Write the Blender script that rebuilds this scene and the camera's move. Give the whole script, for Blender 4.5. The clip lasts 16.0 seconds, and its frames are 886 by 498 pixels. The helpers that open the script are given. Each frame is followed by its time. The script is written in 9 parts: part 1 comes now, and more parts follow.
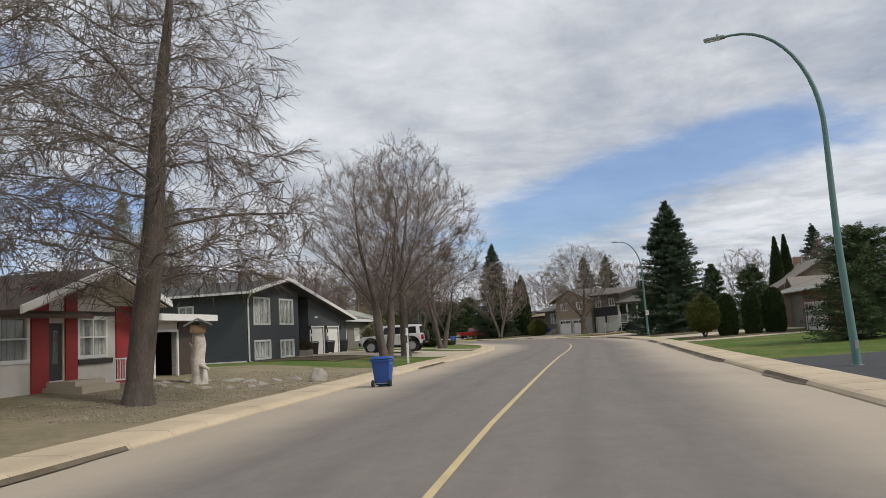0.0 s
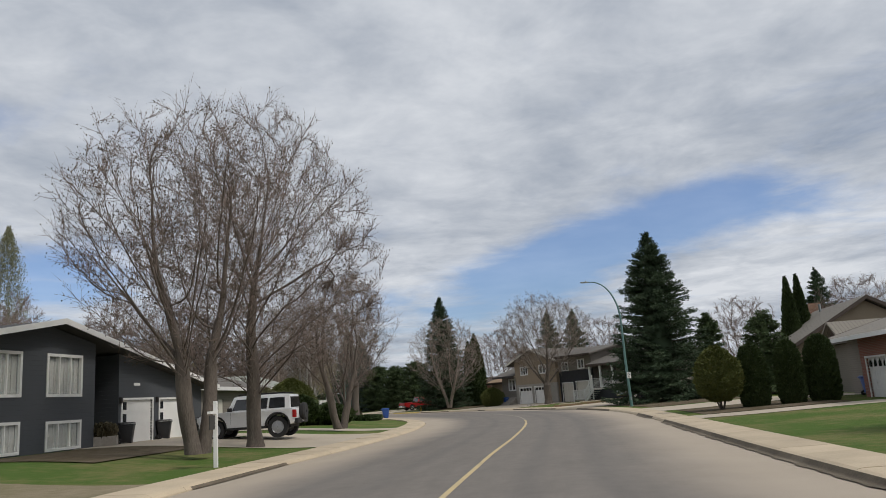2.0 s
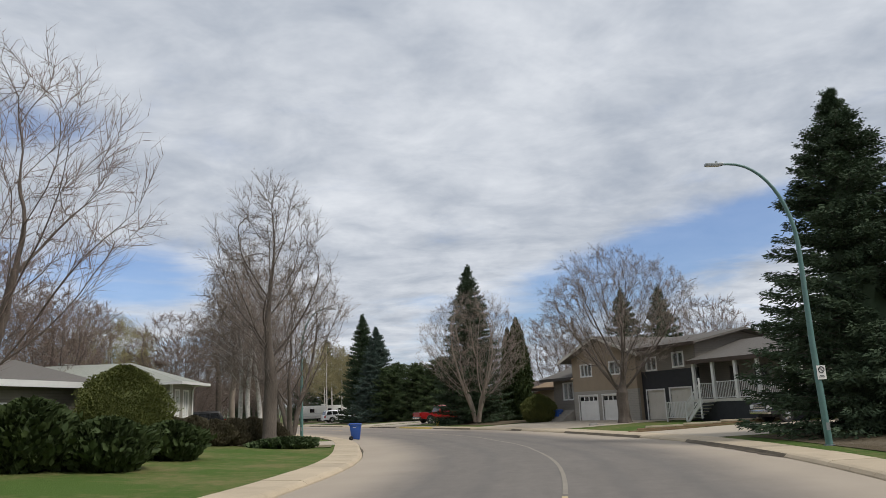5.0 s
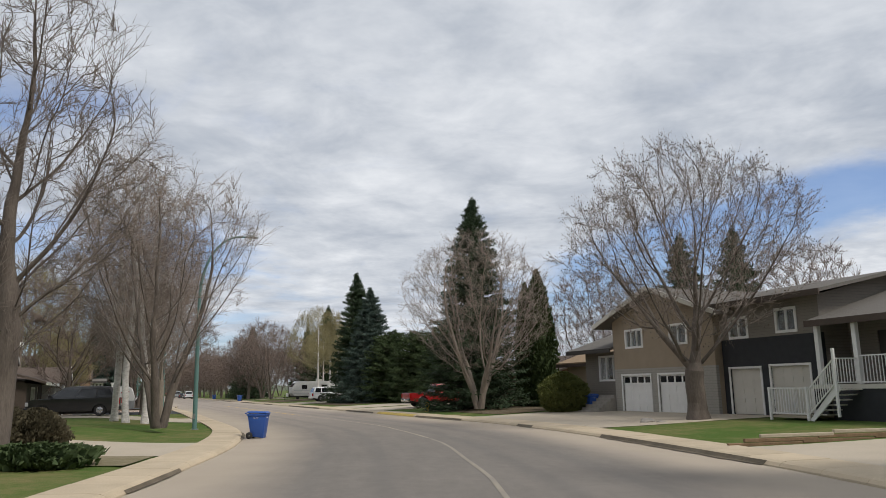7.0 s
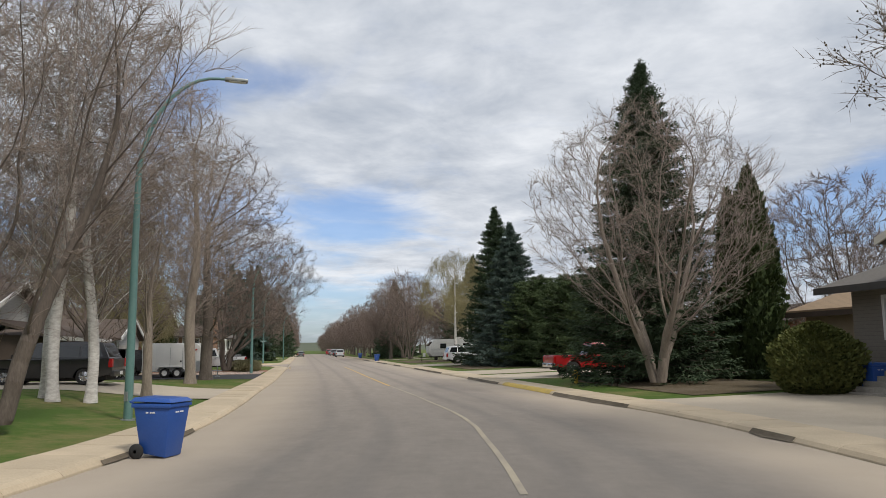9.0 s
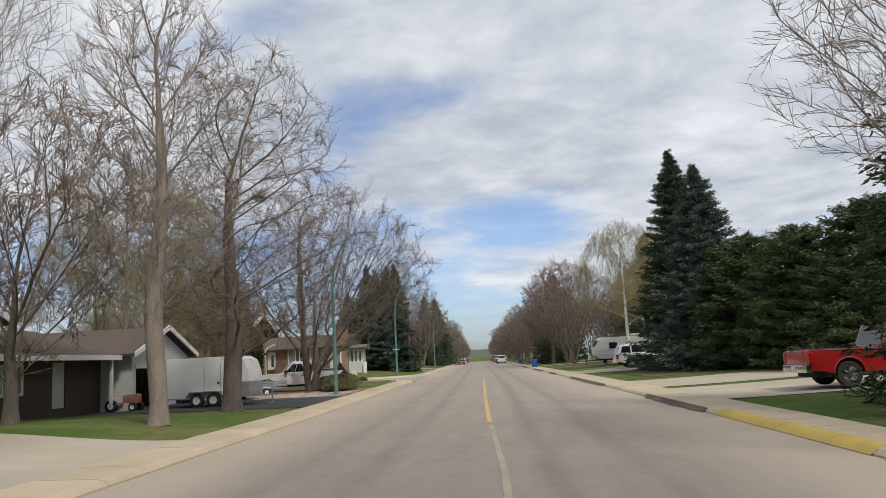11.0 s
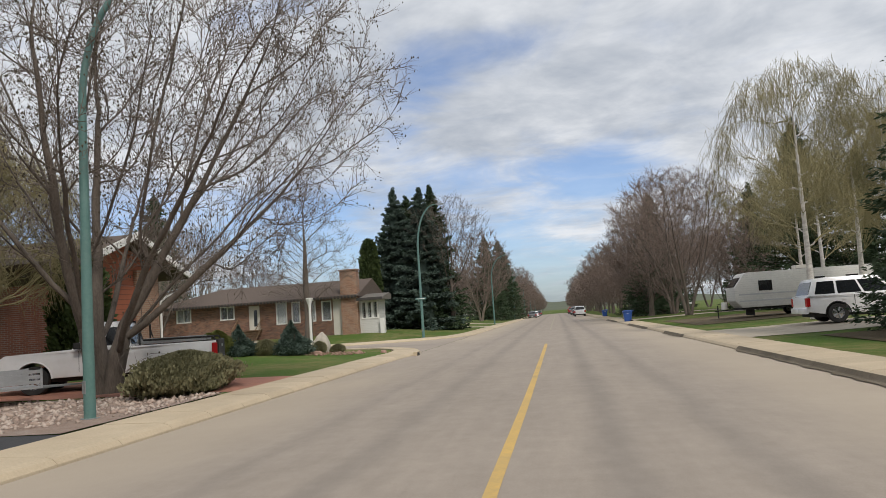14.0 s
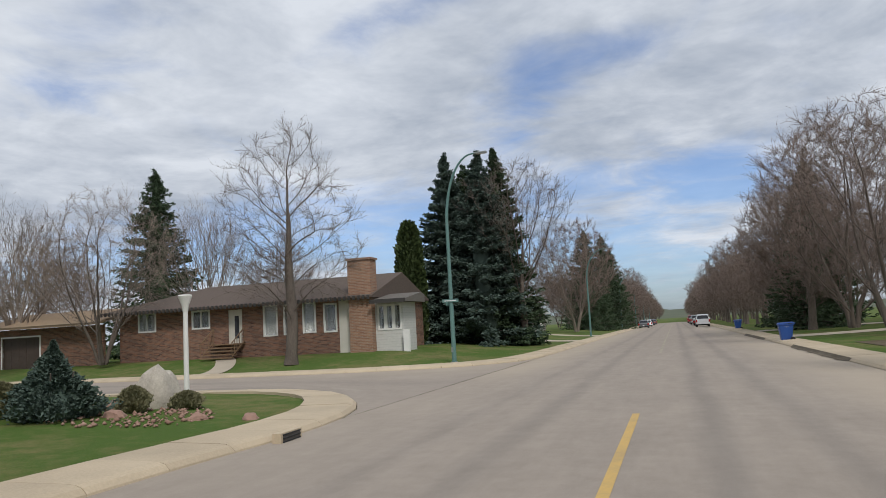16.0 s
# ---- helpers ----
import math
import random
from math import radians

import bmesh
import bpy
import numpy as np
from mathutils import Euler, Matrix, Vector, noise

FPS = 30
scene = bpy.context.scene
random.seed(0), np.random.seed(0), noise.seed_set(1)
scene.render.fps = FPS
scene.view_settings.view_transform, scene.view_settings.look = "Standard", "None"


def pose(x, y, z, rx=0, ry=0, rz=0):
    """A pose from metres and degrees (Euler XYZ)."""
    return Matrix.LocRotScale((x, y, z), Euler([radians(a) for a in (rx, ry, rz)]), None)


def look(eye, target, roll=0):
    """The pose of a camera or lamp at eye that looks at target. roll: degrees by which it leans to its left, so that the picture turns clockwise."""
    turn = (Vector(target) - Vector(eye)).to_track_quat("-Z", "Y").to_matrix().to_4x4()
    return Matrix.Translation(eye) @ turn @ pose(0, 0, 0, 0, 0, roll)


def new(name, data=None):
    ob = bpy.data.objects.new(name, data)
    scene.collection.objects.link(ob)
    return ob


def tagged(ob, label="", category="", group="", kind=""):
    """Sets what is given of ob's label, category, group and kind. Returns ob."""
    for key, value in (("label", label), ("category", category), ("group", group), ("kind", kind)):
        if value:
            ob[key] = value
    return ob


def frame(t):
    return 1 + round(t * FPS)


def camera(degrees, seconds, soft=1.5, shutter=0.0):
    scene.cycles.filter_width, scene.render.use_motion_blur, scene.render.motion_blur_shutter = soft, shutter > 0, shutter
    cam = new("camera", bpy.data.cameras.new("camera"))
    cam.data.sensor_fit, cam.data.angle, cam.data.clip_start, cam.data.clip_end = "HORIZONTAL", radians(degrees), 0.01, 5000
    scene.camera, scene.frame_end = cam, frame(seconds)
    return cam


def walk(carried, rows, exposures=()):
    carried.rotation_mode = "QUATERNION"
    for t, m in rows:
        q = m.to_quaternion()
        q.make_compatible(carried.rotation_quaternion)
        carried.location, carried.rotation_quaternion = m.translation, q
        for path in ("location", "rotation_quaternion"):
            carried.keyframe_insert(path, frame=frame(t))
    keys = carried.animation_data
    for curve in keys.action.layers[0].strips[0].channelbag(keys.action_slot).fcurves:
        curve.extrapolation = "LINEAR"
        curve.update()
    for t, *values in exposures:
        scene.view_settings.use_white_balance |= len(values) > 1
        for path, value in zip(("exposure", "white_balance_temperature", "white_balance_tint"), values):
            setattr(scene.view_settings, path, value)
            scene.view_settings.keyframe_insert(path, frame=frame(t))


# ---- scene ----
cam = camera(61.2, 16.0, soft=0.6)
METRES, EYE, TILT, LEAN, TURN = 160.0, 1.82, -1.0, -0.6, 0.0
ROWS = [
    (0.0, 0.0, 0.0, 0.0, 0.5, 7.29, 3.95),
    (0.5, 0.0057, 0.0284, 0.0002, 1.02, 6.58, 1.38),
    (1.0, 0.0119, 0.0587, 0.0008, -1.87, 11.07, 2.32),
    (1.5, 0.0179, 0.0888, 0.0014, -1.26, 13.15, 4.63),
    (2.0, 0.0239, 0.1192, 0.0014, -2.02, 12.24, 4.51),
    (2.5, 0.03, 0.1514, 0.0018, -4.5, 10.83, 4.58),
    (3.0, 0.0358, 0.1845, 0.0023, -4.89, 10.95, 4.44),
    (3.2, 0.0381, 0.1977, 0.0025, -3.94, 11.16, 4.77),
    (5.3, 0.0591, 0.3397, 0.0057, 3.47, 13.05, 2.92),
    (5.5, 0.0607, 0.3525, 0.0059, 3.66, 12.91, 3.12),
    (6.0, 0.0647, 0.3846, 0.0063, 3.67, 12.21, 2.76),
    (6.5, 0.0678, 0.4161, 0.0071, 3.99, 11.9, 1.92),
    (7.0, 0.0697, 0.4469, 0.0079, 5.57, 11.43, 1.6),
    (7.5, 0.0702, 0.4782, 0.0088, 8.58, 10.14, 1.88),
    (8.0, 0.0691, 0.5076, 0.0093, 11.49, 8.64, 2.3),
    (8.5, 0.0667, 0.5355, 0.0097, 14.38, 8.64, 1.88),
    (9.0, 0.0621, 0.5642, 0.0099, 18.21, 8.68, 0.86),
    (9.5, 0.0561, 0.5928, 0.0103, 21.26, 8.09, 0.39),
    (10.0, 0.0488, 0.6214, 0.0107, 23.82, 8.43, 0.97),
    (10.2, 0.0459, 0.6328, 0.0109, 26.06, 9.3, 1.9),
    (12.3, -0.003, 0.7448, 0.012, 35.36, 8.13, 2.43),
    (12.5, -0.0084, 0.7555, 0.0122, 35.83, 8.17, 2.66),
    (13.0, -0.0219, 0.7823, 0.0128, 37.02, 8.29, 3.54),
    (13.5, -0.0365, 0.8093, 0.0133, 37.39, 7.26, 3.82),
    (14.0, -0.0513, 0.8368, 0.0139, 37.48, 6.34, 3.77),
    (14.5, -0.0668, 0.8651, 0.0148, 37.73, 6.49, 3.45),
    (15.0, -0.0819, 0.8937, 0.0157, 38.6, 6.92, 3.35),
    (15.5, -0.0977, 0.9235, 0.0165, 40.82, 7.36, 3.04),
    (16.0, -0.1142, 0.9538, 0.0173, 45.98, 7.28, 2.84),
]
walk(cam, [(t, pose(0, 0, EYE, TILT, LEAN, TURN) @ pose(METRES * x, METRES * y, METRES * z, 90 + pitch, roll, yaw)) for t, x, y, z, yaw, pitch, roll in ROWS],
     exposures=[(0.0, -0.05, 6450, 10), (0.5, -0.04, 6400, 10), (1.0, -0.16, 6250, 10), (1.5, -0.24, 6250, 10), (2.0, -0.2, 6350, 10), (2.6, -0.05, 6400, 10), (5.5, -0.08, 6300, 10),
                (7.0, 0.0, 6420, 10), (10.0, 0.06, 6380, 10), (13.0, 0.04, 6480, 10), (14.0, 0.02, 6480, 10), (15.0, -0.02, 6350, 10), (16.0, -0.13, 6180, 10)])

# ---- sky and sun: thin broken cloud, soft sun ----
SUN_AZ, SUN_EL = 118.0, 48.0   # degrees clockwise from +y, and above the horizon


def direction(az, el):
    a, e = radians(az), radians(el)
    return Vector((math.sin(a) * math.cos(e), math.cos(a) * math.cos(e), math.sin(e)))


sun = new("sun", bpy.data.lights.new("sun", "SUN"))
sun.data.energy, sun.data.angle, sun.data.color = 2.3, radians(10), (1.0, 0.94, 0.85)
sun.matrix_world = look(direction(SUN_AZ, SUN_EL) * 50, (0, 0, 0))

world = bpy.data.worlds.new("sky")
scene.world = world
world.use_nodes = True


class Nodes:
    """Short hand for building node trees."""

    def __init__(self, tree):
        self.tree = tree
        tree.nodes.clear()

    def add(self, kind, inputs=None, **props):
        n = self.tree.nodes.new(kind)
        for k, v in props.items():
            setattr(n, k, v)
        for k, v in (inputs or {}).items():
            if isinstance(v, bpy.types.NodeSocket):
                self.tree.links.new(v, n.inputs[k])
            else:
                n.inputs[k].default_value = v
        return n

    def math(self, op, a, b=0.0, clamp=False):
        return self.add("ShaderNodeMath", {0: a, 1: b}, operation=op, use_clamp=clamp).outputs[0]

    def mix(self, fac, a, b, blend="MIX"):
        return self.add("ShaderNodeMix", {"Factor": fac, 6: a, 7: b}, data_type="RGBA", blend_type=blend).outputs[2]

    def ramp(self, fac, stops, interpolation="LINEAR"):
        n = self.add("ShaderNodeValToRGB", {"Fac": fac})
        n.color_ramp.interpolation = interpolation
        e = n.color_ramp.elements
        while len(e) < len(stops):
            e.new(0.5)
        for el, (p, c) in zip(e, stops):
            el.position = p
            el.color = (*c, 1) if isinstance(c, tuple) else (c, c, c, 1)
        return n.outputs[0]

    def noise(self, vec, scale, detail=4.0, rough=0.55, distort=0.0):
        return self.add("ShaderNodeTexNoise", {"Vector": vec, "Scale": scale, "Detail": detail, "Roughness": rough, "Distortion": distort}).outputs[0]


def build_sky():
    n = Nodes(world.node_tree)
    d = n.add("ShaderNodeTexCoord").outputs["Generated"]
    sky = n.add("ShaderNodeTexSky", sky_type="NISHITA", sun_disc=False, sun_elevation=radians(SUN_EL), sun_rotation=radians(SUN_AZ), air_density=1.0, dust_density=1.2)
    blue = n.add("ShaderNodeVectorMath", {0: sky.outputs[0], "Scale": 0.125}, operation="SCALE").outputs[0]
    xyz = n.add("ShaderNodeSeparateXYZ", {0: d})
    up = n.math("ADD", n.math("MAXIMUM", xyz.outputs[2], 0.0), 0.10)
    plane = n.add("ShaderNodeCombineXYZ", {0: n.math("DIVIDE", xyz.outputs[0], up), 1: n.math("DIVIDE", xyz.outputs[1], up), 2: 0.0}).outputs[0]
    broad = n.noise(plane, 0.55, 6.0, 0.55, 0.3)
    fine = n.noise(plane, 1.9, 7.0, 0.6, 0.5)
    cover = n.math("ADD", n.math("MULTIPLY", broad, 0.52), n.math("MULTIPLY", fine, 0.48))
    # openings in the cloud: azimuth, elevation, half width, half height in degrees, tilt, depth
    for az, el, w, h, tilt, deep in [(14, 10.6, 11, 2.0, 11, 0.30), (23, 12.4, 5, 1.8, 9, 0.18), (-31, 20, 7, 2.0, 8, 0.17), (-38, 17.5, 3.5, 2.6, 60, 0.12),
                                     (-25, 10, 5, 1.7, -4, 0.28), (-36, 2.5, 15, 4.2, 0, 0.36), (-68, 23, 6, 2.6, 10, 0.22), (-52, 22, 5, 2.0, 30, 0.16), (-60, 15, 4, 2.2, -20, 0.12), (-45, 25, 4, 1.6, 15, 0.14), (-74, 17, 5, 1.8, 5, 0.16), (-58, 7.5, 14, 3.0, 4, 0.26), (6, 6.0, 9, 2.0, 8, 0.2)]:
        c = direction(az, el)
        east = Vector((math.cos(radians(az)), -math.sin(radians(az)), 0))
        north = east.cross(c) * -1
        north = north if north.z > 0 else -north
        a = east * math.cos(radians(tilt)) + north * math.sin(radians(tilt))
        b = north * math.cos(radians(tilt)) - east * math.sin(radians(tilt))
        rel = n.add("ShaderNodeVectorMath", {0: d, 1: c}, operation="SUBTRACT").outputs[0]
        pa = n.add("ShaderNodeVectorMath", {0: rel, 1: a / math.tan(radians(w))}, operation="DOT_PRODUCT").outputs["Value"]
        pb = n.add("ShaderNodeVectorMath", {0: rel, 1: b / math.tan(radians(h))}, operation="DOT_PRODUCT").outputs["Value"]
        r2 = n.math("ADD", n.math("MULTIPLY", pa, pa), n.math("MULTIPLY", pb, pb))
        front = n.math("GREATER_THAN", n.add("ShaderNodeVectorMath", {0: d, 1: c}, operation="DOT_PRODUCT").outputs["Value"], 0.3)
        g = n.math("MULTIPLY", n.math("POWER", 2.718, n.math("MULTIPLY", r2, -0.8)), n.math("MULTIPLY", front, deep))
        cover = n.math("SUBTRACT", cover, g)
    mask = n.add("ShaderNodeMapRange", {"Value": cover, 1: 0.22, 2: 0.47, 3: 0.16, 4: 1.0}, interpolation_type="SMOOTHSTEP").outputs[0]
    shade = n.math("ADD", n.math("MULTIPLY", n.noise(plane, 0.75, 6.0, 0.6, 0.4), 0.65), n.math("MULTIPLY", n.noise(plane, 3.2, 5.0, 0.6, 0.3), 0.35))
    cloud = n.ramp(shade, [(0.32, (0.33, 0.38, 0.46)), (0.46, (0.54, 0.575, 0.63)), (0.61, (0.80, 0.82, 0.85))])
    blue = n.mix(1.0, blue, (0.75, 0.87, 1.10, 1), "MULTIPLY")
    col = n.mix(mask, blue, cloud)
    low = n.math("GREATER_THAN", xyz.outputs[2], -0.02)
    col = n.mix(low, (0.16, 0.15, 0.13, 1), col)
    bg = n.add("ShaderNodeBackground", {"Color": col, "Strength": 1.0})
    n.tree.links.new(bg.outputs[0], n.add("ShaderNodeOutputWorld").inputs[0])


build_sky()


# ---- materials ----
MATS = {}


def material(name, a, b=None, rough=0.85, metal=0.0, scale=3.0, fine=40.0, bump=0.15, bump_scale=60.0, dirt=0.0, dirt_colour=(0.12, 0.10, 0.08), per_object=0.0, stretch=(1, 1, 1), spec=0.5, coat=0.0):
    """A surface of two tones mixed by broad and fine noise, with fine relief, and stains of their own shape."""
    m = bpy.data.materials.new(name)
    m.use_nodes = True
    n = Nodes(m.node_tree)
    b = b or tuple(c * 0.8 for c in a)
    vec = n.add("ShaderNodeMapping", {"Vector": n.add("ShaderNodeTexCoord").outputs["Object"], "Scale": stretch}).outputs[0]
    f = n.math("ADD", n.math("MULTIPLY", n.noise(vec, scale, 5.0), 0.55), n.math("MULTIPLY", n.noise(vec, fine, 3.0), 0.45))
    f = n.add("ShaderNodeMapRange", {"Value": f, 1: 0.36, 2: 0.64}).outputs[0]
    col = n.mix(f, (*a, 1), (*b, 1))
    if dirt:
        s = n.noise(vec, scale * 0.35, 6.0, 0.65)
        s = n.add("ShaderNodeMapRange", {"Value": s, 1: 0.5, 2: 0.75, 3: 0.0, 4: dirt}).outputs[0]
        col = n.mix(s, col, (*dirt_colour, 1))
    if per_object:
        r = n.add("ShaderNodeObjectInfo").outputs["Random"]
        v = n.add("ShaderNodeMapRange", {"Value": r, 3: 1 - per_object, 4: 1 + per_object}).outputs[0]
        col = n.add("ShaderNodeHueSaturation", {"Color": col, "Value": v}).outputs[0]
    p = n.add("ShaderNodeBsdfPrincipled", {"Base Color": col, "Roughness": rough, "Metallic": metal, "Specular IOR Level": spec, "Coat Weight": coat, "Coat Roughness": 0.05})
    if bump:
        h = n.noise(vec, bump_scale, 4.0)
        n.tree.links.new(n.add("ShaderNodeBump", {"Height": h, "Strength": bump, "Distance": 0.03}).outputs[0], p.inputs["Normal"])
    n.tree.links.new(p.outputs[0], n.add("ShaderNodeOutputMaterial").inputs[0])
    MATS[name] = m
    return m


def bands(name, a, joint, pitch, axis=2, width=0.08, rough=0.8, tone=None, brick=None, scale=6.0):
    """Boards or brick courses whose joints lie at true pitch along one axis."""
    m = bpy.data.materials.new(name)
    m.use_nodes = True
    n = Nodes(m.node_tree)
    co = n.add("ShaderNodeTexCoord").outputs["Object"]
    f = n.noise(co, scale, 5.0)
    tone = tone or tuple(c * 0.78 for c in a)
    if brick:
        xyz = n.add("ShaderNodeSeparateXYZ", {0: co})
        v = n.add("ShaderNodeCombineXYZ", {0: n.math("ADD", xyz.outputs[0], xyz.outputs[1]), 1: xyz.outputs[2], 2: 0.0}).outputs[0]
        t = n.add("ShaderNodeTexBrick", {"Vector": v, "Color1": (*a, 1), "Color2": (*tone, 1), "Mortar": (*joint, 1), "Scale": 1.0, "Mortar Size": 0.008, "Brick Width": brick[0], "Row Height": brick[1], "Bias": -0.1})
        col = n.mix(n.math("MULTIPLY", f, 0.6), t.outputs[0], n.mix(1.0, t.outputs[0], (0.62, 0.58, 0.55, 1), "MULTIPLY"))
        h = n.math("SUBTRACT", 1.0, t.outputs[1])
    else:
        xyz = n.add("ShaderNodeSeparateXYZ", {0: co})
        w = n.math("FRACT", n.math("DIVIDE", xyz.outputs[axis], pitch))
        col = n.mix(f, (*a, 1), (*tone, 1))
        edge = n.math("LESS_THAN", w, width)
        col = n.mix(edge, col, (*joint, 1))
        h = w
    p = n.add("ShaderNodeBsdfPrincipled", {"Base Color": col, "Roughness": rough})
    n.tree.links.new(n.add("ShaderNodeBump", {"Height": h, "Strength": 0.5, "Distance": 0.015}).outputs[0], p.inputs["Normal"])
    n.tree.links.new(p.outputs[0], n.add("ShaderNodeOutputMaterial").inputs[0])
    MATS[name] = m
    return m


def glass(name, tint=(0.9, 0.93, 0.93)):
    m = bpy.data.materials.new(name)
    m.use_nodes = True
    n = Nodes(m.node_tree)
    p = n.add("ShaderNodeBsdfPrincipled", {"Base Color": (*tint, 1), "Roughness": 0.03, "Transmission Weight": 0.9, "IOR": 1.45, "Specular IOR Level": 0.6})
    n.tree.links.new(p.outputs[0], n.add("ShaderNodeOutputMaterial").inputs[0])
    MATS[name] = m
    return m


def foliage(name, a, b, rough=0.7):
    """Needles or leaves: each clump has its own tone."""
    m = bpy.data.materials.new(name)
    m.use_nodes = True
    n = Nodes(m.node_tree)
    co = n.add("ShaderNodeTexCoord").outputs["Object"]
    r = n.add("ShaderNodeNewGeometry").outputs["Random Per Island"]
    f = n.math("ADD", n.math("MULTIPLY", r, 0.6), n.math("MULTIPLY", n.noise(co, 0.9, 4.0), 0.45))
    col = n.mix(n.math("MINIMUM", f, 1.0), (*a, 1), (*b, 1))
    p = n.add("ShaderNodeBsdfPrincipled", {"Base Color": col, "Roughness": rough, "Specular IOR Level": 0.25})
    n.tree.links.new(p.outputs[0], n.add("ShaderNodeOutputMaterial").inputs[0])
    MATS[name] = m
    return m


def asphalt_road():
    """Grey worn asphalt: sand gathered along the edges, darker wheel tracks, patched cracks."""
    m = bpy.data.materials.new("road_asphalt")
    m.use_nodes = True
    n = Nodes(m.node_tree)
    tc = n.add("ShaderNodeTexCoord")
    co, uv = tc.outputs["Object"], n.add("ShaderNodeSeparateXYZ", {0: tc.outputs["UV"]})
    u = uv.outputs[0]
    grain = n.noise(co, 55.0, 3.0)
    blotch = n.noise(co, 0.35, 6.0, 0.6)
    col = n.mix(n.math("MULTIPLY", n.math("ADD", grain, blotch), 0.5), (0.145, 0.130, 0.115, 1), (0.226, 0.202, 0.176, 1))
    worn = n.noise(n.add("ShaderNodeMapping", {"Vector": tc.outputs["UV"], "Scale": (26.0, 0.35, 1.0)}).outputs[0], 1.0, 6.0, 0.7)
    spots = n.noise(co, 2.6, 6.0, 0.7)
    k = n.math("ADD", n.math("MULTIPLY", worn, 0.55), n.math("MULTIPLY", spots, 0.45))
    k = n.add("ShaderNodeMapRange", {"Value": k, 1: 0.3, 2: 0.7, 3: 0.84, 4: 1.15}).outputs[0]
    col = n.mix(1.0, col, n.add("ShaderNodeCombineXYZ", {0: k, 1: k, 2: k}).outputs[0], "MULTIPLY")
    wob = n.math("MULTIPLY", n.math("SUBTRACT", n.noise(co, 0.25, 4.0), 0.5), 0.10)
    e = n.math("ABSOLUTE", n.math("SUBTRACT", n.math("ADD", u, wob), 0.5))
    sand = n.add("ShaderNodeMapRange", {"Value": e, 1: 0.24, 2: 0.44, 3: 0.0, 4: 0.92}, interpolation_type="SMOOTHSTEP").outputs[0]
    # no sand where the side street joins
    v = n.math("ABSOLUTE", n.math("SUBTRACT", uv.outputs[1], 219.0))
    mouth = n.add("ShaderNodeMapRange", {"Value": v, 1: 8.0, 2: 17.0, 3: 1.0, 4: 0.0}, interpolation_type="SMOOTHSTEP").outputs[0]
    mouth = n.math("MULTIPLY", mouth, n.math("LESS_THAN", u, 0.5))
    sand = n.math("MULTIPLY", sand, n.math("SUBTRACT", 1.0, n.math("MULTIPLY", mouth, 0.75)))
    # the stretch past the bend, paler and slightly warmer
    pale = n.add("ShaderNodeMapRange", {"Value": uv.outputs[1], 1: 138.0, 2: 195.0, 3: 0.0, 4: 1.0}, interpolation_type="SMOOTHSTEP").outputs[0]
    col = n.mix(pale, col, n.mix(1.0, col, (1.76, 1.68, 1.6, 1), "MULTIPLY"))
    col = n.mix(sand, col, n.mix(blotch, (0.37, 0.31, 0.24, 1), (0.46, 0.39, 0.31, 1)))
    # wheel tracks
    for c, w, k in ((0.36, 0.035, 0.22), (0.245, 0.03, 0.14), (0.60, 0.035, 0.26), (0.715, 0.035, 0.22)):
        t = n.math("ABSOLUTE", n.math("SUBTRACT", n.math("ADD", u, n.math("MULTIPLY", wob, 0.35)), c))
        t = n.add("ShaderNodeMapRange", {"Value": t, 1: 0.0, 2: w, 3: k, 4: 0.0}, interpolation_type="SMOOTHSTEP").outputs[0]
        col = n.mix(t, col, (0.105, 0.100, 0.098, 1))
    p = n.add("ShaderNodeBsdfPrincipled", {"Base Color": col, "Roughness": 0.88, "Specular IOR Level": 0.3})
    n.tree.links.new(n.add("ShaderNodeBump", {"Height": grain, "Strength": 0.25, "Distance": 0.01}).outputs[0], p.inputs["Normal"])
    n.tree.links.new(p.outputs[0], n.add("ShaderNodeOutputMaterial").inputs[0])
    MATS["road_asphalt"] = m
    return m


def lawn(name, green, dry, amount, bump=0.6):
    m = bpy.data.materials.new(name)
    m.use_nodes = True
    n = Nodes(m.node_tree)
    co = n.add("ShaderNodeTexCoord").outputs["Object"]
    big = n.noise(co, 0.28, 5.0, 0.6)
    mid = n.noise(co, 2.2, 5.0, 0.65)
    blades = n.noise(n.add("ShaderNodeMapping", {"Vector": co, "Scale": (1, 1, 0.3)}).outputs[0], 28.0, 4.0, 0.7)
    g = n.mix(blades, (*[c * 0.55 for c in green], 1), (*[c * 1.5 for c in green], 1))
    f = n.math("ADD", n.math("MULTIPLY", big, 0.6), n.math("MULTIPLY", mid, 0.4))
    f = n.add("ShaderNodeMapRange", {"Value": f, 1: 0.62 - amount * 0.35, 2: 0.78 - amount * 0.25}).outputs[0]
    d = n.mix(blades, (*[c * 0.6 for c in dry], 1), (*[c * 1.3 for c in dry], 1))
    col = n.mix(f, g, d)
    p = n.add("ShaderNodeBsdfPrincipled", {"Base Color": col, "Roughness": 0.95, "Specular IOR Level": 0.1})
    n.tree.links.new(n.add("ShaderNodeBump", {"Height": blades, "Strength": bump, "Distance": 0.05}).outputs[0], p.inputs["Normal"])
    n.tree.links.new(p.outputs[0], n.add("ShaderNodeOutputMaterial").inputs[0])
    MATS[name] = m
    return m


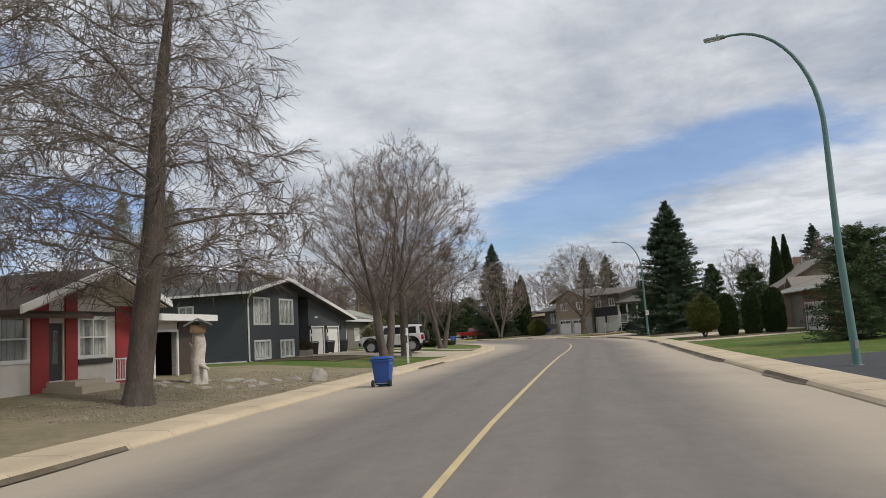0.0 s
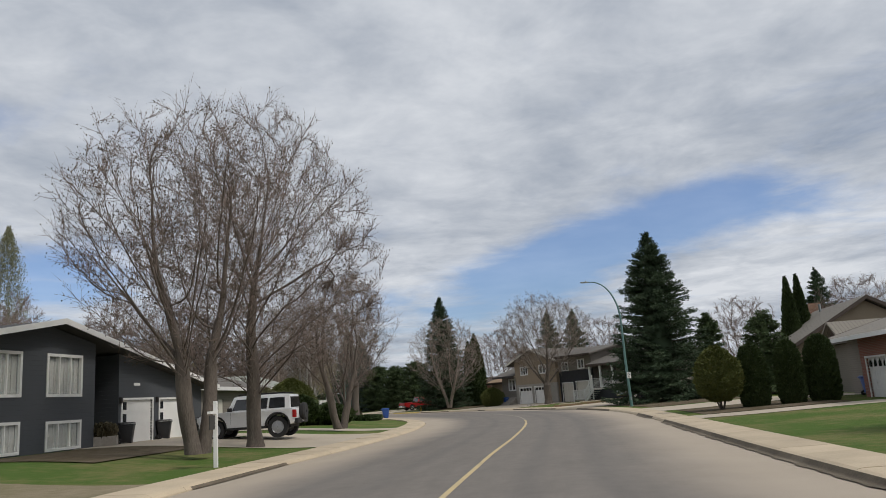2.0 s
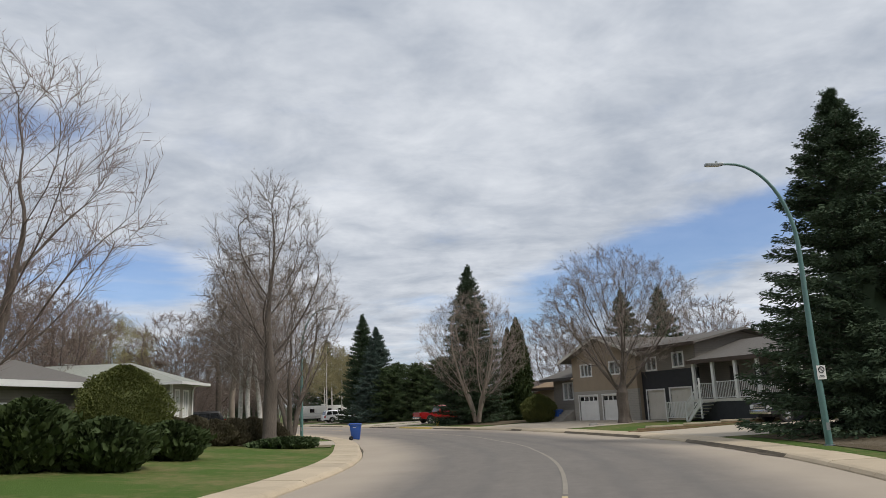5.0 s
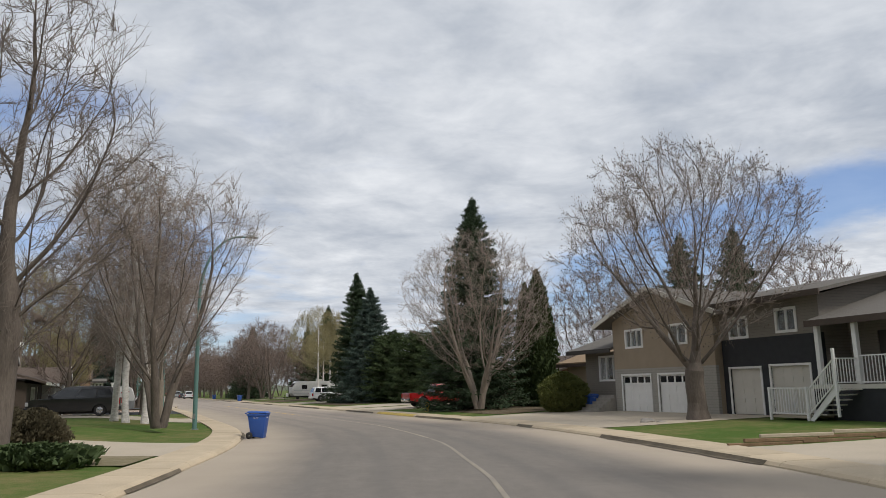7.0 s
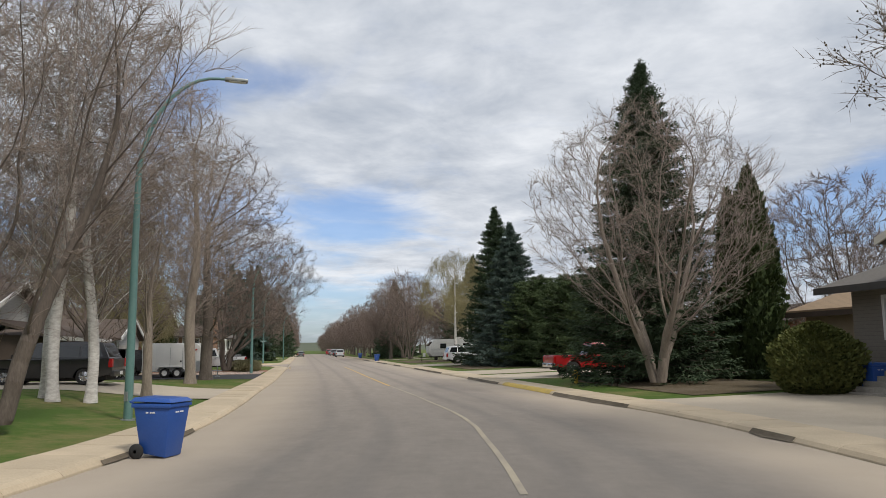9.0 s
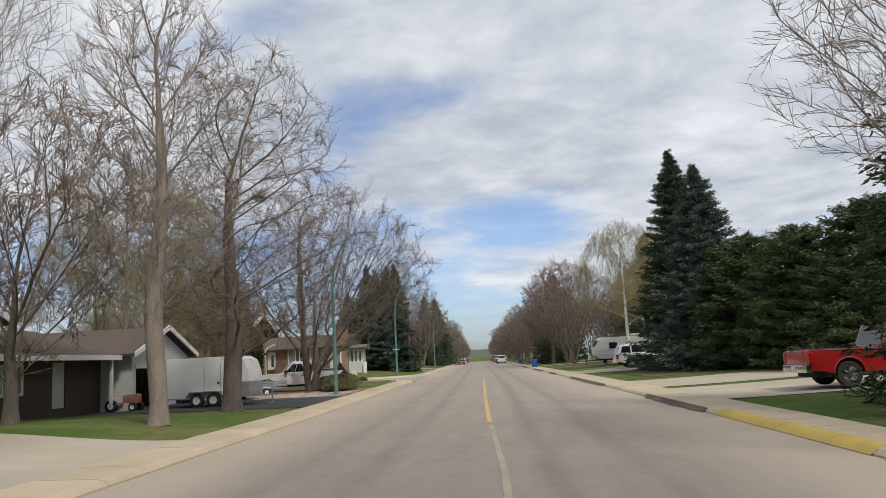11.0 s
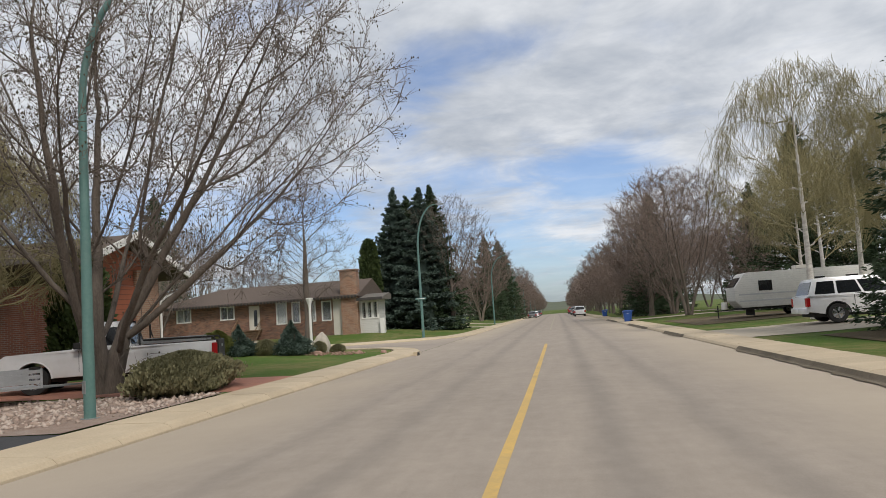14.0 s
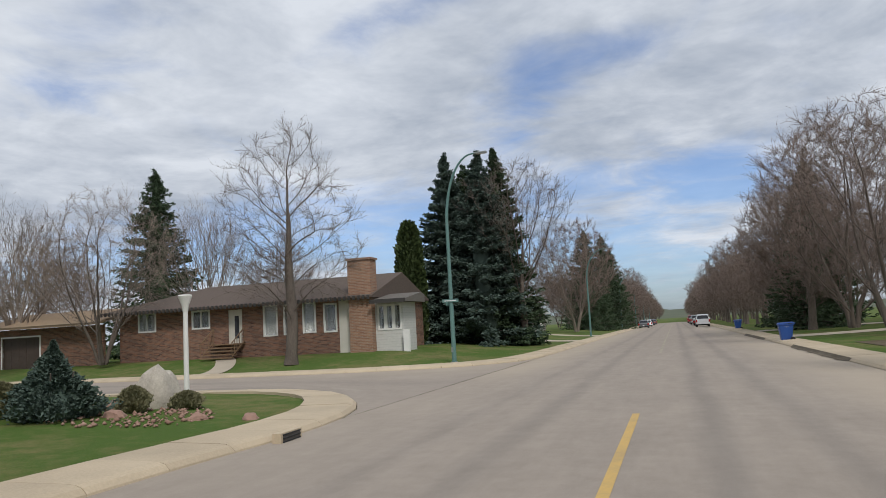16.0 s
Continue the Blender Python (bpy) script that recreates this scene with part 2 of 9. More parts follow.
asphalt_road()
lawn("lawn_green", (0.078, 0.128, 0.028), (0.21, 0.185, 0.08), 0.48)
lawn("lawn_dry", (0.17, 0.155, 0.085), (0.30, 0.25, 0.17), 0.8)
lawn("soil_bed", (0.12, 0.095, 0.06), (0.20, 0.165, 0.12), 0.5, 0.9)
lawn("rubble", (0.36, 0.27, 0.22), (0.48, 0.40, 0.35), 0.5, 1.0)
material("concrete", (0.55, 0.45, 0.315), (0.45, 0.365, 0.255), 0.9, scale=0.8, fine=25, dirt=0.35, dirt_colour=(0.24, 0.20, 0.15), per_object=0.06)
material("drive_concrete", (0.49, 0.42, 0.325), (0.41, 0.35, 0.27), 0.9, scale=0.5, fine=20, dirt=0.3, dirt_colour=(0.25, 0.21, 0.16))
material("drive_asphalt", (0.035, 0.035, 0.038), (0.055, 0.055, 0.058), 0.9, scale=1.0, fine=60)
material("drive_brick", (0.40, 0.18, 0.12), (0.33, 0.15, 0.10), 0.9, scale=2.0, fine=18, dirt=0.3)
material("line_yellow", (0.64, 0.42, 0.12), (0.52, 0.35, 0.13), 0.8, scale=1.5, fine=18, dirt=0.5, dirt_colour=(0.25, 0.21, 0.16))
material("line_pale", (0.60, 0.47, 0.24), (0.50, 0.40, 0.23), 0.85, scale=1.2, fine=14, dirt=0.6, dirt_colour=(0.24, 0.21, 0.17))
material("line_faint", (0.31, 0.275, 0.215), (0.26, 0.23, 0.19), 0.88, scale=1.2, fine=14, dirt=0.9, dirt_colour=(0.2, 0.18, 0.16))
material("line_worn", (0.39, 0.34, 0.25), (0.31, 0.27, 0.205), 0.85, scale=1.2, fine=14, dirt=0.7, dirt_colour=(0.2, 0.185, 0.165))
material("kerb_yellow", (0.60, 0.42, 0.08), (0.50, 0.36, 0.10), 0.8, dirt=0.4)
# dirt brown with the raised kerb's shade mixed into the colour
material("kerb_dirt", (0.150, 0.120, 0.082), (0.085, 0.068, 0.045), 0.95, scale=1.2, fine=18, bump=0.5, bump_scale=30, dirt=0.5, dirt_colour=(0.27, 0.225, 0.165))
material("tar", (0.10, 0.092, 0.083), (0.16, 0.145, 0.13), 0.9)
material("bark_grey", (0.155, 0.127, 0.105), (0.085, 0.068, 0.055), 0.95, scale=4, fine=30, bump=0.8, bump_scale=25, stretch=(1, 1, 0.25))
material("bark_pale", (0.31, 0.26, 0.21), (0.19, 0.155, 0.125), 0.95, scale=4, fine=30, bump=0.7, bump_scale=25, stretch=(1, 1, 0.25))
material("bark_birch", (0.72, 0.69, 0.65), (0.42, 0.38, 0.35), 0.8, scale=3, fine=9, bump=0.4, stretch=(1, 1, 2.2))
material("twig", (0.185, 0.15, 0.125), (0.125, 0.10, 0.082), 0.9, bump=0)
material("twig_red", (0.215, 0.16, 0.132), (0.15, 0.112, 0.092), 0.9, bump=0)
material("twig_pale", (0.29, 0.235, 0.195), (0.20, 0.16, 0.13), 0.9, bump=0)
material("twig_green", (0.33, 0.29, 0.15), (0.25, 0.215, 0.11), 0.9, bump=0)
material("bud", (0.10, 0.085, 0.05), (0.07, 0.055, 0.04), 0.9, bump=0)
foliage("spruce_needles", (0.028, 0.050, 0.025), (0.080, 0.115, 0.060))
foliage("rock_chips", (0.33, 0.23, 0.18), (0.56, 0.48, 0.42), 0.95)
foliage("mulch_chips", (0.22, 0.125, 0.09), (0.40, 0.27, 0.21), 0.95)
foliage("pebbles", (0.20, 0.165, 0.125), (0.42, 0.36, 0.29), 0.95)
foliage("blue_spruce_needles", (0.038, 0.064, 0.050), (0.112, 0.152, 0.124))
foliage("cedar_leaves", (0.026, 0.045, 0.013), (0.065, 0.088, 0.028))
foliage("cedar_light", (0.075, 0.095, 0.024), (0.145, 0.15, 0.045))
foliage("pine_needles", (0.034, 0.058, 0.022), (0.095, 0.130, 0.052))
foliage("poplar_leaves", (0.15, 0.155, 0.085), (0.27, 0.265, 0.16))
foliage("grey_shrub", (0.15, 0.145, 0.075), (0.28, 0.265, 0.155))
foliage("brown_shrub", (0.065, 0.056, 0.032), (0.135, 0.115, 0.07))
material("steel_green", (0.085, 0.18, 0.165), (0.12, 0.22, 0.20), 0.5, scale=2, fine=15, bump=0.05, dirt=0.3, dirt_colour=(0.2, 0.22, 0.2))
material("steel_grey", (0.33, 0.35, 0.35), (0.25, 0.27, 0.27), 0.45, 0.4, bump=0.03)
material("lamp_lens", (0.75, 0.75, 0.72), (0.7, 0.7, 0.68), 0.25, bump=0)
material("bin_blue", (0.020, 0.075, 0.30), (0.028, 0.092, 0.35), 0.45, scale=2, fine=30, bump=0.05, dirt=0.2, dirt_colour=(0.08, 0.11, 0.2))
material("bin_black", (0.02, 0.02, 0.022), (0.03, 0.03, 0.032), 0.5, bump=0.05)
material("white_mark", (0.75, 0.75, 0.75), (0.7, 0.7, 0.7), 0.6, bump=0)
material("rubber", (0.018, 0.018, 0.018), (0.03, 0.029, 0.028), 0.85, bump=0.1)
material("white_paint", (0.78, 0.77, 0.74), (0.70, 0.69, 0.66), 0.6, scale=1.5, bump=0.05, dirt=0.12, dirt_colour=(0.5, 0.48, 0.44))
material("cream_paint", (0.62, 0.59, 0.52), (0.56, 0.53, 0.46), 0.7, scale=1.5, bump=0.05)
material("stucco_white", (0.66, 0.62, 0.56), (0.58, 0.54, 0.48), 0.9, bump=0.5)
material("red_paint", (0.34, 0.035, 0.035), (0.27, 0.03, 0.03), 0.7, bump=0.1)
material("stucco_tan", (0.33, 0.265, 0.19), (0.27, 0.215, 0.155), 0.92, bump=0.4, scale=1.0)
material("black_stucco", (0.024, 0.025, 0.029), (0.035, 0.036, 0.04), 0.85, bump=0.3)
material("dark_trim", (0.05, 0.045, 0.042), (0.035, 0.032, 0.03), 0.6, bump=0.05)
material("brown_trim", (0.075, 0.052, 0.04), (0.055, 0.04, 0.03), 0.7, bump=0.1)
# near-black backing whose colour carries the dimness of unlit rooms and garages
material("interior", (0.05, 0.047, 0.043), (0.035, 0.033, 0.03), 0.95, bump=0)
material("curtain", (0.50, 0.48, 0.44), (0.40, 0.385, 0.35), 0.95, bump=0.1, stretch=(6, 6, 0.3))
material("wood", (0.25, 0.16, 0.09), (0.17, 0.105, 0.06), 0.8, scale=3, fine=25, stretch=(1, 1, 0.3))
material("timber_pale", (0.47, 0.40, 0.30), (0.36, 0.30, 0.22), 0.9, scale=3, fine=25, stretch=(0.3, 1, 1))
material("log_pale", (0.68, 0.63, 0.56), (0.46, 0.41, 0.35), 0.9, scale=5, fine=20, bump=0.6, bump_scale=14, dirt=0.4)
material("stone", (0.36, 0.33, 0.29), (0.26, 0.24, 0.21), 0.95, scale=3, fine=20, bump=0.8, bump_scale=12, dirt=0.3)
material("stone_pale", (0.56, 0.51, 0.43), (0.40, 0.36, 0.30), 0.95, scale=3, fine=20, bump=0.8, bump_scale=12, dirt=0.3)
material("stone_red", (0.36, 0.22, 0.17), (0.28, 0.18, 0.14), 0.95, scale=3, fine=20, bump=0.8, bump_scale=12)
bands("siding_grey", (0.070, 0.075, 0.084), (0.048, 0.052, 0.06), 0.2, 2, 0.06, tone=(0.062, 0.067, 0.075))
bands("siding_beige", (0.36, 0.34, 0.30), (0.24, 0.225, 0.195), 0.13, 2, 0.12)
bands("siding_taupe", (0.23, 0.205, 0.175), (0.15, 0.135, 0.115), 0.13, 2, 0.12)
bands("siding_white", (0.66, 0.65, 0.62), (0.45, 0.44, 0.42), 0.15, 2, 0.10)
bands("siding_red", (0.36, 0.11, 0.055), (0.15, 0.05, 0.03), 0.22, 2, 0.10)
bands("brick_brown", (0.30, 0.15, 0.095), (0.27, 0.215, 0.17), 1, tone=(0.095, 0.052, 0.042), brick=(0.26, 0.08))
bands("brick_red", (0.30, 0.105, 0.065), (0.30, 0.25, 0.21), 1, tone=(0.22, 0.08, 0.055), brick=(0.26, 0.08))
bands("brick_mixed", (0.38, 0.22, 0.14), (0.38, 0.33, 0.27), 1, tone=(0.25, 0.13, 0.085), brick=(0.30, 0.09))
bands("shingle_brown", (0.135, 0.10, 0.08), (0.08, 0.06, 0.05), 0.14, 1, 0.12, 0.95, tone=(0.09, 0.07, 0.058))
bands("shingle_grey", (0.17, 0.155, 0.135), (0.10, 0.09, 0.08), 0.14, 1, 0.12, 0.95, tone=(0.12, 0.11, 0.098))
bands("shingle_pale", (0.36, 0.37, 0.325), (0.25, 0.26, 0.22), 0.14, 0, 0.12, 0.95, tone=(0.30, 0.31, 0.27))
bands("shake_grey", (0.27, 0.245, 0.205), (0.13, 0.115, 0.095), 0.22, 1, 0.14, 0.95, tone=(0.19, 0.17, 0.145))
bands("shake_tan", (0.38, 0.27, 0.165), (0.20, 0.15, 0.10), 0.22, 1, 0.14, 0.95, tone=(0.28, 0.20, 0.13))
bands("shingle_dark", (0.075, 0.072, 0.07), (0.045, 0.043, 0.042), 0.14, 0, 0.12, 0.95, tone=(0.055, 0.053, 0.052))
for nm, c in {"car_white": (0.82, 0.82, 0.82), "car_black": (0.010, 0.010, 0.013), "car_navy": (0.010, 0.013, 0.026), "car_red": (0.36, 0.012, 0.014), "car_silver": (0.42, 0.43, 0.44), "car_grey": (0.10, 0.105, 0.11)}.items():
    material(nm, c, tuple(v * 0.93 for v in c), 0.35, scale=1.0, fine=8, bump=0, coat=0.8, dirt=0.12, dirt_colour=(0.3, 0.27, 0.22))
material("car_glass", (0.012, 0.014, 0.016), (0.016, 0.018, 0.02), 0.06, bump=0, spec=0.8)
material("chrome", (0.62, 0.62, 0.63), (0.55, 0.55, 0.56), 0.2, 1.0, bump=0)
material("tail_lamp", (0.42, 0.012, 0.012), (0.35, 0.01, 0.01), 0.25, bump=0)
material("head_lamp", (0.65, 0.66, 0.67), (0.55, 0.56, 0.57), 0.15, bump=0)
material("aluminium", (0.55, 0.56, 0.57), (0.45, 0.46, 0.47), 0.4, 0.7, bump=0.02)
material("hydrant_yellow", (0.55, 0.38, 0.05), (0.48, 0.33, 0.05), 0.6, dirt=0.3)
material("hill_green", (0.075, 0.09, 0.05), (0.10, 0.11, 0.065), 0.95, scale=0.02, fine=0.2, bump=0)
glass("window_glass")


# ---- mesh helpers ----
def mesh_from(name, verts, faces, mat, smooth=False):
    """A mesh from arrays of corners and of faces with a fixed number of corners each (one array, or a list of arrays)."""
    me = bpy.data.meshes.new(name)
    verts = np.asarray(verts, dtype=np.float32)
    groups = [np.asarray(f, dtype=np.int32) for f in (faces if isinstance(faces, list) else [faces]) if len(f)]
    me.vertices.add(len(verts))
    me.vertices.foreach_set("co", verts.ravel())
    loops = np.concatenate([g.ravel() for g in groups])
    sizes = np.concatenate([np.full(len(g), g.shape[1], np.int32) for g in groups])
    me.loops.add(len(loops))
    me.loops.foreach_set("vertex_index", loops)
    me.polygons.add(len(sizes))
    me.polygons.foreach_set("loop_start", np.concatenate([[0], np.cumsum(sizes)[:-1]]).astype(np.int32))
    me.update(calc_edges=True)
    me.validate()
    if smooth:
        me.polygons.foreach_set("use_smooth", np.ones(len(me.polygons), bool))
    me.materials.append(MATS[mat])
    return me


class Shape:
    """Collects boxes, prisms and tubes into one bmesh."""

    def __init__(self):
        self.bm = bmesh.new()

    def hull(self, pts, faces):
        v = [self.bm.verts.new(p) for p in pts]
        for f in faces:
            try:
                self.bm.faces.new([v[i] for i in f])
            except ValueError:
                pass
        return v

    def box(self, x0, x1, y0, y1, z0, z1):
        self.hull([(x0, y0, z0), (x1, y0, z0), (x1, y1, z0), (x0, y1, z0), (x0, y0, z1), (x1, y0, z1), (x1, y1, z1), (x0, y1, z1)],
                  [(0, 3, 2, 1), (4, 5, 6, 7), (0, 1, 5, 4), (1, 2, 6, 5), (2, 3, 7, 6), (3, 0, 4, 7)])
        return self

    def prism(self, profile, a, b, axis="y"):
        """A closed outline in two axes, drawn out along the third from a to b."""
        def place(p, q):
            return {"y": (p[0], q, p[1]), "x": (q, p[0], p[1]), "z": (p[0], p[1], q)}[axis]
        n = len(profile)
        self.hull([place(p, a) for p in profile] + [place(p, b) for p in profile],
                  [tuple(range(n)), tuple(range(2 * n - 1, n - 1, -1))] + [(i, n + i, n + (i + 1) % n, (i + 1) % n) for i in range(n)])
        return self

    def tube(self, pts, radii, sides=8, cap=True):
        pts = [Vector(p) for p in pts]
        if not hasattr(radii, "__len__"):
            radii = [radii] * len(pts)
        rings = []
        ref = None
        for i, p in enumerate(pts):
            d = (pts[min(i + 1, len(pts) - 1)] - pts[max(i - 1, 0)]).normalized()
            if ref is None:
                ref = d.orthogonal().normalized()
            ref = (ref - d * ref.dot(d)).normalized()
            other = d.cross(ref)
            rings.append([self.bm.verts.new(p + (ref * math.cos(k * 2 * math.pi / sides) + other * math.sin(k * 2 * math.pi / sides)) * radii[i]) for k in range(sides)])
        for r, s in zip(rings, rings[1:]):
            for k in range(sides):
                self.bm.faces.new((r[k], r[(k + 1) % sides], s[(k + 1) % sides], s[k]))
        if cap:
            self.bm.faces.new(rings[0][::-1])
            self.bm.faces.new(rings[-1])
        return self

    def bevel(self, width, segments=2):
        bmesh.ops.remove_doubles(self.bm, verts=self.bm.verts, dist=0.0005)
        bmesh.ops.recalc_face_normals(self.bm, faces=self.bm.faces)
        edges = [e for e in self.bm.edges if len(e.link_faces) == 2 and e.calc_face_angle(0) > 0.35]
        bmesh.ops.bevel(self.bm, geom=edges, offset=width, segments=segments, affect="EDGES", profile=0.6, clamp_overlap=True)
        return self

    def data(self, name, mat, smooth=False):
        bmesh.ops.recalc_face_normals(self.bm, faces=self.bm.faces)
        me = bpy.data.meshes.new(name)
        self.bm.to_mesh(me)
        self.bm.free()
        me.materials.append(MATS[mat])
        if smooth:
            me.polygons.foreach_set("use_smooth", np.ones(len(me.polygons), bool))
            me.set_sharp_from_angle(angle=radians(40))
        return me


def part(name, shape, mat, parent=None, label="", smooth=False, at=None):
    """Links a shape (or a ready mesh) as one object under a thing."""
    me = shape.data(name, mat, smooth) if isinstance(shape, Shape) else shape
    ob = new(name, me)
    if parent is not None:
        ob.parent = parent
    if at is not None:
        ob.matrix_basis = at
    if label:
        ob["label"] = label
    return ob


def thing(name, label, category, m, group="", kind=""):
    e = new(name)
    e.matrix_basis = m
    return tagged(e, label, category, group, kind)


# ---- the plan: two kerb lines of the street, and the side street ----
def spline(pts, step=1.0):
    """A smooth line through the points, in steps of about a metre."""
    p = [np.array(a, float) for a in pts]
    p = [2 * p[0] - p[1]] + p + [2 * p[-1] - p[-2]]
    out = []
    for a, b, c, d in zip(p, p[1:], p[2:], p[3:]):
        n = max(2, int(np.linalg.norm(c - b) / step))
        if np.linalg.norm(c - b) > 60:
            n = 12
        for k in range(n):
            t = k / n
            out.append(0.5 * (2 * b + (c - a) * t + (2 * a - 5 * b + 4 * c - d) * t * t + (3 * b - a - 3 * c + d) * t ** 3))
    out.append(p[-2])
    return np.array(out)

KERB_A = spline([(-16.2, -45), (-8.3, 0), (-4.95, 20), (-1.2, 40), (1.1, 50), (3.1, 60), (4.1, 68), (4.5, 75.5), (4.2, 81.5), (3.2, 88),
                 (1.3, 97.5), (-1.3, 105.4), (-4.9, 113), (-9.1, 121), (-15.6, 133.5), (-24.6, 150), (-28.4, 157), (-30.2, 160.6), (-32.4, 163.4),
                 (-35.4, 165.4), (-38.6, 166.0), (-42.5, 164.8), (-58, 156.3), (-110, 128)])
KERB_B = spline([(-115, 138.4), (-62, 165.2), (-50, 171.4), (-45.6, 174.2), (-43.2, 176.6), (-42.2, 179.4), (-43.4, 184), (-52.1, 200), (-79.5, 250), (-134.4, 350),
                 (-189.3, 450), (-326.6, 700)])
KERB_C = spline([(-2.5, -45), (5.3, 0), (8.7, 19), (11.9, 37), (14.8, 52.3), (17.0, 65), (18.0, 75), (17.8, 84.6), (16.6, 91), (14.0, 100.5), (10.6, 109.7),
                 (7.9, 115), (5.2, 119.8), (0.8, 128.1), (-5.6, 140.1), (-15.4, 158.2), (-27.2, 179.8), (-38.3, 200), (-65.7, 250), (-120.6, 350), (-175.5, 450), (-312.7, 700)])
def side_of(pts, line, sign):
    a, b = line[:-1], line[1:]
    ab = b - a
    best = np.full(len(pts), 1e9)
    out = np.zeros(len(pts))
    for i in range(len(a)):
        q = pts - a[i]
        t = np.clip(q @ ab[i] / (ab[i] @ ab[i]), 0, 1)
        r = q - t[:, None] * ab[i]
        d = np.hypot(r[:, 0], r[:, 1])
        m = d < best - 1e-9
        best[m] = d[m]
        s = sign * np.sign(ab[i][0] * q[:, 1] - ab[i][1] * q[:, 0])
        out[m] = np.where(s[m] == 0, 1, s[m])
    return best * out
def lot_distance(pts):
    pts = np.asarray(pts, float).reshape(-1, 2)
    ds = np.stack([side_of(pts, KERB_A, 1), side_of(pts, KERB_B, 1), side_of(pts, KERB_C, -1)])
    k = np.argmin(np.abs(ds), 0)
    return ds[k, np.arange(len(pts))], k
RISE = (0.5, 0.6, 0.2)
def heights(pts):
    pts = np.asarray(pts, float).reshape(-1, 2)
    d, k = lot_distance(pts)
    # the lots on the left rise from the pavement, but lie level round the black driveway
    foot = pts[:, 1] + 0.48 * np.clip(d, 0, 14) * (pts[:, 1] > 118)
    rise = np.where(k == 0, np.interp(foot, [98, 122, 130, 134, 145, 150, 158], [0.5, 0.46, 0.2, 0.03, 0.03, 0.2, 0.35]), np.array(RISE)[k])
    wide = np.where(k == 0, np.interp(foot, [97, 102, 126, 131], [9.0, 6.5, 6.5, 9.0]), 9.0)
    u = np.clip((d - 1.4) / wide, 0, 1)
    lot = 0.13 + rise * u * u * (3 - 2 * u)
    return np.where(d <= 0.1, -0.12, np.where(d < 1.32, -0.12 + 0.25 * (d - 0.1) / 1.22, lot))
def ground(x, y):
    return float(heights([(x, y)])[0])



def on(x, y, turn=0.0, lift=0.0):
    """A pose on the ground, turned about the upright by that many degrees."""
    return pose(x, y, max(0.0, ground(x, y)) + lift, 0, 0, turn)


def normals(line):
    d = np.gradient(line, axis=0)
    d /= np.linalg.norm(d, axis=1)[:, None]
    return np.stack([-d[:, 1], d[:, 0]], 1)


def stretch_of(line, ya, yb, step=1.0):
    """The part of a kerb line between two y, in even steps, with its left normals."""
    keep = line[:len(line)] if line is not KERB_A else line[:int(np.argmax(line[:, 1])) + 1]
    seg = np.linalg.norm(np.diff(keep, axis=0), axis=1)
    s = np.concatenate([[0], np.cumsum(seg)])
    sa, sb = np.interp([ya, yb], keep[:, 1], s)
    k = max(2, int(abs(sb - sa) / step) + 1)
    q = np.linspace(sa, sb, k)
    pts = np.stack([np.interp(q, s, keep[:, 0]), np.interp(q, s, keep[:, 1])], 1)
    nn = normals(keep)
    return pts, np.stack([np.interp(q, s, nn[:, 0]), np.interp(q, s, nn[:, 1])], 1)


def grid_faces(a, b):
    i = np.arange((a - 1) * b).reshape(a - 1, b)[:, :-1].ravel()
    return np.stack([i, i + 1, i + b + 1, i + b], 1)


# the ground, one sheet to the horizon
def build_ground():
    xs = np.concatenate([[-3500, -1500, -700, -420, -300, -220, -170], np.arange(-130, 60.5, 1.0), [75, 100, 140, 220, 400, 800, 1800, 3500]])
    ys = np.concatenate([[-3500, -1200, -400, -150, -90, -60], np.arange(-44, 262, 1.0), np.arange(264, 440, 4.0), [450, 480, 520, 560, 600, 650, 700, 760, 850, 1000, 1400, 2200, 4200]])
    gx, gy = np.meshgrid(xs, ys)
    pts = np.stack([gx.ravel(), gy.ravel()], 1)
    z = heights(pts)
    far = (pts[:, 1] > 262) & (np.abs(lot_distance(pts)[0]) < 6)
    z[far] = -0.12
    z += 0.02 * np.sin(pts[:, 0] * 0.31) * np.cos(pts[:, 1] * 0.27) * (z > 0.2)
    me = mesh_from("ground", np.column_stack([pts, z]), grid_faces(len(ys), len(xs)), "lawn_green", True)
    return tagged(new("ground", me), "spring lawn, green with dry yellow patches", "ground", kind="structure")


build_ground()


def strip(name, rows_left, rows_right, z, mat, across=9, crown=0.06, mid=False):
    """A sheet between two lines of the same number of points, with its width as u and metres as v."""
    a, b = np.asarray(rows_left), np.asarray(rows_right)
    t = np.linspace(0, 1, across)
    pts = a[:, None] * (1 - t)[None, :, None] + b[:, None] * t[None, :, None]
    camber = crown * (1 - (2 * t - 1) ** 2)
    zz = np.broadcast_to(z + camber[None], pts.shape[:2])
    me = mesh_from(name, np.column_stack([pts.reshape(-1, 2), zz.ravel()]), grid_faces(len(a), across), mat, True)
    s = np.concatenate([[0], np.cumsum(np.linalg.norm(np.diff((a + b) / 2, axis=0), axis=1))])
    uvs = np.stack([np.broadcast_to(0.13 + 0.3 * t if mid else t, pts.shape[:2]), np.broadcast_to(s[:, None] + 200.0 * mid, pts.shape[:2])], -1).reshape(-1, 2)
    layer = me.uv_layers.new(name="UVMap")
    idx = np.empty(len(me.loops), np.int32)
    me.loops.foreach_get("vertex_index", idx)
    layer.data.foreach_set("uv", uvs[idx].astype(np.float32).ravel())
    return me


def even(line, k):
    s = np.concatenate([[0], np.cumsum(np.linalg.norm(np.diff(line, axis=0), axis=1))])
    q = np.linspace(0, s[-1], k)
    return np.stack([np.interp(q, s, line[:, 0]), np.interp(q, s, line[:, 1])], 1)


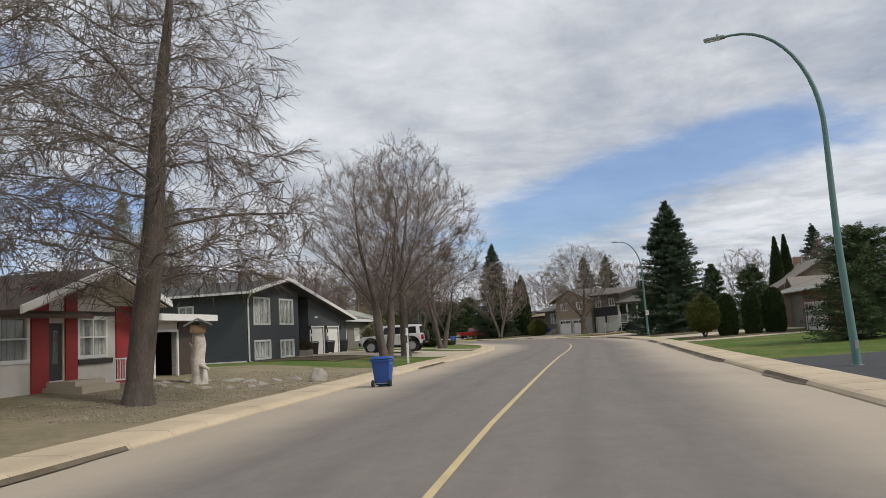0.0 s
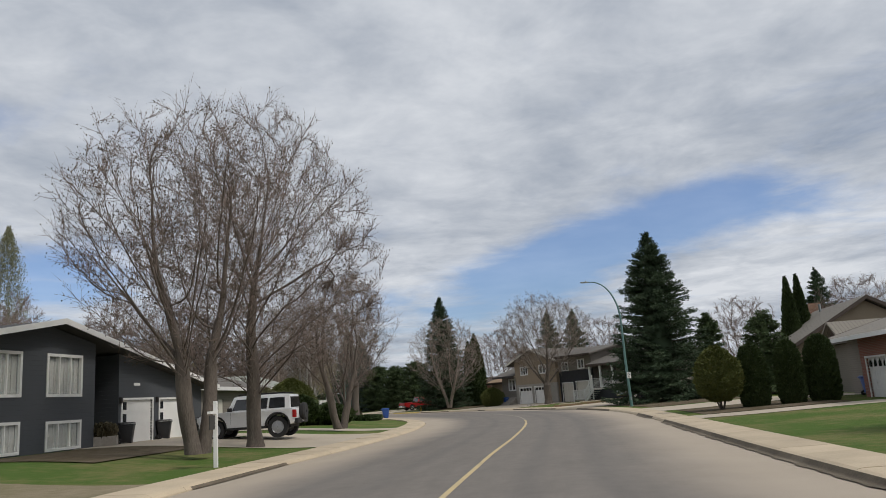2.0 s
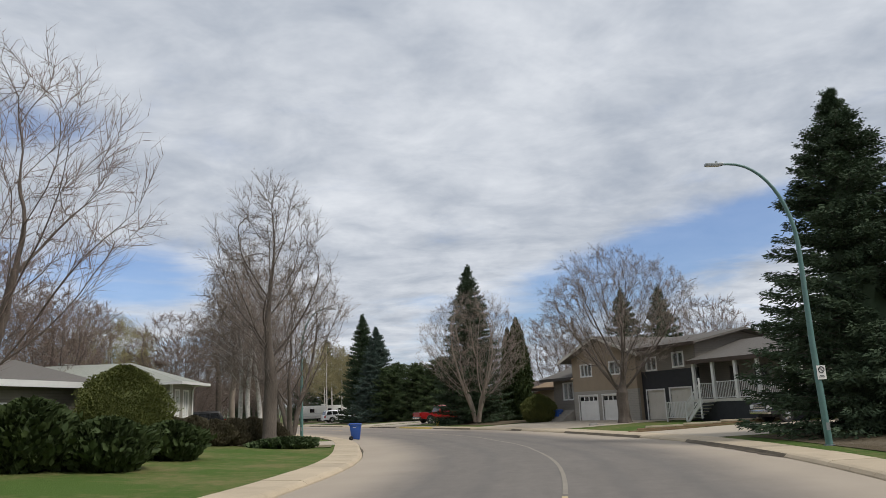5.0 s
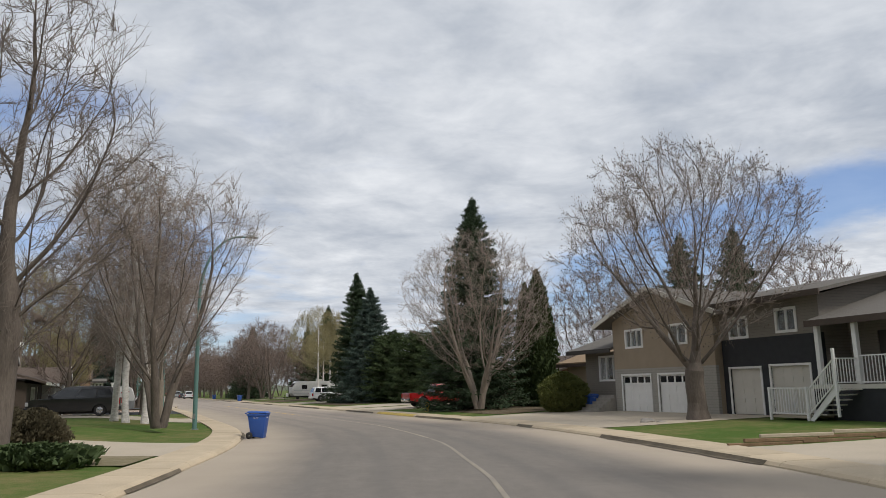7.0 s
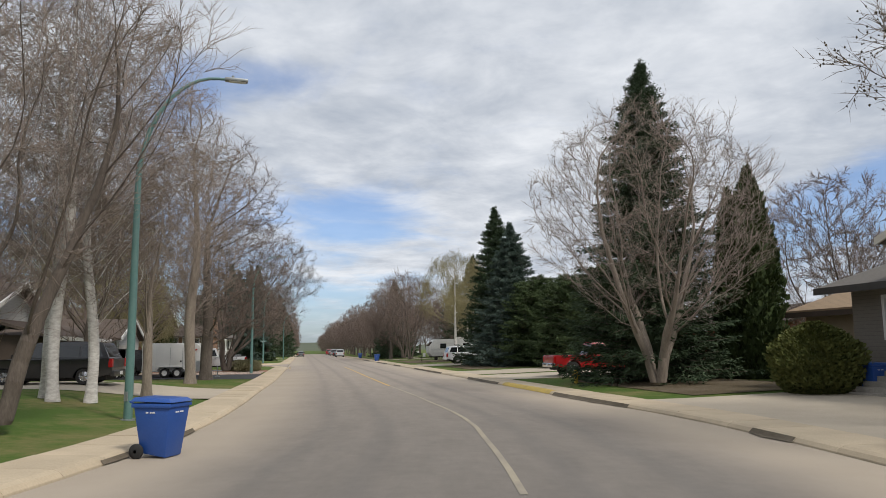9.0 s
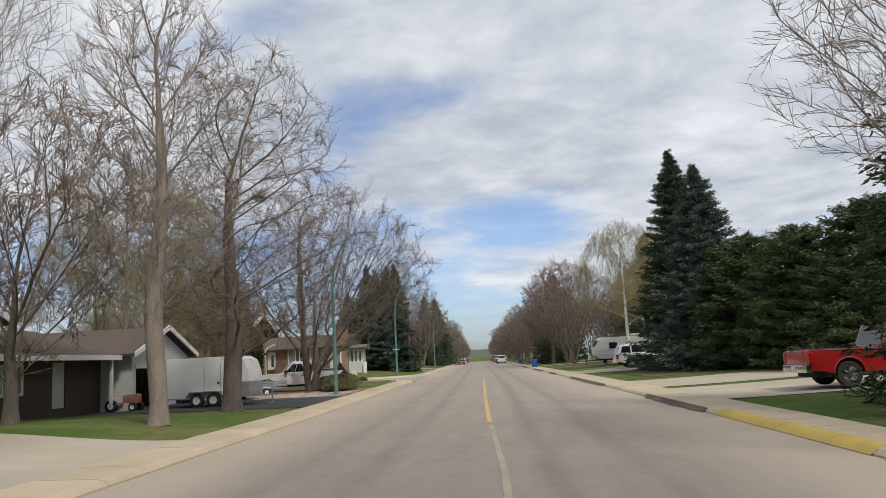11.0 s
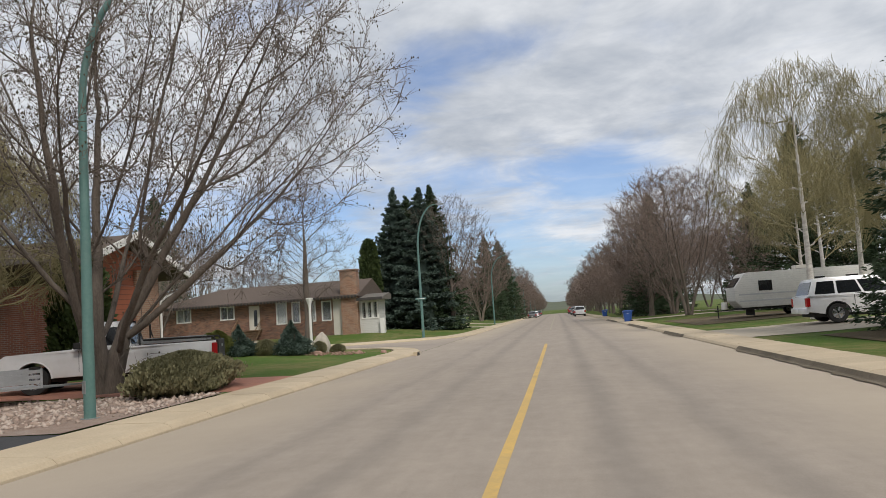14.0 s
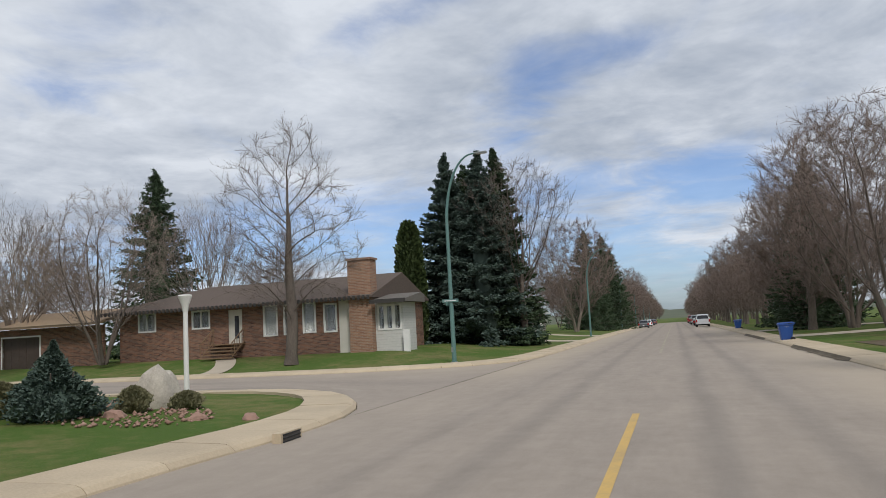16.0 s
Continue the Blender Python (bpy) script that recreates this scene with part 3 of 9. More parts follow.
MAIN_LEFT = spline([(-16.2, -45), (-8.3, 0), (-4.95, 20), (-1.2, 40), (1.1, 50), (3.1, 60), (4.1, 68), (4.5, 75.5), (4.2, 81.5), (3.2, 88), (1.3, 97.5), (-1.3, 105.4),
                    (-4.9, 113), (-9.1, 121), (-15.6, 133.5), (-24.6, 150), (-35.6, 170), (-52.1, 200), (-79.5, 250), (-134.4, 350), (-189.3, 450), (-326.6, 700)])


def nearest_on(line, pts):
    """For each point the nearest place of a line."""
    out = []
    for p in pts:
        a, ab = line[:-1], np.diff(line, axis=0)
        t = np.clip(((p - a) * ab).sum(1) / (ab * ab).sum(1), 0, 1)
        q = a + ab * t[:, None]
        out.append(q[np.argmin(((q - p) ** 2).sum(1))])
    return np.array(out)


ROAD_L = even(MAIN_LEFT, 420)
ROAD_R = nearest_on(KERB_C, ROAD_L)
road = new("road", strip("road", ROAD_L, ROAD_R, 0.0, "road_asphalt", 13))
tagged(road, "worn grey asphalt street with sandy edges", "road", kind="structure")
# the mouth of the side street: a fan of asphalt between its two kerbs
mouth_a = even(KERB_A[np.argmin(np.abs(KERB_A[:int(np.argmax(KERB_A[:, 1])), 1] - 150)):], 60)
kb = KERB_B[:np.argmin(np.abs(KERB_B[:, 1] - 184)) + 1][::-1]
mouth_b = even(kb, 60)
side = new("side_road", strip("side_road", mouth_b, mouth_a, -0.004, "road_asphalt", 7, 0.0, True))
tagged(side, "worn asphalt side street meeting the main street", "road", kind="structure")
AXIS = (ROAD_L + ROAD_R) / 2
# past the bend the painted line keeps nearer to the outer kerb than the middle does
half = np.linalg.norm(ROAD_L - ROAD_R, axis=1) / 2
kept = np.interp(AXIS[:, 1], [92, 97, 106, 112, 118, 128, 140], [6.45, 6.05, 5.97, 5.67, 5.55, 5.85, 6.0])
kept = half + (kept - half) * np.clip((AXIS[:, 1] - 82) / 10, 0, 1) * np.clip((146 - AXIS[:, 1]) / 12, 0, 1)
LINE = ROAD_R + (ROAD_L - ROAD_R) / (2 * half[:, None]) * kept[:, None]


def paint(name, ya, yb, width, mat, label, offset=0.0, lift=0.066):
    q = np.array([p for p in even(LINE, 2400) if ya <= p[1] <= yb])
    nn = normals(q)
    q = q + nn * (0.25 * np.clip((38 - q[:, 1]) / 24, 0, 1))[:, None]
    a, b = q + nn * (offset + width / 2), q + nn * (offset - width / 2)
    me = mesh_from(name, np.column_stack([np.concatenate([a, b]), np.full(2 * len(q), lift)]),
                   np.stack([np.arange(len(q) - 1), np.arange(1, len(q)), np.arange(1, len(q)) + len(q), np.arange(len(q) - 1) + len(q)], 1)[:, ::-1], mat)
    return tagged(new(name, me), label, "road marking", "centre line", "structure")


paint("centre_line", -30, 67, 0.12, "line_pale", "solid yellow centre line, slightly worn")
paint("centre_line", 67, 100, 0.11, "line_faint", "centre line almost worn away")
paint("centre_line", 100, 126, 0.11, "line_worn", "faded centre line, nearly worn away")
paint("centre_line", 126, 164.6, 0.13, "line_yellow", "solid yellow centre line, slightly worn")
paint("centre_line", 185, 330, 0.12, "line_worn", "faded centre line, nearly worn away")


def drape(name, line, ya, yb, d0, d1, mat, label, lift=0.02, category="driveway", flare=0.0):
    """A sheet laid on the lots beside a kerb, between two distances from it."""
    pts, nn = stretch_of(line, ya, yb, 0.8)
    sign = -1 if line is KERB_C else 1
    ds = np.linspace(d0, d1, max(2, int((d1 - d0) / 0.8) + 1))
    g = pts[:, None] + sign * nn[:, None] * ds[None, :, None]
    z = np.maximum(heights(g.reshape(-1, 2)), 0.1) + lift
    me = mesh_from(name, np.column_stack([g.reshape(-1, 2), z]), grid_faces(len(pts), len(ds)), mat, True)
    return tagged(new(name, me), label, category, kind="structure")


def garden_path(a, b, width, mat, label):
    k = int(math.dist(a, b) / 0.4)
    mid = np.array(a) + np.linspace(0, 1, k)[:, None] * (np.array(b) - np.array(a)) + np.sin(np.linspace(0, 3.14, k))[:, None] * np.array([0.25, 0.3])
    n = normals(mid)
    g = mid[:, None] + n[:, None] * np.linspace(-width / 2, width / 2, 4)[None, :, None]
    me = mesh_from("garden_path", np.column_stack([g.reshape(-1, 2), np.maximum(heights(g.reshape(-1, 2)), 0.1) + 0.03]), grid_faces(k, 4), mat, True)
    return tagged(new("garden_path", me), label, "path", kind="structure")


garden_path((-53.6, 170.2), (-60.8, 175.2), 1.15, "drive_concrete", "pale concrete walk across a lawn to front steps")
A, C = KERB_A, KERB_C
drape("yard", A, 2, 38.5, 1.28, 13, "lawn_dry", "dry tan gravel and grass yard", category="yard")
drape("garden_bed", A, 43.5, 50.2, 6.5, 12, "soil_bed", "bare soil planting bed by the house", 0.025, "garden bed")
drape("driveway", A, 50.5, 60.3, 1.28, 13, "drive_concrete", "pale concrete driveway, stained")
drape("driveway", A, 64.2, 67.0, 1.28, 16, "drive_concrete", "narrow pale concrete driveway")
drape("driveway", A, 93.0, 98.3, 1.28, 9.5, "drive_concrete", "pale concrete driveway")
drape("garden_bed", A, 90.3, 92.95, 1.5, 14, "lawn_dry", "strip of bare tan soil beside the driveway", 0.025, "garden bed")
drape("driveway", A, 115.4, 121.8, 1.28, 14, "drive_concrete", "pale concrete driveway with tyre dirt")
drape("driveway", A, 132.7, 140.6, 1.28, 13, "drive_asphalt", "black asphalt driveway")
drape("rock_bed", A, 140.65, 146.0, 1.5, 11, "rubble", "bed of pink and grey crushed rock", 0.025, "rock bed")
drape("driveway", A, 146.3, 150.2, 1.28, 16, "drive_brick", "driveway of red brick pavers")
drape("driveway", C, 14, 27.6, 1.28, 14, "drive_asphalt", "dark asphalt driveway")
drape("driveway", C, 52.3, 55.2, 1.28, 10, "drive_concrete", "narrow pale concrete walk to the garage")
drape("garden_bed", C, 55.6, 63.5, 2.2, 9, "soil_bed", "brown mulched bed under clipped shrubs", 0.025, "garden bed")
drape("driveway", C, 64.0, 71.0, 1.28, 14, "drive_concrete", "pale concrete driveway")
drape("garden_bed", C, 72, 84.5, 2.4, 10, "soil_bed", "needle-covered soil under the spruce", 0.025, "garden bed")
drape("driveway", C, 85.3, 93.2, 1.28, 17, "drive_concrete", "pale concrete driveway")
drape("driveway", C, 103.2, 116.2, 1.28, 11, "drive_concrete", "wide pale concrete driveway")
drape("garden_bed", C, 117.0, 128.5, 3.6, 10, "soil_bed", "bare soil and dry needles under the trees", 0.025, "garden bed")
drape("driveway", C, 131.8, 138.3, 1.28, 16, "drive_concrete", "pale concrete driveway")
drape("driveway", C, 139.6, 146.0, 1.28, 16, "drive_concrete", "pale concrete driveway, stained brown")
drape("garden_bed", C, 149.0, 160.0, 3.2, 9, "soil_bed", "dry grass and needles under the spruces", 0.025, "garden bed")
drape("driveway", C, 161.6, 168.6, 1.28, 17, "drive_concrete", "pale concrete driveway")
drape("driveway", C, 176.0, 189.0, 2.5, 15, "soil_bed", "packed earth parking pad", 0.025)
drape("driveway", C, 199.0, 202.5, 1.28, 15, "drive_concrete", "pale concrete driveway")
drape("driveway", C, 214.0, 218.0, 1.28, 15, "drive_concrete", "pale concrete driveway")
drape("driveway", KERB_B, 206.0, 209.5, 1.28, 15, "drive_concrete", "pale concrete driveway")
drape("driveway", KERB_B, 222.0, 226.0, 1.28, 15, "drive_concrete", "pale concrete driveway")


# ---- plants ----
def unit(v):
    return v / np.maximum(np.linalg.norm(v, axis=-1, keepdims=True), 1e-9)


def tubes(paths, radii, sides):
    """Corners and faces of many tapered twigs at once: paths (n, k, 3), radii (n, k)."""
    n, k, _ = paths.shape
    d = unit(np.gradient(paths, axis=1))
    ref = unit(np.cross(d[:, :1], np.array([0.31, 0.77, 0.55])))
    a = unit(ref - (ref * d).sum(-1, keepdims=True) * d)
    b = np.cross(d, a)
    ang = np.arange(sides) * 2 * math.pi / sides
    ring = a[:, :, None] * np.cos(ang)[:, None] + b[:, :, None] * np.sin(ang)[:, None]
    v = paths[:, :, None] + ring * radii[:, :, None, None]
    base = np.arange(n * (k - 1)).reshape(n, k - 1)
    base = (np.arange(n)[:, None] * k + np.arange(k - 1)[None]) * sides
    i = np.arange(sides)
    j = (i + 1) % sides
    f = np.stack([base[..., None] + i, base[..., None] + j, base[..., None] + sides + j, base[..., None] + sides + i], -1).reshape(-1, 4)
    return v.reshape(-1, 3), f


def sprout(rng, paths, count, lo, hi, spread, length, curve, lift, k, droop=0.0, taper=0.6):
    """Children along each parent path. Returns paths (n * count, k, 3) and where on the parent they start (0 to 1)."""
    n, m, _ = paths.shape
    t = lo + (hi - lo) * (np.arange(count)[None] + rng.random((n, count))) / count
    x = t * (m - 1)
    i = np.minimum(x.astype(int), m - 2)
    f = (x - i)[..., None]
    rows = np.arange(n)[:, None]
    start = paths[rows, i] * (1 - f) + paths[rows, i + 1] * f
    d = unit(paths[rows, i + 1] - paths[rows, i])
    whole = np.linalg.norm(np.diff(paths, axis=1), axis=2).sum(1)[:, None]
    side = rng.normal(size=(n, count, 3))
    side = unit(side - (side * d).sum(-1, keepdims=True) * d)
    ang = np.radians(spread) * (0.6 + 0.8 * rng.random((n, count)))[..., None]
    way = unit(d * np.cos(ang) + side * np.sin(ang) + np.array([0, 0, lift]))
    size = (whole * length * (1 - taper * t) * (0.7 + 0.6 * rng.random((n, count))))[..., None]
    out = [start]
    p = start
    for s in range(1, k):
        way = unit(way + rng.normal(size=way.shape) * curve + np.array([0, 0, lift * 0.35 - droop * s]))
        p = p + way * size / (k - 1)
        out.append(p)
    return np.stack(out, 2).reshape(n * count, k, 3), t.ravel()


def bend(a, c, k, rng, rise, wob):
    """Paths from points a to points c that set out upwards and arch over."""
    d = c - a
    mid = a + d * np.array([0.30, 0.30, rise])
    t = np.linspace(0, 1, k)[None, :, None]
    p = a[:, None] * (1 - t) ** 2 + 2 * mid[:, None] * t * (1 - t) + c[:, None] * t ** 2
    size = np.linalg.norm(d, axis=1)[:, None, None]
    return p + rng.normal(size=p.shape) * wob * size * t * (1 - t * 0.5)


def crown_paths(rng, h, style, width):
    """Trunk and limbs of one tree in the open, as paths inside an oval crown."""
    r = h * 0.36 * width
    if style == "leader":          # one stem to the top, limbs all the way up
        k = 12
        z = np.linspace(0, h * 0.97, k)
        trunk = np.column_stack([np.cumsum(rng.normal(size=(k, 2)) * 0.07, 0), z])[None]
        trunk[0, 0, :2] = 0
        n = 34
        u = (np.arange(n) + rng.random(n)) / n
        start = np.stack([np.interp((0.22 + 0.70 * u) * h, z, trunk[0, :, j]) for j in range(3)], 1)
        prof = np.interp(u, [0, 0.15, 0.4, 0.75, 1], [0.62, 0.95, 1.0, 0.66, 0.22])
        a = np.arange(n) * 2.4 + rng.random(n)
        reach = r * prof * (0.75 + 0.4 * rng.random(n))
        end = start + np.stack([np.cos(a) * reach, np.sin(a) * reach, reach * (0.50 + 0.5 * u)], 1)
        return trunk, bend(start, end, 7, rng, 0.22, 0.05), u
    high, n = (0.24, 13) if style == "spread" else (0.12, 18)
    z = np.linspace(0, h * high, 5)
    trunk = np.column_stack([rng.normal(size=(5, 2)) * 0.03, z])[None]
    trunk[0, 0, :2] = 0
    u = (np.arange(n) + 0.5) / n
    el = np.arcsin(-0.22 + 1.20 * u)                    # from the flanks of the crown to its top
    a = np.arange(n) * 2.4 + rng.random(n) * 0.6
    mid = h * (0.50 if style == "vase" else 0.52)
    k = 0.80 + 0.14 * rng.random(n)
    end = np.stack([np.cos(a) * np.cos(el) * r * k * 1.05, np.sin(a) * np.cos(el) * r * k * 1.05, mid + np.sin(el) * (h - mid) * k], 1)
    start = np.stack([np.zeros(n), np.zeros(n), h * high * (1 - 0.30 * rng.random(n))], 1)
    return trunk, bend(start, end, 8, rng, 0.46, 0.035), np.full(n, 0.9)


def fan_tree(rng, h, style, trunk_r, width, fine):
    """A tree that forks again and again towards a domed crown. Returns tubes [(paths, radii, sides)] and twigs [(paths, radius)]."""
    r = h * 0.36 * width
    tall = style == "leader"
    low = h * (0.22 if style == "spread" else 0.16)
    mid = h * (0.58 if tall else 0.52 if style == "spread" else 0.46)
    small = fine < 1
    counts = (12 if tall else 6, 3, 3, 3, 2) if small else ((18, 3, 4, 3, 2) if tall else (8, 4, 4, 4, 3))
    at = (0.10, 0.36, 0.60, 0.79, 1.0)
    wobble = (0, 0.20, 0.13, 0.09, 0.07) if tall else (0, 0.36, 0.21, 0.14, 0.12)

    def surface(d):
        up = np.maximum(d[..., 2], 0) * (h - mid) + np.minimum(d[..., 2], 0) * mid * 0.55
        return np.stack([d[..., 0] * r, d[..., 1] * r, mid + up], -1)

    def curve(d, f, root, g):
        s = surface(d)
        s = root + (s - root) * g[..., None]
        f = f[..., None]
        p = root * (1 - f) + s * f
        p[..., 2] += (f * (1 - f))[..., 0] * h * (-0.10 if tall else 0.20)
        return p
    n = counts[0]
    u = (np.arange(n) + 0.35 + 0.3 * rng.random(n)) / n
    el = np.arcsin(np.clip(-0.08 + 1.05 * u, -1, 0.99))
    a = np.arange(n) * 2.4 + rng.random(n) * 0.7
    d = np.stack([np.cos(a) * np.cos(el), np.sin(a) * np.cos(el), np.sin(el)], 1)
    root = np.zeros((n, 3))
    root[:, 2] = low * (0.75 + 0.35 * rng.random(n))
    root[:, :2] = d[:, :2] * trunk_r * 0.5
    g = 0.88 + 0.18 * rng.random(n)
    if tall:
        low = h * 0.92 / 1.05
        root[:, 2] = h * (0.24 + 0.62 * u)
        root[:, :2] = 0
    zt = np.linspace(0, low * 1.05, 5)
    trunk = np.column_stack([rng.normal(size=(5, 2)) * 0.02, zt])[None]
    trunk[0, 0, :2] = 0
    tr = np.array([[1.25, 0.82, 0.52, 0.27, 0.04]] if tall else [[1.35, 1.05, 0.95, 0.9, 0.72]]) * trunk_r
    out = [(trunk, tr, 10)]
    f0 = np.zeros(n)
    prev = root.copy()
    sizes = np.array([0.24, 0.17, 0.11, 0.06, 0.04] if tall else [0.40, 0.25, 0.125, 0.058, 0.032]) * trunk_r
    twigs = []
    for level in range(5):
        f1 = at[level] * (0.92 + 0.16 * rng.random(len(d)))
        if level == 4:
            f1 = 0.90 + 0.11 * rng.random(len(d))
        k = 4 if level < 3 else 3
        fs = f0[:, None] + (f1 - f0)[:, None] * np.linspace(0, 1, k)[None]
        path = np.stack([curve(d, fs[:, j], root, g) for j in range(k)], 1)
        path += (prev - path[:, 0])[:, None] * np.linspace(1, 0, k)[None, :, None]
        jit = rng.normal(size=path.shape) * 0.006 * h * (0.4 + 0.6 * (level > 0))
        jit[:, 0] = 0
        path = path + jit * np.linspace(0, 1, k)[None, :, None]
        ra = max(sizes[level], 0.006)
        rb = max(sizes[level + 1] * 1.1 if level < 4 else 0.004, 0.004)
        if level < 4:
            out.append((path, np.broadcast_to(np.linspace(ra, rb, k)[None], path.shape[:2]), (7, 6, 5, 3)[level]))
        else:
            twigs.append((path, 0.0100 * h / 13))
        if level >= 2:
            many = {2: 0.5, 3: 0.9, 4: 1.0}[level] * fine
            kids, _ = sprout(rng, path, max(1, int(round(many))), 0.1, 1.0, 40, {2: 0.30, 3: 0.27, 4: 0.30}[level], 0.08, 0.06, 3, 0.01, 0.3)
            twigs.append((kids, 0.0070 * h / 13))
        if level < 4:
            c = counts[level + 1]
            prev = np.repeat(path[:, -1], c, 0)
            f0 = np.repeat(f1, c)
            root = np.repeat(root, c, 0)
            g = np.repeat(g, c) * (0.94 + 0.11 * rng.random(len(root)))
            d = np.repeat(d, c, 0)
            d = unit(d + rng.normal(size=d.shape) * wobble[level + 1])
            d[:, 2] = np.maximum(d[:, 2], -0.45)
    return out, twigs


def bare_tree_meshes(seed, h, style, trunk_r, bark, twig, fine=1.0, buds=False, weep=0.0, width=1.0, thick=1.0):
    """Trunk with limbs, and the twigs, of a leafless tree, as two or three meshes."""
    rng = np.random.default_rng(seed)
    if weep < 0.3:
        solid, twigs = fan_tree(rng, h, style, trunk_r, width, fine)
        vs, fs, off = [], [], 0
        for p, r, s in solid:
            v, f = tubes(p, r, s)
            vs.append(v)
            fs.append(f + off)
            off += len(v)
        wood = mesh_from("trunk", np.concatenate(vs), np.concatenate(fs), bark, True)
        vs, fs, off = [], [], 0
        for p, r in twigs:
            v, f = points(p, r * thick)
            vs.append(v)
            fs += [q + off for q in f]
            off += len(v)
        crown = mesh_from("crown", np.concatenate(vs), fs, twig, True)
        tips = np.concatenate([p[:, -1] for p, r in twigs[-2:]])
        return wood, crown, specks("bud_growth", rng, tips[::3], 0.024, "bud") if buds else None
    if weep > 0.8:
        # white stem and main limbs; slim twigs and long hanging strands make the crown
        solid, twigs = fan_tree(rng, h * 0.97, "leader", trunk_r, width, 0.9)
        v, f = tubes(*solid[0])
        v1, f1 = tubes(*solid[1])
        wood = mesh_from("trunk", np.concatenate([v, v1]), np.concatenate([f, f1 + len(v)]), bark, True)
        vs, fs, off = [], [], 0
        for p, r, s in solid[2:]:
            v, f = tubes(p, r, 3)
            vs.append(v)
            fs.append(f + off)
            off += len(v)
        tips = np.concatenate([p[:, 1] for p, r in twigs])
        tips = np.concatenate([tips, tips])[rng.random(2 * len(tips)) < 0.85]
        tips = tips + rng.normal(size=tips.shape) * 0.12
        drop = np.minimum((0.3 + 1.5 * rng.random(len(tips)) ** 1.5) * h / 13, tips[:, 2] * 0.8)
        out = unit(np.column_stack([tips[:, :2], np.zeros(len(tips))])) * 0.22
        way = out + rng.normal(size=tips.shape) * 0.28
        way[:, 2] = 0
        hang = np.stack([tips + way * q * drop[:, None] - np.array([0, 0, 1.0]) * (q ** 1.25 * drop)[:, None] for q in (0, 0.3, 0.65, 1.0)], 1)
        for p, r in twigs + [(hang, 0.0085)]:
            v, f = points(p, r)
            vs.append(v)
            fs += [q + off for q in f]
            off += len(v)
        return wood, mesh_from("crown", np.concatenate(vs), fs, twig, True), None
    trunk, limbs, t = crown_paths(rng, h, style, width)
    droop = 0.02 + 0.10 * weep
    many = style == "leader"
    second, t2 = sprout(rng, limbs, 5 if many else 9, 0.22, 0.97, 34, 0.50 if many else 0.36, 0.10, 0.16 - 0.12 * weep, 4, droop * 0.4)
    third, t3 = sprout(rng, second, 3 if fine < 1 else 6, 0.12, 0.98, 38, 0.55, 0.12, 0.08 - 0.05 * weep, 3 + (weep > 0.3), droop)
    own, _ = sprout(rng, limbs, 5 if fine < 1 else 10, 0.40, 1.0, 32, 0.17, 0.10, 0.10, 3 + (weep > 0.3), droop)
    third = np.concatenate([third, own])
    fourth, t4 = sprout(rng, third, max(2, int((5.0 - 2.2 * weep) * fine)), 0.08, 1.0, 36, 0.72 + weep * 0.7, 0.10, 0.07 - 0.12 * weep, 2 + (weep > 0.3), droop * 2.4, 0.35)
    tr = np.linspace(1, 0.15 if many else 0.84, trunk.shape[1])[None] * trunk_r
    tr[0, 0] *= 1.3
    lr = (trunk_r * (0.27 if many else 0.29)) * (1 - 0.62 * t * many)[:, None] * np.linspace(1, 0.10, limbs.shape[1])[None]
    r2 = np.maximum(0.028 * (h / 13) * np.linspace(1, 0.3, second.shape[1])[None] * np.ones((len(second), 1)), 0.008)
    vs, fs, off = [], [], 0
    pale = bark == "bark_birch"
    for p, r, s in ((trunk, tr, 10), (limbs, lr, 6), (second, r2, 3))[:2 if pale else 3]:
        v, f = tubes(p, r, s)
        vs.append(v)
        fs.append(f + off)
        off += len(v)
    wood = mesh_from("trunk", np.concatenate(vs), np.concatenate(fs), bark, True)
    v3, f3 = points(third, 0.0115 * thick * h / 13)
    v4, f4 = points(fourth, 0.0066 * thick * h / 13)
    if pale:
        v2, f2 = points(second, 0.022)
        v3, f3 = np.concatenate([v2, v3]), f2 + [f + len(v2) for f in f3]
    crown = mesh_from("crown", np.concatenate([v3, v4]), f3 + [f + len(v3) for f in f4], twig, True)
    bud = None
    if buds:
        bud = specks("bud_growth", rng, fourth[::4, -1], 0.028, "bud")
    return wood, crown, bud


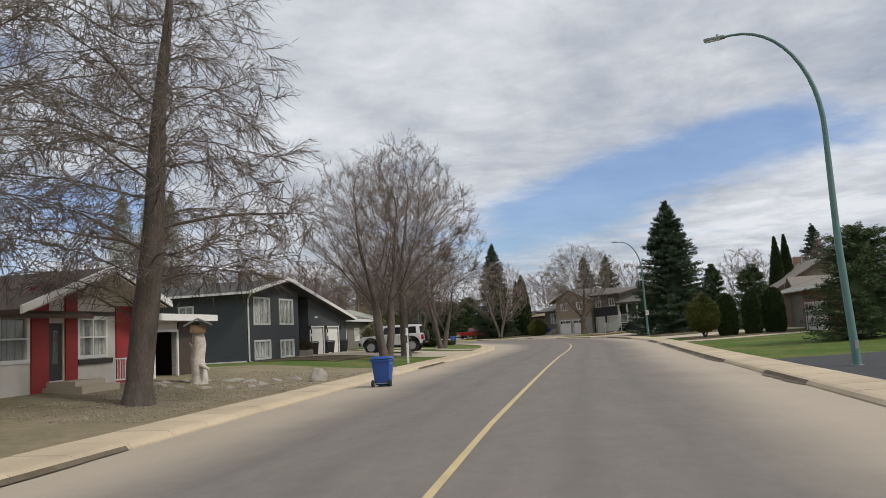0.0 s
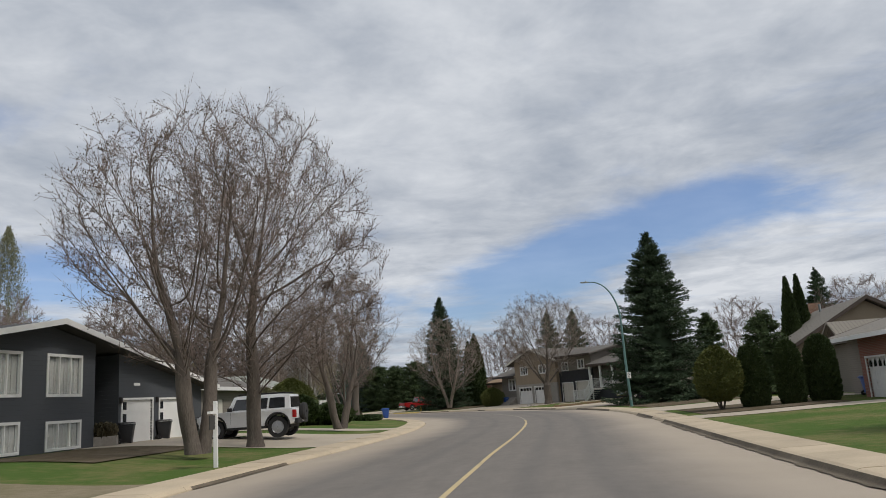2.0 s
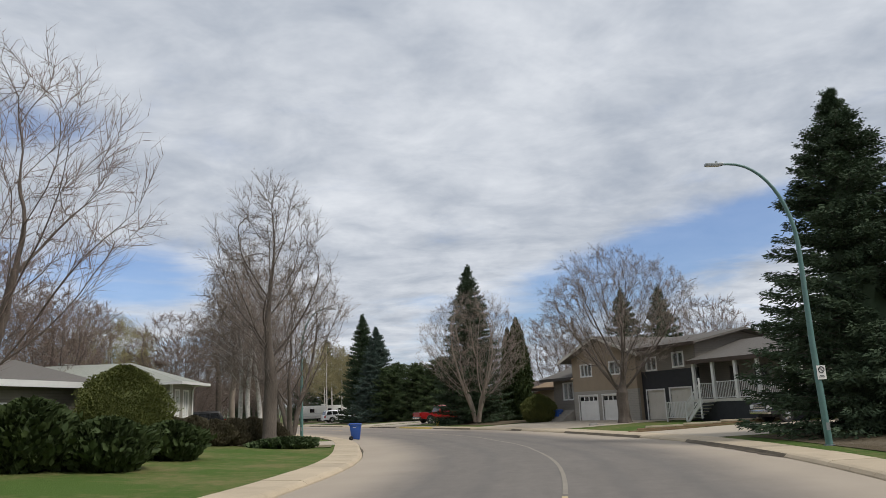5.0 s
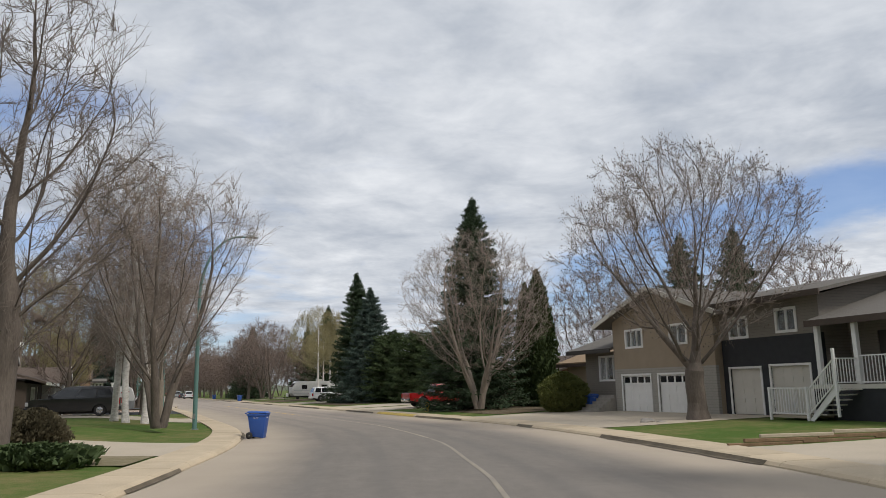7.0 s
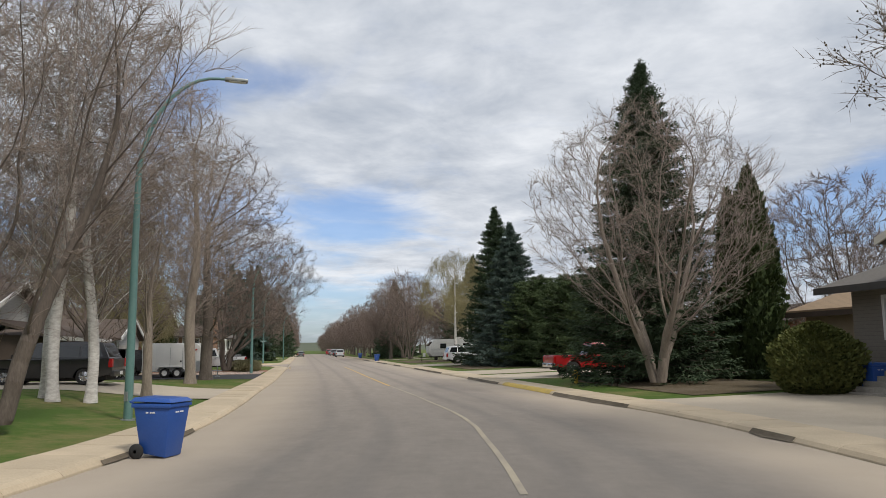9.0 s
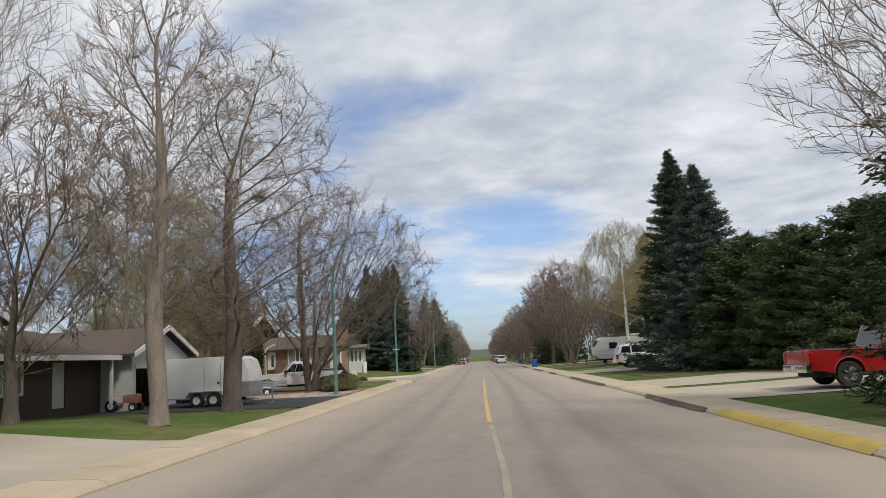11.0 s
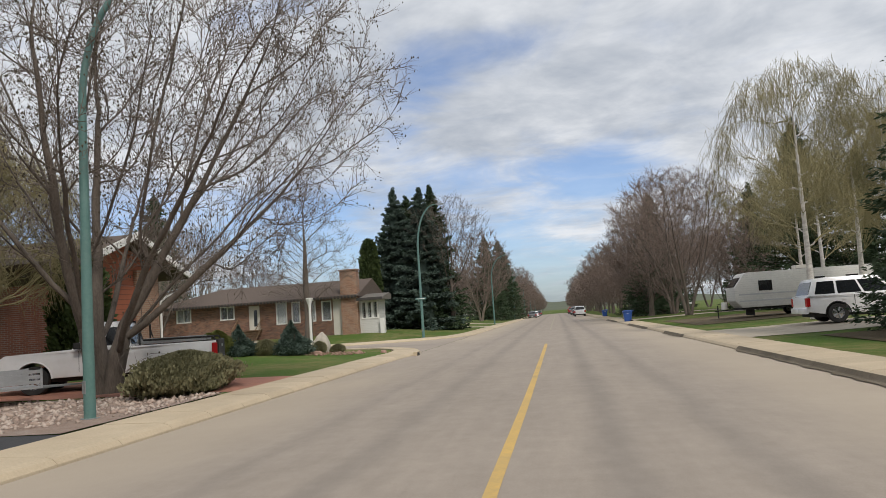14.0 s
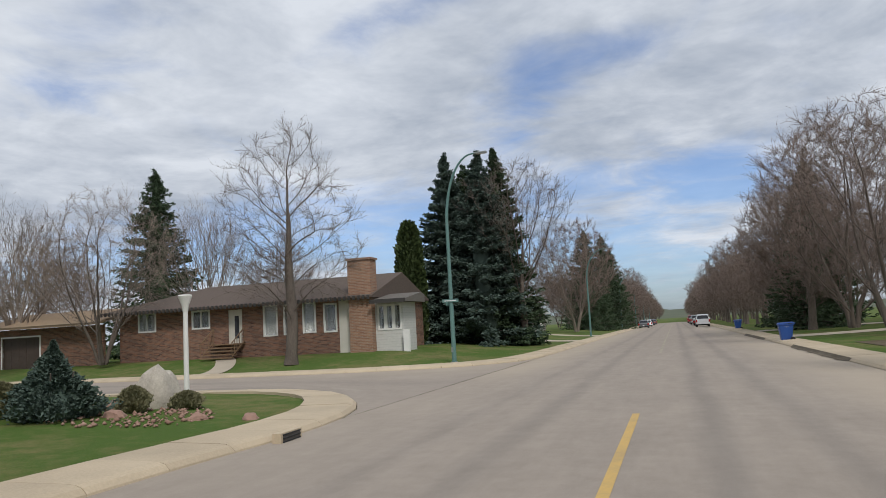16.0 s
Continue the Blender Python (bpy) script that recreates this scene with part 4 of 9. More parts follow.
def colonise(rng, h, low, prof, reach, stem, count, rise, sag=0.0, step=0.32, kill=0.5, lean=(0.0, 0.0), shift=(0.0, 0.0), ratio=1.0, stems=1):
    """A branching skeleton that grows towards scattered goals inside a crown outline: places and the parent of each.
    Limbs climb by rise for each metre they reach out, and sag towards their ends."""
    zs = np.linspace(0, 1, 60)
    pr = np.interp(zs, [p[0] for p in prof], [p[1] for p in prof])
    w = np.cumsum(pr ** 1.6 + 0.03)
    u = np.interp(rng.random(count), w / w[-1], zs)
    rho = reach * np.interp(u, zs, pr) * rng.random(count) ** 0.42 * (0.90 + 0.2 * rng.random(count))
    a = rng.random(count) * 6.283
    goal = np.stack([np.cos(a) * rho + shift[0], np.sin(a) * rho * ratio + shift[1], low + u * (h - low)], 1)

    def lift(p):
        q = np.hypot(p[:, 0], p[:, 1])
        return rise * q - sag * q * q
    goal[:, 2] -= lift(goal)
    top = max(stem * h, 0.6)
    places, parent = [], []
    for s in range(stems):
        k = max(3, int(top / step))
        base = np.array([0.0, 0.0]) if stems == 1 else 0.16 * np.array([math.cos(s * 6.283 / stems + 0.7), math.sin(s * 6.283 / stems + 0.7)])
        off = len(places)
        f = np.linspace(0, 1, k + 1)[:, None]
        ph = rng.random((3, 2)) * 6.283
        wob = 0.012 * top * (np.sin(f * 4.1 + ph[0]) - np.sin(ph[0]) + 0.5 * (np.sin(f * 9.7 + ph[1]) - np.sin(ph[1])))
        for i in range(k + 1):
            f = i / k
            x, y = base * (1 + (2.6 if stems == 2 else 2.0) * f * (stems > 1)) + np.array(lean) * f * top + wob[i] * (i > 0)
            z = top * f
            places.append((x, y, z - (rise * math.hypot(x, y) if i else 0)))
            parent.append(off + i - 1 if i else -1)
    places, parent = np.array(places), list(parent)
    free = np.array([p[2] > low * 0.55 for p in places])

    def nearest(pts, start):
        d = np.linalg.norm(goal[:, None] - pts[None], axis=2) + np.where(free[start:start + len(pts)], 0, 1e6)[None]
        k = d.argmin(1)
        return d[np.arange(len(goal)), k], k + start
    best, who = nearest(places, 0)
    alive = np.ones(len(goal), bool)
    for _ in range(70):
        live = np.nonzero(alive)[0]
        if len(live) < 4:
            break
        node, back = np.unique(who[live], return_inverse=True)
        way = np.zeros((len(node), 3))
        np.add.at(way, back, unit(goal[live] - places[who[live]]))
        way = unit(unit(way) + rng.normal(size=way.shape) * 0.11)
        # each limb keeps some of its parent's direction
        par = np.array(parent)[node]
        old = unit(places[node] - places[np.maximum(par, 0)])
        way = unit(way + 0.55 * old * (np.arange(len(places))[node] >= len(free[free == False]))[:, None])
        fresh = places[node] + way * step
        start = len(places)
        places = np.concatenate([places, fresh])
        parent += list(node)
        free = np.concatenate([free, np.ones(len(fresh), bool)])
        d, k = nearest(fresh, start)
        closer = d < best - 1e-4
        stuck = np.isin(who, node) & ~closer & alive
        best = np.where(closer, d, best)
        who = np.where(closer, k, who)
        alive &= (best > kill) & ~(stuck & (rng.random(len(goal)) < 0.12))
    q = np.hypot(places[:, 0], places[:, 1])
    places[:, 2] += rise * q - sag * q * q * (np.arange(len(q)) > 0)
    return places, np.array(parent)


def grown_tree_meshes(seed, h, low, prof, reach, stem, trunk_r, bark, twig, count=420, rise=0.7, sag=0.0, fine=1.0, buds=False, droop=0.0, lean=(0.0, 0.0), shift=(0.0, 0.0), ratio=1.0, stems=1, thick=1.0, long=1.0):
    """Trunk with limbs, and the twigs, of a leafless tree with the crown outline given as (height, width) from 0 to 1."""
    rng = np.random.default_rng(seed)
    at, parent = colonise(rng, h, low, prof, reach, stem, count, rise, sag, lean=lean, shift=shift, ratio=ratio, stems=stems)
    n = len(at)
    load = np.zeros(n)
    kids = np.zeros(n, int)
    for i in range(n - 1, -1, -1):
        if kids[i] == 0:
            load[i] = 1
        if parent[i] >= 0:
            load[parent[i]] += load[i]
            kids[parent[i]] += 1
    tip = 0.0065 * h / 13
    full = load[parent < 0].max()
    rad = tip * load ** (math.log(trunk_r / (stems ** 0.5) / tip) / math.log(full))
    rad *= np.where(at[:, 2] < 0.5, 1 + 0.35 * (1 - np.clip(at[:, 2] / 0.5, 0, 1)), 1)
    seg = np.nonzero(parent >= 0)[0]
    par = parent[seg]
    way = unit(at[seg] - at[par])
    full_way = np.zeros((n, 3))
    full_way[seg] = way
    full_way[parent < 0] = (0, 0, 1)
    # the stoutest child carries its parent's ring on
    main = np.full(n, -1)
    for i in seg[np.argsort(rad[seg])]:
        main[parent[i]] = i
    first = np.where((main[par] == seg)[:, None], full_way[par], way)
    r0 = np.where(main[par] == seg, rad[par], np.minimum(rad[par], rad[seg] * 1.15))
    r0 = np.minimum(r0, rad[seg] * 1.9)

    def rings(d, c, r, sides):
        a = unit(np.cross(d, np.array([0.31, 0.77, 0.25])))
        b = np.cross(d, a)
        ang = np.arange(sides) * 2 * math.pi / sides
        return c[:, None] + (a[:, None] * np.cos(ang)[None, :, None] + b[:, None] * np.sin(ang)[None, :, None]) * r[:, None, None]
    vs, fs, off = [], [], 0
    size = rad[seg]
    for lo, hi, sides in ((0.07, 9, 10), (0.028, 0.07, 5), (0, 0.028, 3)):
        m = (size >= lo) & (size < hi)
        if not m.any():
            continue
        v = np.concatenate([rings(first[m], at[par[m]], r0[m], sides), rings(way[m], at[seg[m]], rad[seg[m]], sides)], 1)
        k = m.sum()
        i = np.arange(sides)
        j = (i + 1) % sides
        f = np.stack([i, j, sides + j, sides + i], 1)
        vs.append(v.reshape(-1, 3))
        fs.append((np.arange(k)[:, None, None] * 2 * sides + f[None]).reshape(-1, 4) + off)
        off += k * 2 * sides
    wood = mesh_from("trunk", np.concatenate(vs), np.concatenate(fs), bark, True)
    thin = size < 0.14 * trunk_r
    ends = kids[seg] == 0
    paths = np.stack([at[par[thin]], at[seg[thin]]], 1)
    tips = np.stack([at[par[ends]], at[seg[ends]] + way[ends] * 0.12], 1)
    many = lambda x: max(1, int(round(x)))
    one, _ = sprout(rng, paths, many(1.7 * fine), 0.0, 1.0, 42, 2.0 * long, 0.055, 0.16 - 0.25 * droop, 3, 0.14 * droop, 0.1)
    end, _ = sprout(rng, tips, many(2.6 * fine), 0.3, 1.0, 24, 1.8 * long, 0.04, 0.10 - 0.2 * droop, 3, 0.14 * droop, 0.1)
    one = np.concatenate([one, end])
    two, _ = sprout(rng, one, many(2.6 * fine), 0.12, 0.95, 36, 0.55, 0.07, 0.10 - 0.25 * droop, 2, 0.3 * droop, 0.3)
    vs, fs, off = [], [], 0
    for p, r in ((one, 0.0098), (two, 0.0078)):
        v, f = points(p, r * thick * h / 13)
        vs.append(v)
        fs += [q + off for q in f]
        off += len(v)
    crown = mesh_from("crown", np.concatenate(vs), fs, twig, True)
    ends = np.concatenate([one[:, -1], two[:, -1]])
    return wood, crown, specks("bud_growth", rng, ends[::3], 0.024, "bud") if buds else None


def specks(name, rng, pts, size, mat):
    """Small uneven octahedra at the given places."""
    n = len(pts)
    dirs = np.array([(1, 0, 0), (0, 1, 0), (-1, 0, 0), (0, -1, 0), (0, 0, 1.5), (0, 0, -1.5)], float)
    v = pts[:, None] + dirs[None] * size * (0.6 + 0.8 * rng.random((n, 6, 1)))
    f = np.array([(0, 1, 4), (1, 2, 4), (2, 3, 4), (3, 0, 4), (1, 0, 5), (2, 1, 5), (3, 2, 5), (0, 3, 5)])
    return mesh_from(name, v.reshape(-1, 3), (np.arange(n)[:, None, None] * 6 + f[None]).reshape(-1, 3), mat)


def blades(rng, at, way, length, width, flat=None):
    """Slim pointed leaves: corners and faces of one lozenge each, folded along its rib."""
    n = len(at)
    way = unit(way)
    side = unit(np.cross(way, rng.normal(size=(n, 3)) if flat is None else flat))
    up = np.cross(side, way)
    L, W = length[:, None], width[:, None]
    v = np.stack([at, at + way * L * 0.42 + side * W + up * W * 0.5, at + way * L, at + way * L * 0.42 - side * W + up * W * 0.5], 1)
    f = np.array([(0, 1, 2), (0, 2, 3)])
    return v.reshape(-1, 3), (np.arange(n)[:, None, None] * 4 + f[None]).reshape(-1, 3)


def points(paths, radius, sides=3):
    """Slim tapering twigs that run out to a point: paths (n, k, 3)."""
    n, k, _ = paths.shape
    body, tip = paths[:, :-1], paths[:, -1]
    d = unit(paths[:, 1:] - paths[:, :-1])
    ref = unit(np.cross(d, np.array([0.31, 0.77, 0.55])))
    other = np.cross(d, ref)
    ang = np.arange(sides) * 2 * math.pi / sides
    rr = radius * np.linspace(1, 0.65, k - 1)[None, :, None, None]
    v = body[:, :, None] + (ref[:, :, None] * np.cos(ang)[:, None] + other[:, :, None] * np.sin(ang)[:, None]) * rr
    per = (k - 1) * sides + 1
    v = np.concatenate([v.reshape(n, -1, 3), tip[:, None]], 1)
    i = np.arange(sides)
    j = (i + 1) % sides
    quads = [np.stack([q * sides + i, q * sides + j, (q + 1) * sides + j, (q + 1) * sides + i], 1) for q in range(k - 2)]
    last = (k - 2) * sides
    tris = np.stack([last + i, last + j, np.full(sides, per - 1)], 1)
    o = np.arange(n)[:, None, None] * per
    out = [(o + tris[None]).reshape(-1, 3)]
    if quads:
        out.append((o + np.concatenate(quads)[None]).reshape(-1, 4))
    return v.reshape(-1, 3), out


def spruce_meshes(seed, h, r, needles, dense=1.0, skirt=0.25, pointed=1.0, fine=1.0):
    """A spruce: trunk, and whorls of drooping boughs hung with sprays."""
    rng = np.random.default_rng(seed)
    r = r * 1.16
    boughs = []
    z = skirt
    while z < h * 0.985:
        f = 1 - (z - skirt) / (h - skirt)
        reach = r * (f ** (0.82 * pointed)) * (0.96 + 0.07 * rng.random()) * min(1.0, 0.55 + 3.5 * f) + 0.04
        k = max(5, int(6 + 7 * f))
        for i in range(k):
            a = rng.random() * 6.283
            ln = reach * (0.68 + 0.42 * rng.random())
            out = np.array([math.cos(a), math.sin(a), 0])
            rise = 0.30 - 0.55 * f
            p = [np.array([0, 0, z + rng.normal() * 0.14])]
            for s in range(1, 5):
                u = s / 4
                p.append(p[0] + out * ln * u + np.array([0, 0, ln * (rise * u + 0.22 * u * u * f)]))
            boughs.append(p)
        z += (0.15 + 0.24 * min(1.0, 2.2 * f)) * (h / 14) ** 0.5 * (0.62 if fine > 1 else 1.0)
    boughs = np.array(boughs)
    wood_v, wood_f = points(boughs[:, ::2], 0.035)
    tv, tf = tubes(np.array([[[0, 0, 0], [0, 0, h * 0.5], [0, 0, h * 0.99]]]), np.array([[0.019 * h, 0.011 * h, 0.01]]), 8)
    trunk = mesh_from("trunk", np.concatenate([tv, wood_v]), [tf] + [f + len(tv) for f in wood_f], "bark_grey", True)
    fit = min(1.0, max(0.3, h / 8))
    per = int(58 * dense * (1.25 if fine > 1 else 1.0))
    n = len(boughs)
    t = 0.15 + 0.87 * rng.random((n, per)) ** 0.62
    x = np.clip(t, 0, 1) * 4
    i = np.minimum(x.astype(int), 3)
    f = (x - i)[..., None]
    rows = np.arange(n)[:, None]
    at = boughs[rows, i] * (1 - f) + boughs[rows, i + 1] * f
    d = unit(boughs[rows, i + 1] - boughs[rows, i])
    ln = np.linalg.norm(boughs[:, -1] - boughs[:, 0], axis=1)[:, None]
    side = np.cross(d, np.array([0, 0, 1.0])) * np.sign(rng.random((n, per, 1)) - 0.5)
    way = unit(d * 0.8 + side * (0.2 + 0.9 * rng.random((n, per, 1))) + np.array([0, 0, -0.28]) + rng.normal(size=d.shape) * 0.30)
    at = at + side * (rng.random((n, per, 1)) * 0.26 * ln[..., None] * np.clip(t, 0, 1)[..., None] * (1.25 - t[..., None])) + rng.normal(size=at.shape) * 0.07 * fit
    size = np.clip((0.20 + 0.20 * ln * (1.1 - t)) * (0.6 + 0.7 * rng.random((n, per))), 0.14, 0.44) * fit * (0.34 + 0.66 * np.clip(ln / (0.4 * r), 0, 1)) / fine ** 0.4
    v, f2 = blades(rng, at.reshape(-1, 3), way.reshape(-1, 3), size.ravel(), ((0.036 * fit / fine + 0.09 * size) / fine ** 0.3).ravel())
    # the dim inside of the crown
    k, m = 10, 9
    ang = np.arange(k) * 2 * math.pi / k
    cz = np.linspace(0, 0.93, m)
    cr = r * (1 - cz) ** (0.8 * pointed) * 0.28 * (0.85 + 0.3 * rng.random((m, k)).mean(1))
    cv = np.stack([np.cos(ang)[None] * cr[:, None] * (0.8 + 0.4 * rng.random((m, k))), np.sin(ang)[None] * cr[:, None] * (0.8 + 0.4 * rng.random((m, k))),
                   np.broadcast_to((skirt + 0.2 + cz * (h - skirt))[:, None], (m, k)) + rng.normal(size=(m, k)) * 0.15], -1).reshape(-1, 3)
    i = np.arange(k)
    cf = np.concatenate([np.stack([q * k + i, q * k + (i + 1) % k, (q + 1) * k + (i + 1) % k, (q + 1) * k + i], 1) for q in range(m - 1)])
    crown = mesh_from("crown", np.concatenate([cv, v]), [cf, f2 + len(cv)], needles)
    return trunk, crown


def shrub_meshes(seed, profile, r, h, leaves, count, leaf=0.13, upward=0.6, lumpy=0.12, stem=0.0, oval=1.0, core=True):
    """A dense shrub of a round, oval or columnar outline: a leafy shell over a dark twiggy core."""
    rng = np.random.default_rng(seed)
    zs = rng.random(count)
    a = rng.random(count) * 6.283
    prof = np.interp(zs, [p[0] for p in profile], [p[1] for p in profile])
    lump = 1 + lumpy * (np.sin(a * 3 + zs * 7 + seed) * 0.5 + np.sin(a * 5 - zs * 13) * 0.35 + rng.normal(size=count) * 0.45)
    depth = 1 - 0.28 * rng.random(count) ** 2
    rr = r * prof * lump * depth
    at = np.stack([np.cos(a) * rr, np.sin(a) * rr * oval, stem + zs * (h - stem) * (0.97 + 0.05 * rng.random(count))], 1)
    out = np.stack([np.cos(a), np.sin(a), np.full(count, upward)], 1) + rng.normal(size=(count, 3)) * 0.4
    size = leaf * (0.6 + 0.9 * rng.random(count))
    v, f = blades(rng, at - unit(out) * size[:, None] * 0.5, out, size, size * 0.34)
    k, m = 12, 8
    ang = np.arange(k) * 2 * math.pi / k
    cz = np.linspace(0, 1, m)
    cr = np.interp(cz, [p[0] for p in profile], [p[1] for p in profile]) * r * 0.80
    cr[-1] *= 0.3
    cv = np.stack([np.cos(ang)[None] * cr[:, None], np.sin(ang)[None] * cr[:, None] * oval, np.broadcast_to((stem + cz * (h - stem) * 0.95)[:, None], (m, k))], -1).reshape(-1, 3)
    i = np.arange(k)
    cf = np.concatenate([np.stack([q * k + i, q * k + (i + 1) % k, (q + 1) * k + (i + 1) % k, (q + 1) * k + i], 1) for q in range(m - 1)])
    crown = mesh_from("crown", np.concatenate([cv, v]), [cf, f + len(cv)], leaves) if core else mesh_from("crown", v, f, leaves)
    s = Shape()
    for j in range(5):
        b = j * 1.3
        s.tube([(0.05 * math.cos(b), 0.05 * math.sin(b), -0.05), (0.35 * r * math.cos(b), 0.35 * r * math.sin(b) * oval, stem * 0.6 + h * 0.25), (0.55 * r * math.cos(b), 0.55 * r * math.sin(b) * oval, h * 0.6)], [0.05, 0.035, 0.015], 5)
    return s.data("stems", "bark_grey"), crown


def plant(name, label, category, m, meshes, group=""):
    e = thing(name, label, category, m, group)
    for me in meshes:
        if me is not None:
            ob = part(me.name.split(".")[0], me, "", e)
            if me.name.startswith("bud"):
                tagged(ob, "small dark buds on twig ends", kind="stuff")
    return e


DOME = [(0, 0.55), (0.2, 0.9), (0.45, 1.0), (0.7, 0.86), (0.88, 0.55), (1, 0.12)]
COLUMN = [(0, 0.80), (0.12, 0.97), (0.5, 1.0), (0.78, 0.88), (0.92, 0.66), (0.98, 0.4), (1, 0.12)]
CONE = [(0, 0.7), (0.12, 1.0), (0.4, 0.85), (0.7, 0.52), (0.9, 0.22), (1, 0.03)]
FLAT = [(0, 0.85), (0.3, 1.0), (0.7, 0.92), (0.92, 0.6), (1, 0.2)]

STREET = "bare street trees"
ROUND = [(0, 0.32), (0.2, 0.76), (0.42, 1.0), (0.6, 0.97), (0.8, 0.76), (0.93, 0.46), (1, 0.15)]
OVAL = [(0, 0.35), (0.2, 0.80), (0.45, 1.0), (0.7, 0.80), (0.9, 0.42), (1, 0.12)]
BROAD = [(0, 0.72), (0.15, 1.0), (0.45, 0.95), (0.75, 0.75), (1, 0.25)]
FAN = [(0, 0.22), (0.25, 0.55), (0.55, 0.9), (0.75, 1.0), (0.9, 0.75), (1, 0.3)]
# left of the street
plant("street_tree", "tall leafless street tree with drooping twigs on a gravel yard", "tree", on(-8.9, 21.5), grown_tree_meshes(11, 16.5, 3.4, [(0, 0.85), (0.12, 1.0), (0.4, 0.86), (0.75, 0.7), (1, 0.25)], 5.1, 0.80, 0.37, "bark_grey", "twig", 1300, 0.42, 0.055, 1.4, droop=0.55, lean=(0.055, 0.02), long=1.25), STREET)
plant("street_tree", "leafless tree with wide drooping limbs beside a house", "tree", on(-12.6, 14.0), grown_tree_meshes(12, 14.0, 3.6, BROAD, 7.0, 0.5, 0.32, "bark_grey", "twig", 1020, 0.5, 0.05, 1.3, droop=0.5, long=1.2), STREET)
plant("street_tree", "budding street tree with a twin trunk on a lawn", "tree", on(-3.9, 46.7), grown_tree_meshes(13, 13.3, 3.4, ROUND, 4.5, 0.28, 0.38, "bark_grey", "twig_red", 1100, 1.05, 0.03, 1.2, True, stems=2, shift=(-0.6, 0.0)), STREET)
plant("street_tree", "tall budding street tree beside a driveway", "tree", on(-3.0, 52.0), grown_tree_meshes(14, 15.4, 3.2, [(0, 0.55), (0.15, 0.85), (0.38, 1.0), (0.6, 0.85), (0.85, 0.5), (1, 0.18)], 5.4, 0.45, 0.30, "bark_grey", "twig_red", 1380, 0.75, 0.02, 1.2, True, shift=(0.5, 0.0)), STREET)
plant("street_tree", "smaller leafless tree on a strip of lawn", "tree", on(-0.6, 64.1), grown_tree_meshes(15, 9.5, 2.2, ROUND, 3.5, 0.18, 0.31, "bark_grey", "twig_red", 640, 0.95, 0.04, 1.3, stems=2), STREET)
plant("street_tree", "tall upright leafless tree behind a brown hedge", "tree", on(-1.65, 89.2), grown_tree_meshes(17, 14.4, 3.2, OVAL, 3.6, 0.34, 0.34, "bark_grey", "twig", 800, 0.85, 0.03, 1.1), STREET)
plant("street_tree", "many-stemmed leafless tree on a corner of lawn", "tree", on(-3.9, 102.4), grown_tree_meshes(18, 11.4, 2.2, FAN, 4.3, 0.13, 0.30, "bark_grey", "twig_pale", 900, 1.25, 0.03, 1.05, stems=3), STREET)
for k, (bx, by, bh, s) in enumerate([(-8.6, 108.6, 16.0, 19), (-9.6, 109.3, 14.5, 20), (-8.1, 109.6, 13.5, 21)]):
    plant("birch_tree", "white-barked birch with hanging bare twigs on a lawn", "tree", on(bx, by, 60 * k), grown_tree_meshes(s, bh, 3.4, OVAL, 3.4, 0.72, 0.17, "bark_birch", "twig_pale", 400, 0.9, 0.06, 1.1, droop=0.9, lean=(0.03 * (k - 1), 0.04), long=1.5), "birch clump")
plant("street_tree", "vase-shaped leafless tree beside a driveway", "tree", on(-9.2, 113.5), grown_tree_meshes(22, 10.2, 2.4, FAN, 2.9, 0.25, 0.17, "bark_pale", "twig_pale", 620, 1.5, 0.03, 1.2), STREET)
plant("street_tree", "straight leafless tree on a green front lawn", "tree", on(-14.9, 123.7), grown_tree_meshes(23, 16.0, 3.8, OVAL, 3.2, 0.62, 0.27, "bark_pale", "twig_pale", 860, 0.95, 0.03, 1.1), STREET)
plant("street_tree", "stout leafless tree with a low forked limb", "tree", on(-18.4, 129.9), grown_tree_meshes(24, 15.5, 2.9, BROAD, 4.4, 0.62, 0.36, "bark_grey", "twig_red", 1000, 0.6, 0.03, 1.3, droop=0.2, shift=(0.7, 0.6)), STREET)
plant("street_tree", "large budding many-stemmed tree on a rock bed", "tree", on(-26.4, 143.7), grown_tree_meshes(25, 13.0, 2.6, ROUND, 6.4, 0.14, 0.40, "bark_grey", "twig", 1500, 1.0, 0.035, 1.2, True, stems=3, shift=(0.9, 0.9)), STREET)
plant("yard_tree", "single upright leafless tree before a brick house", "tree", on(-53.2, 175.0), grown_tree_meshes(26, 13.4, 3.6, [(0, 0.7), (0.2, 1.0), (0.5, 0.92), (0.75, 0.68), (0.92, 0.42), (1, 0.15)], 4.3, 0.62, 0.31, "bark_grey", "twig", 700, 0.7, 0.03, 0.9), STREET)
plant("yard_tree", "many-stemmed leafless tree in a front yard", "tree", on(-67.0, 170.2), grown_tree_meshes(27, 11.5, 2.2, ROUND, 4.6, 0.10, 0.26, "bark_grey", "twig_pale", 750, 1.2, 0.03, 1.2, stems=5), STREET)
plant("street_tree", "leafless boulevard tree beside dark spruces", "tree", on(-54.4, 196.0), grown_tree_meshes(28, 13.9, 3.4, FAN, 4.3, 0.30, 0.27, "bark_grey", "twig", 800, 1.2, 0.03, 0.9), STREET)
plant("street_tree", "low-forking leafless boulevard tree", "tree", on(-75.0, 231.0), grown_tree_meshes(29, 14.6, 2.0, ROUND, 5.6, 0.12, 0.34, "bark_pale", "twig_red", 1000, 1.3, 0.03, 1.4, stems=3, thick=1.6), STREET)
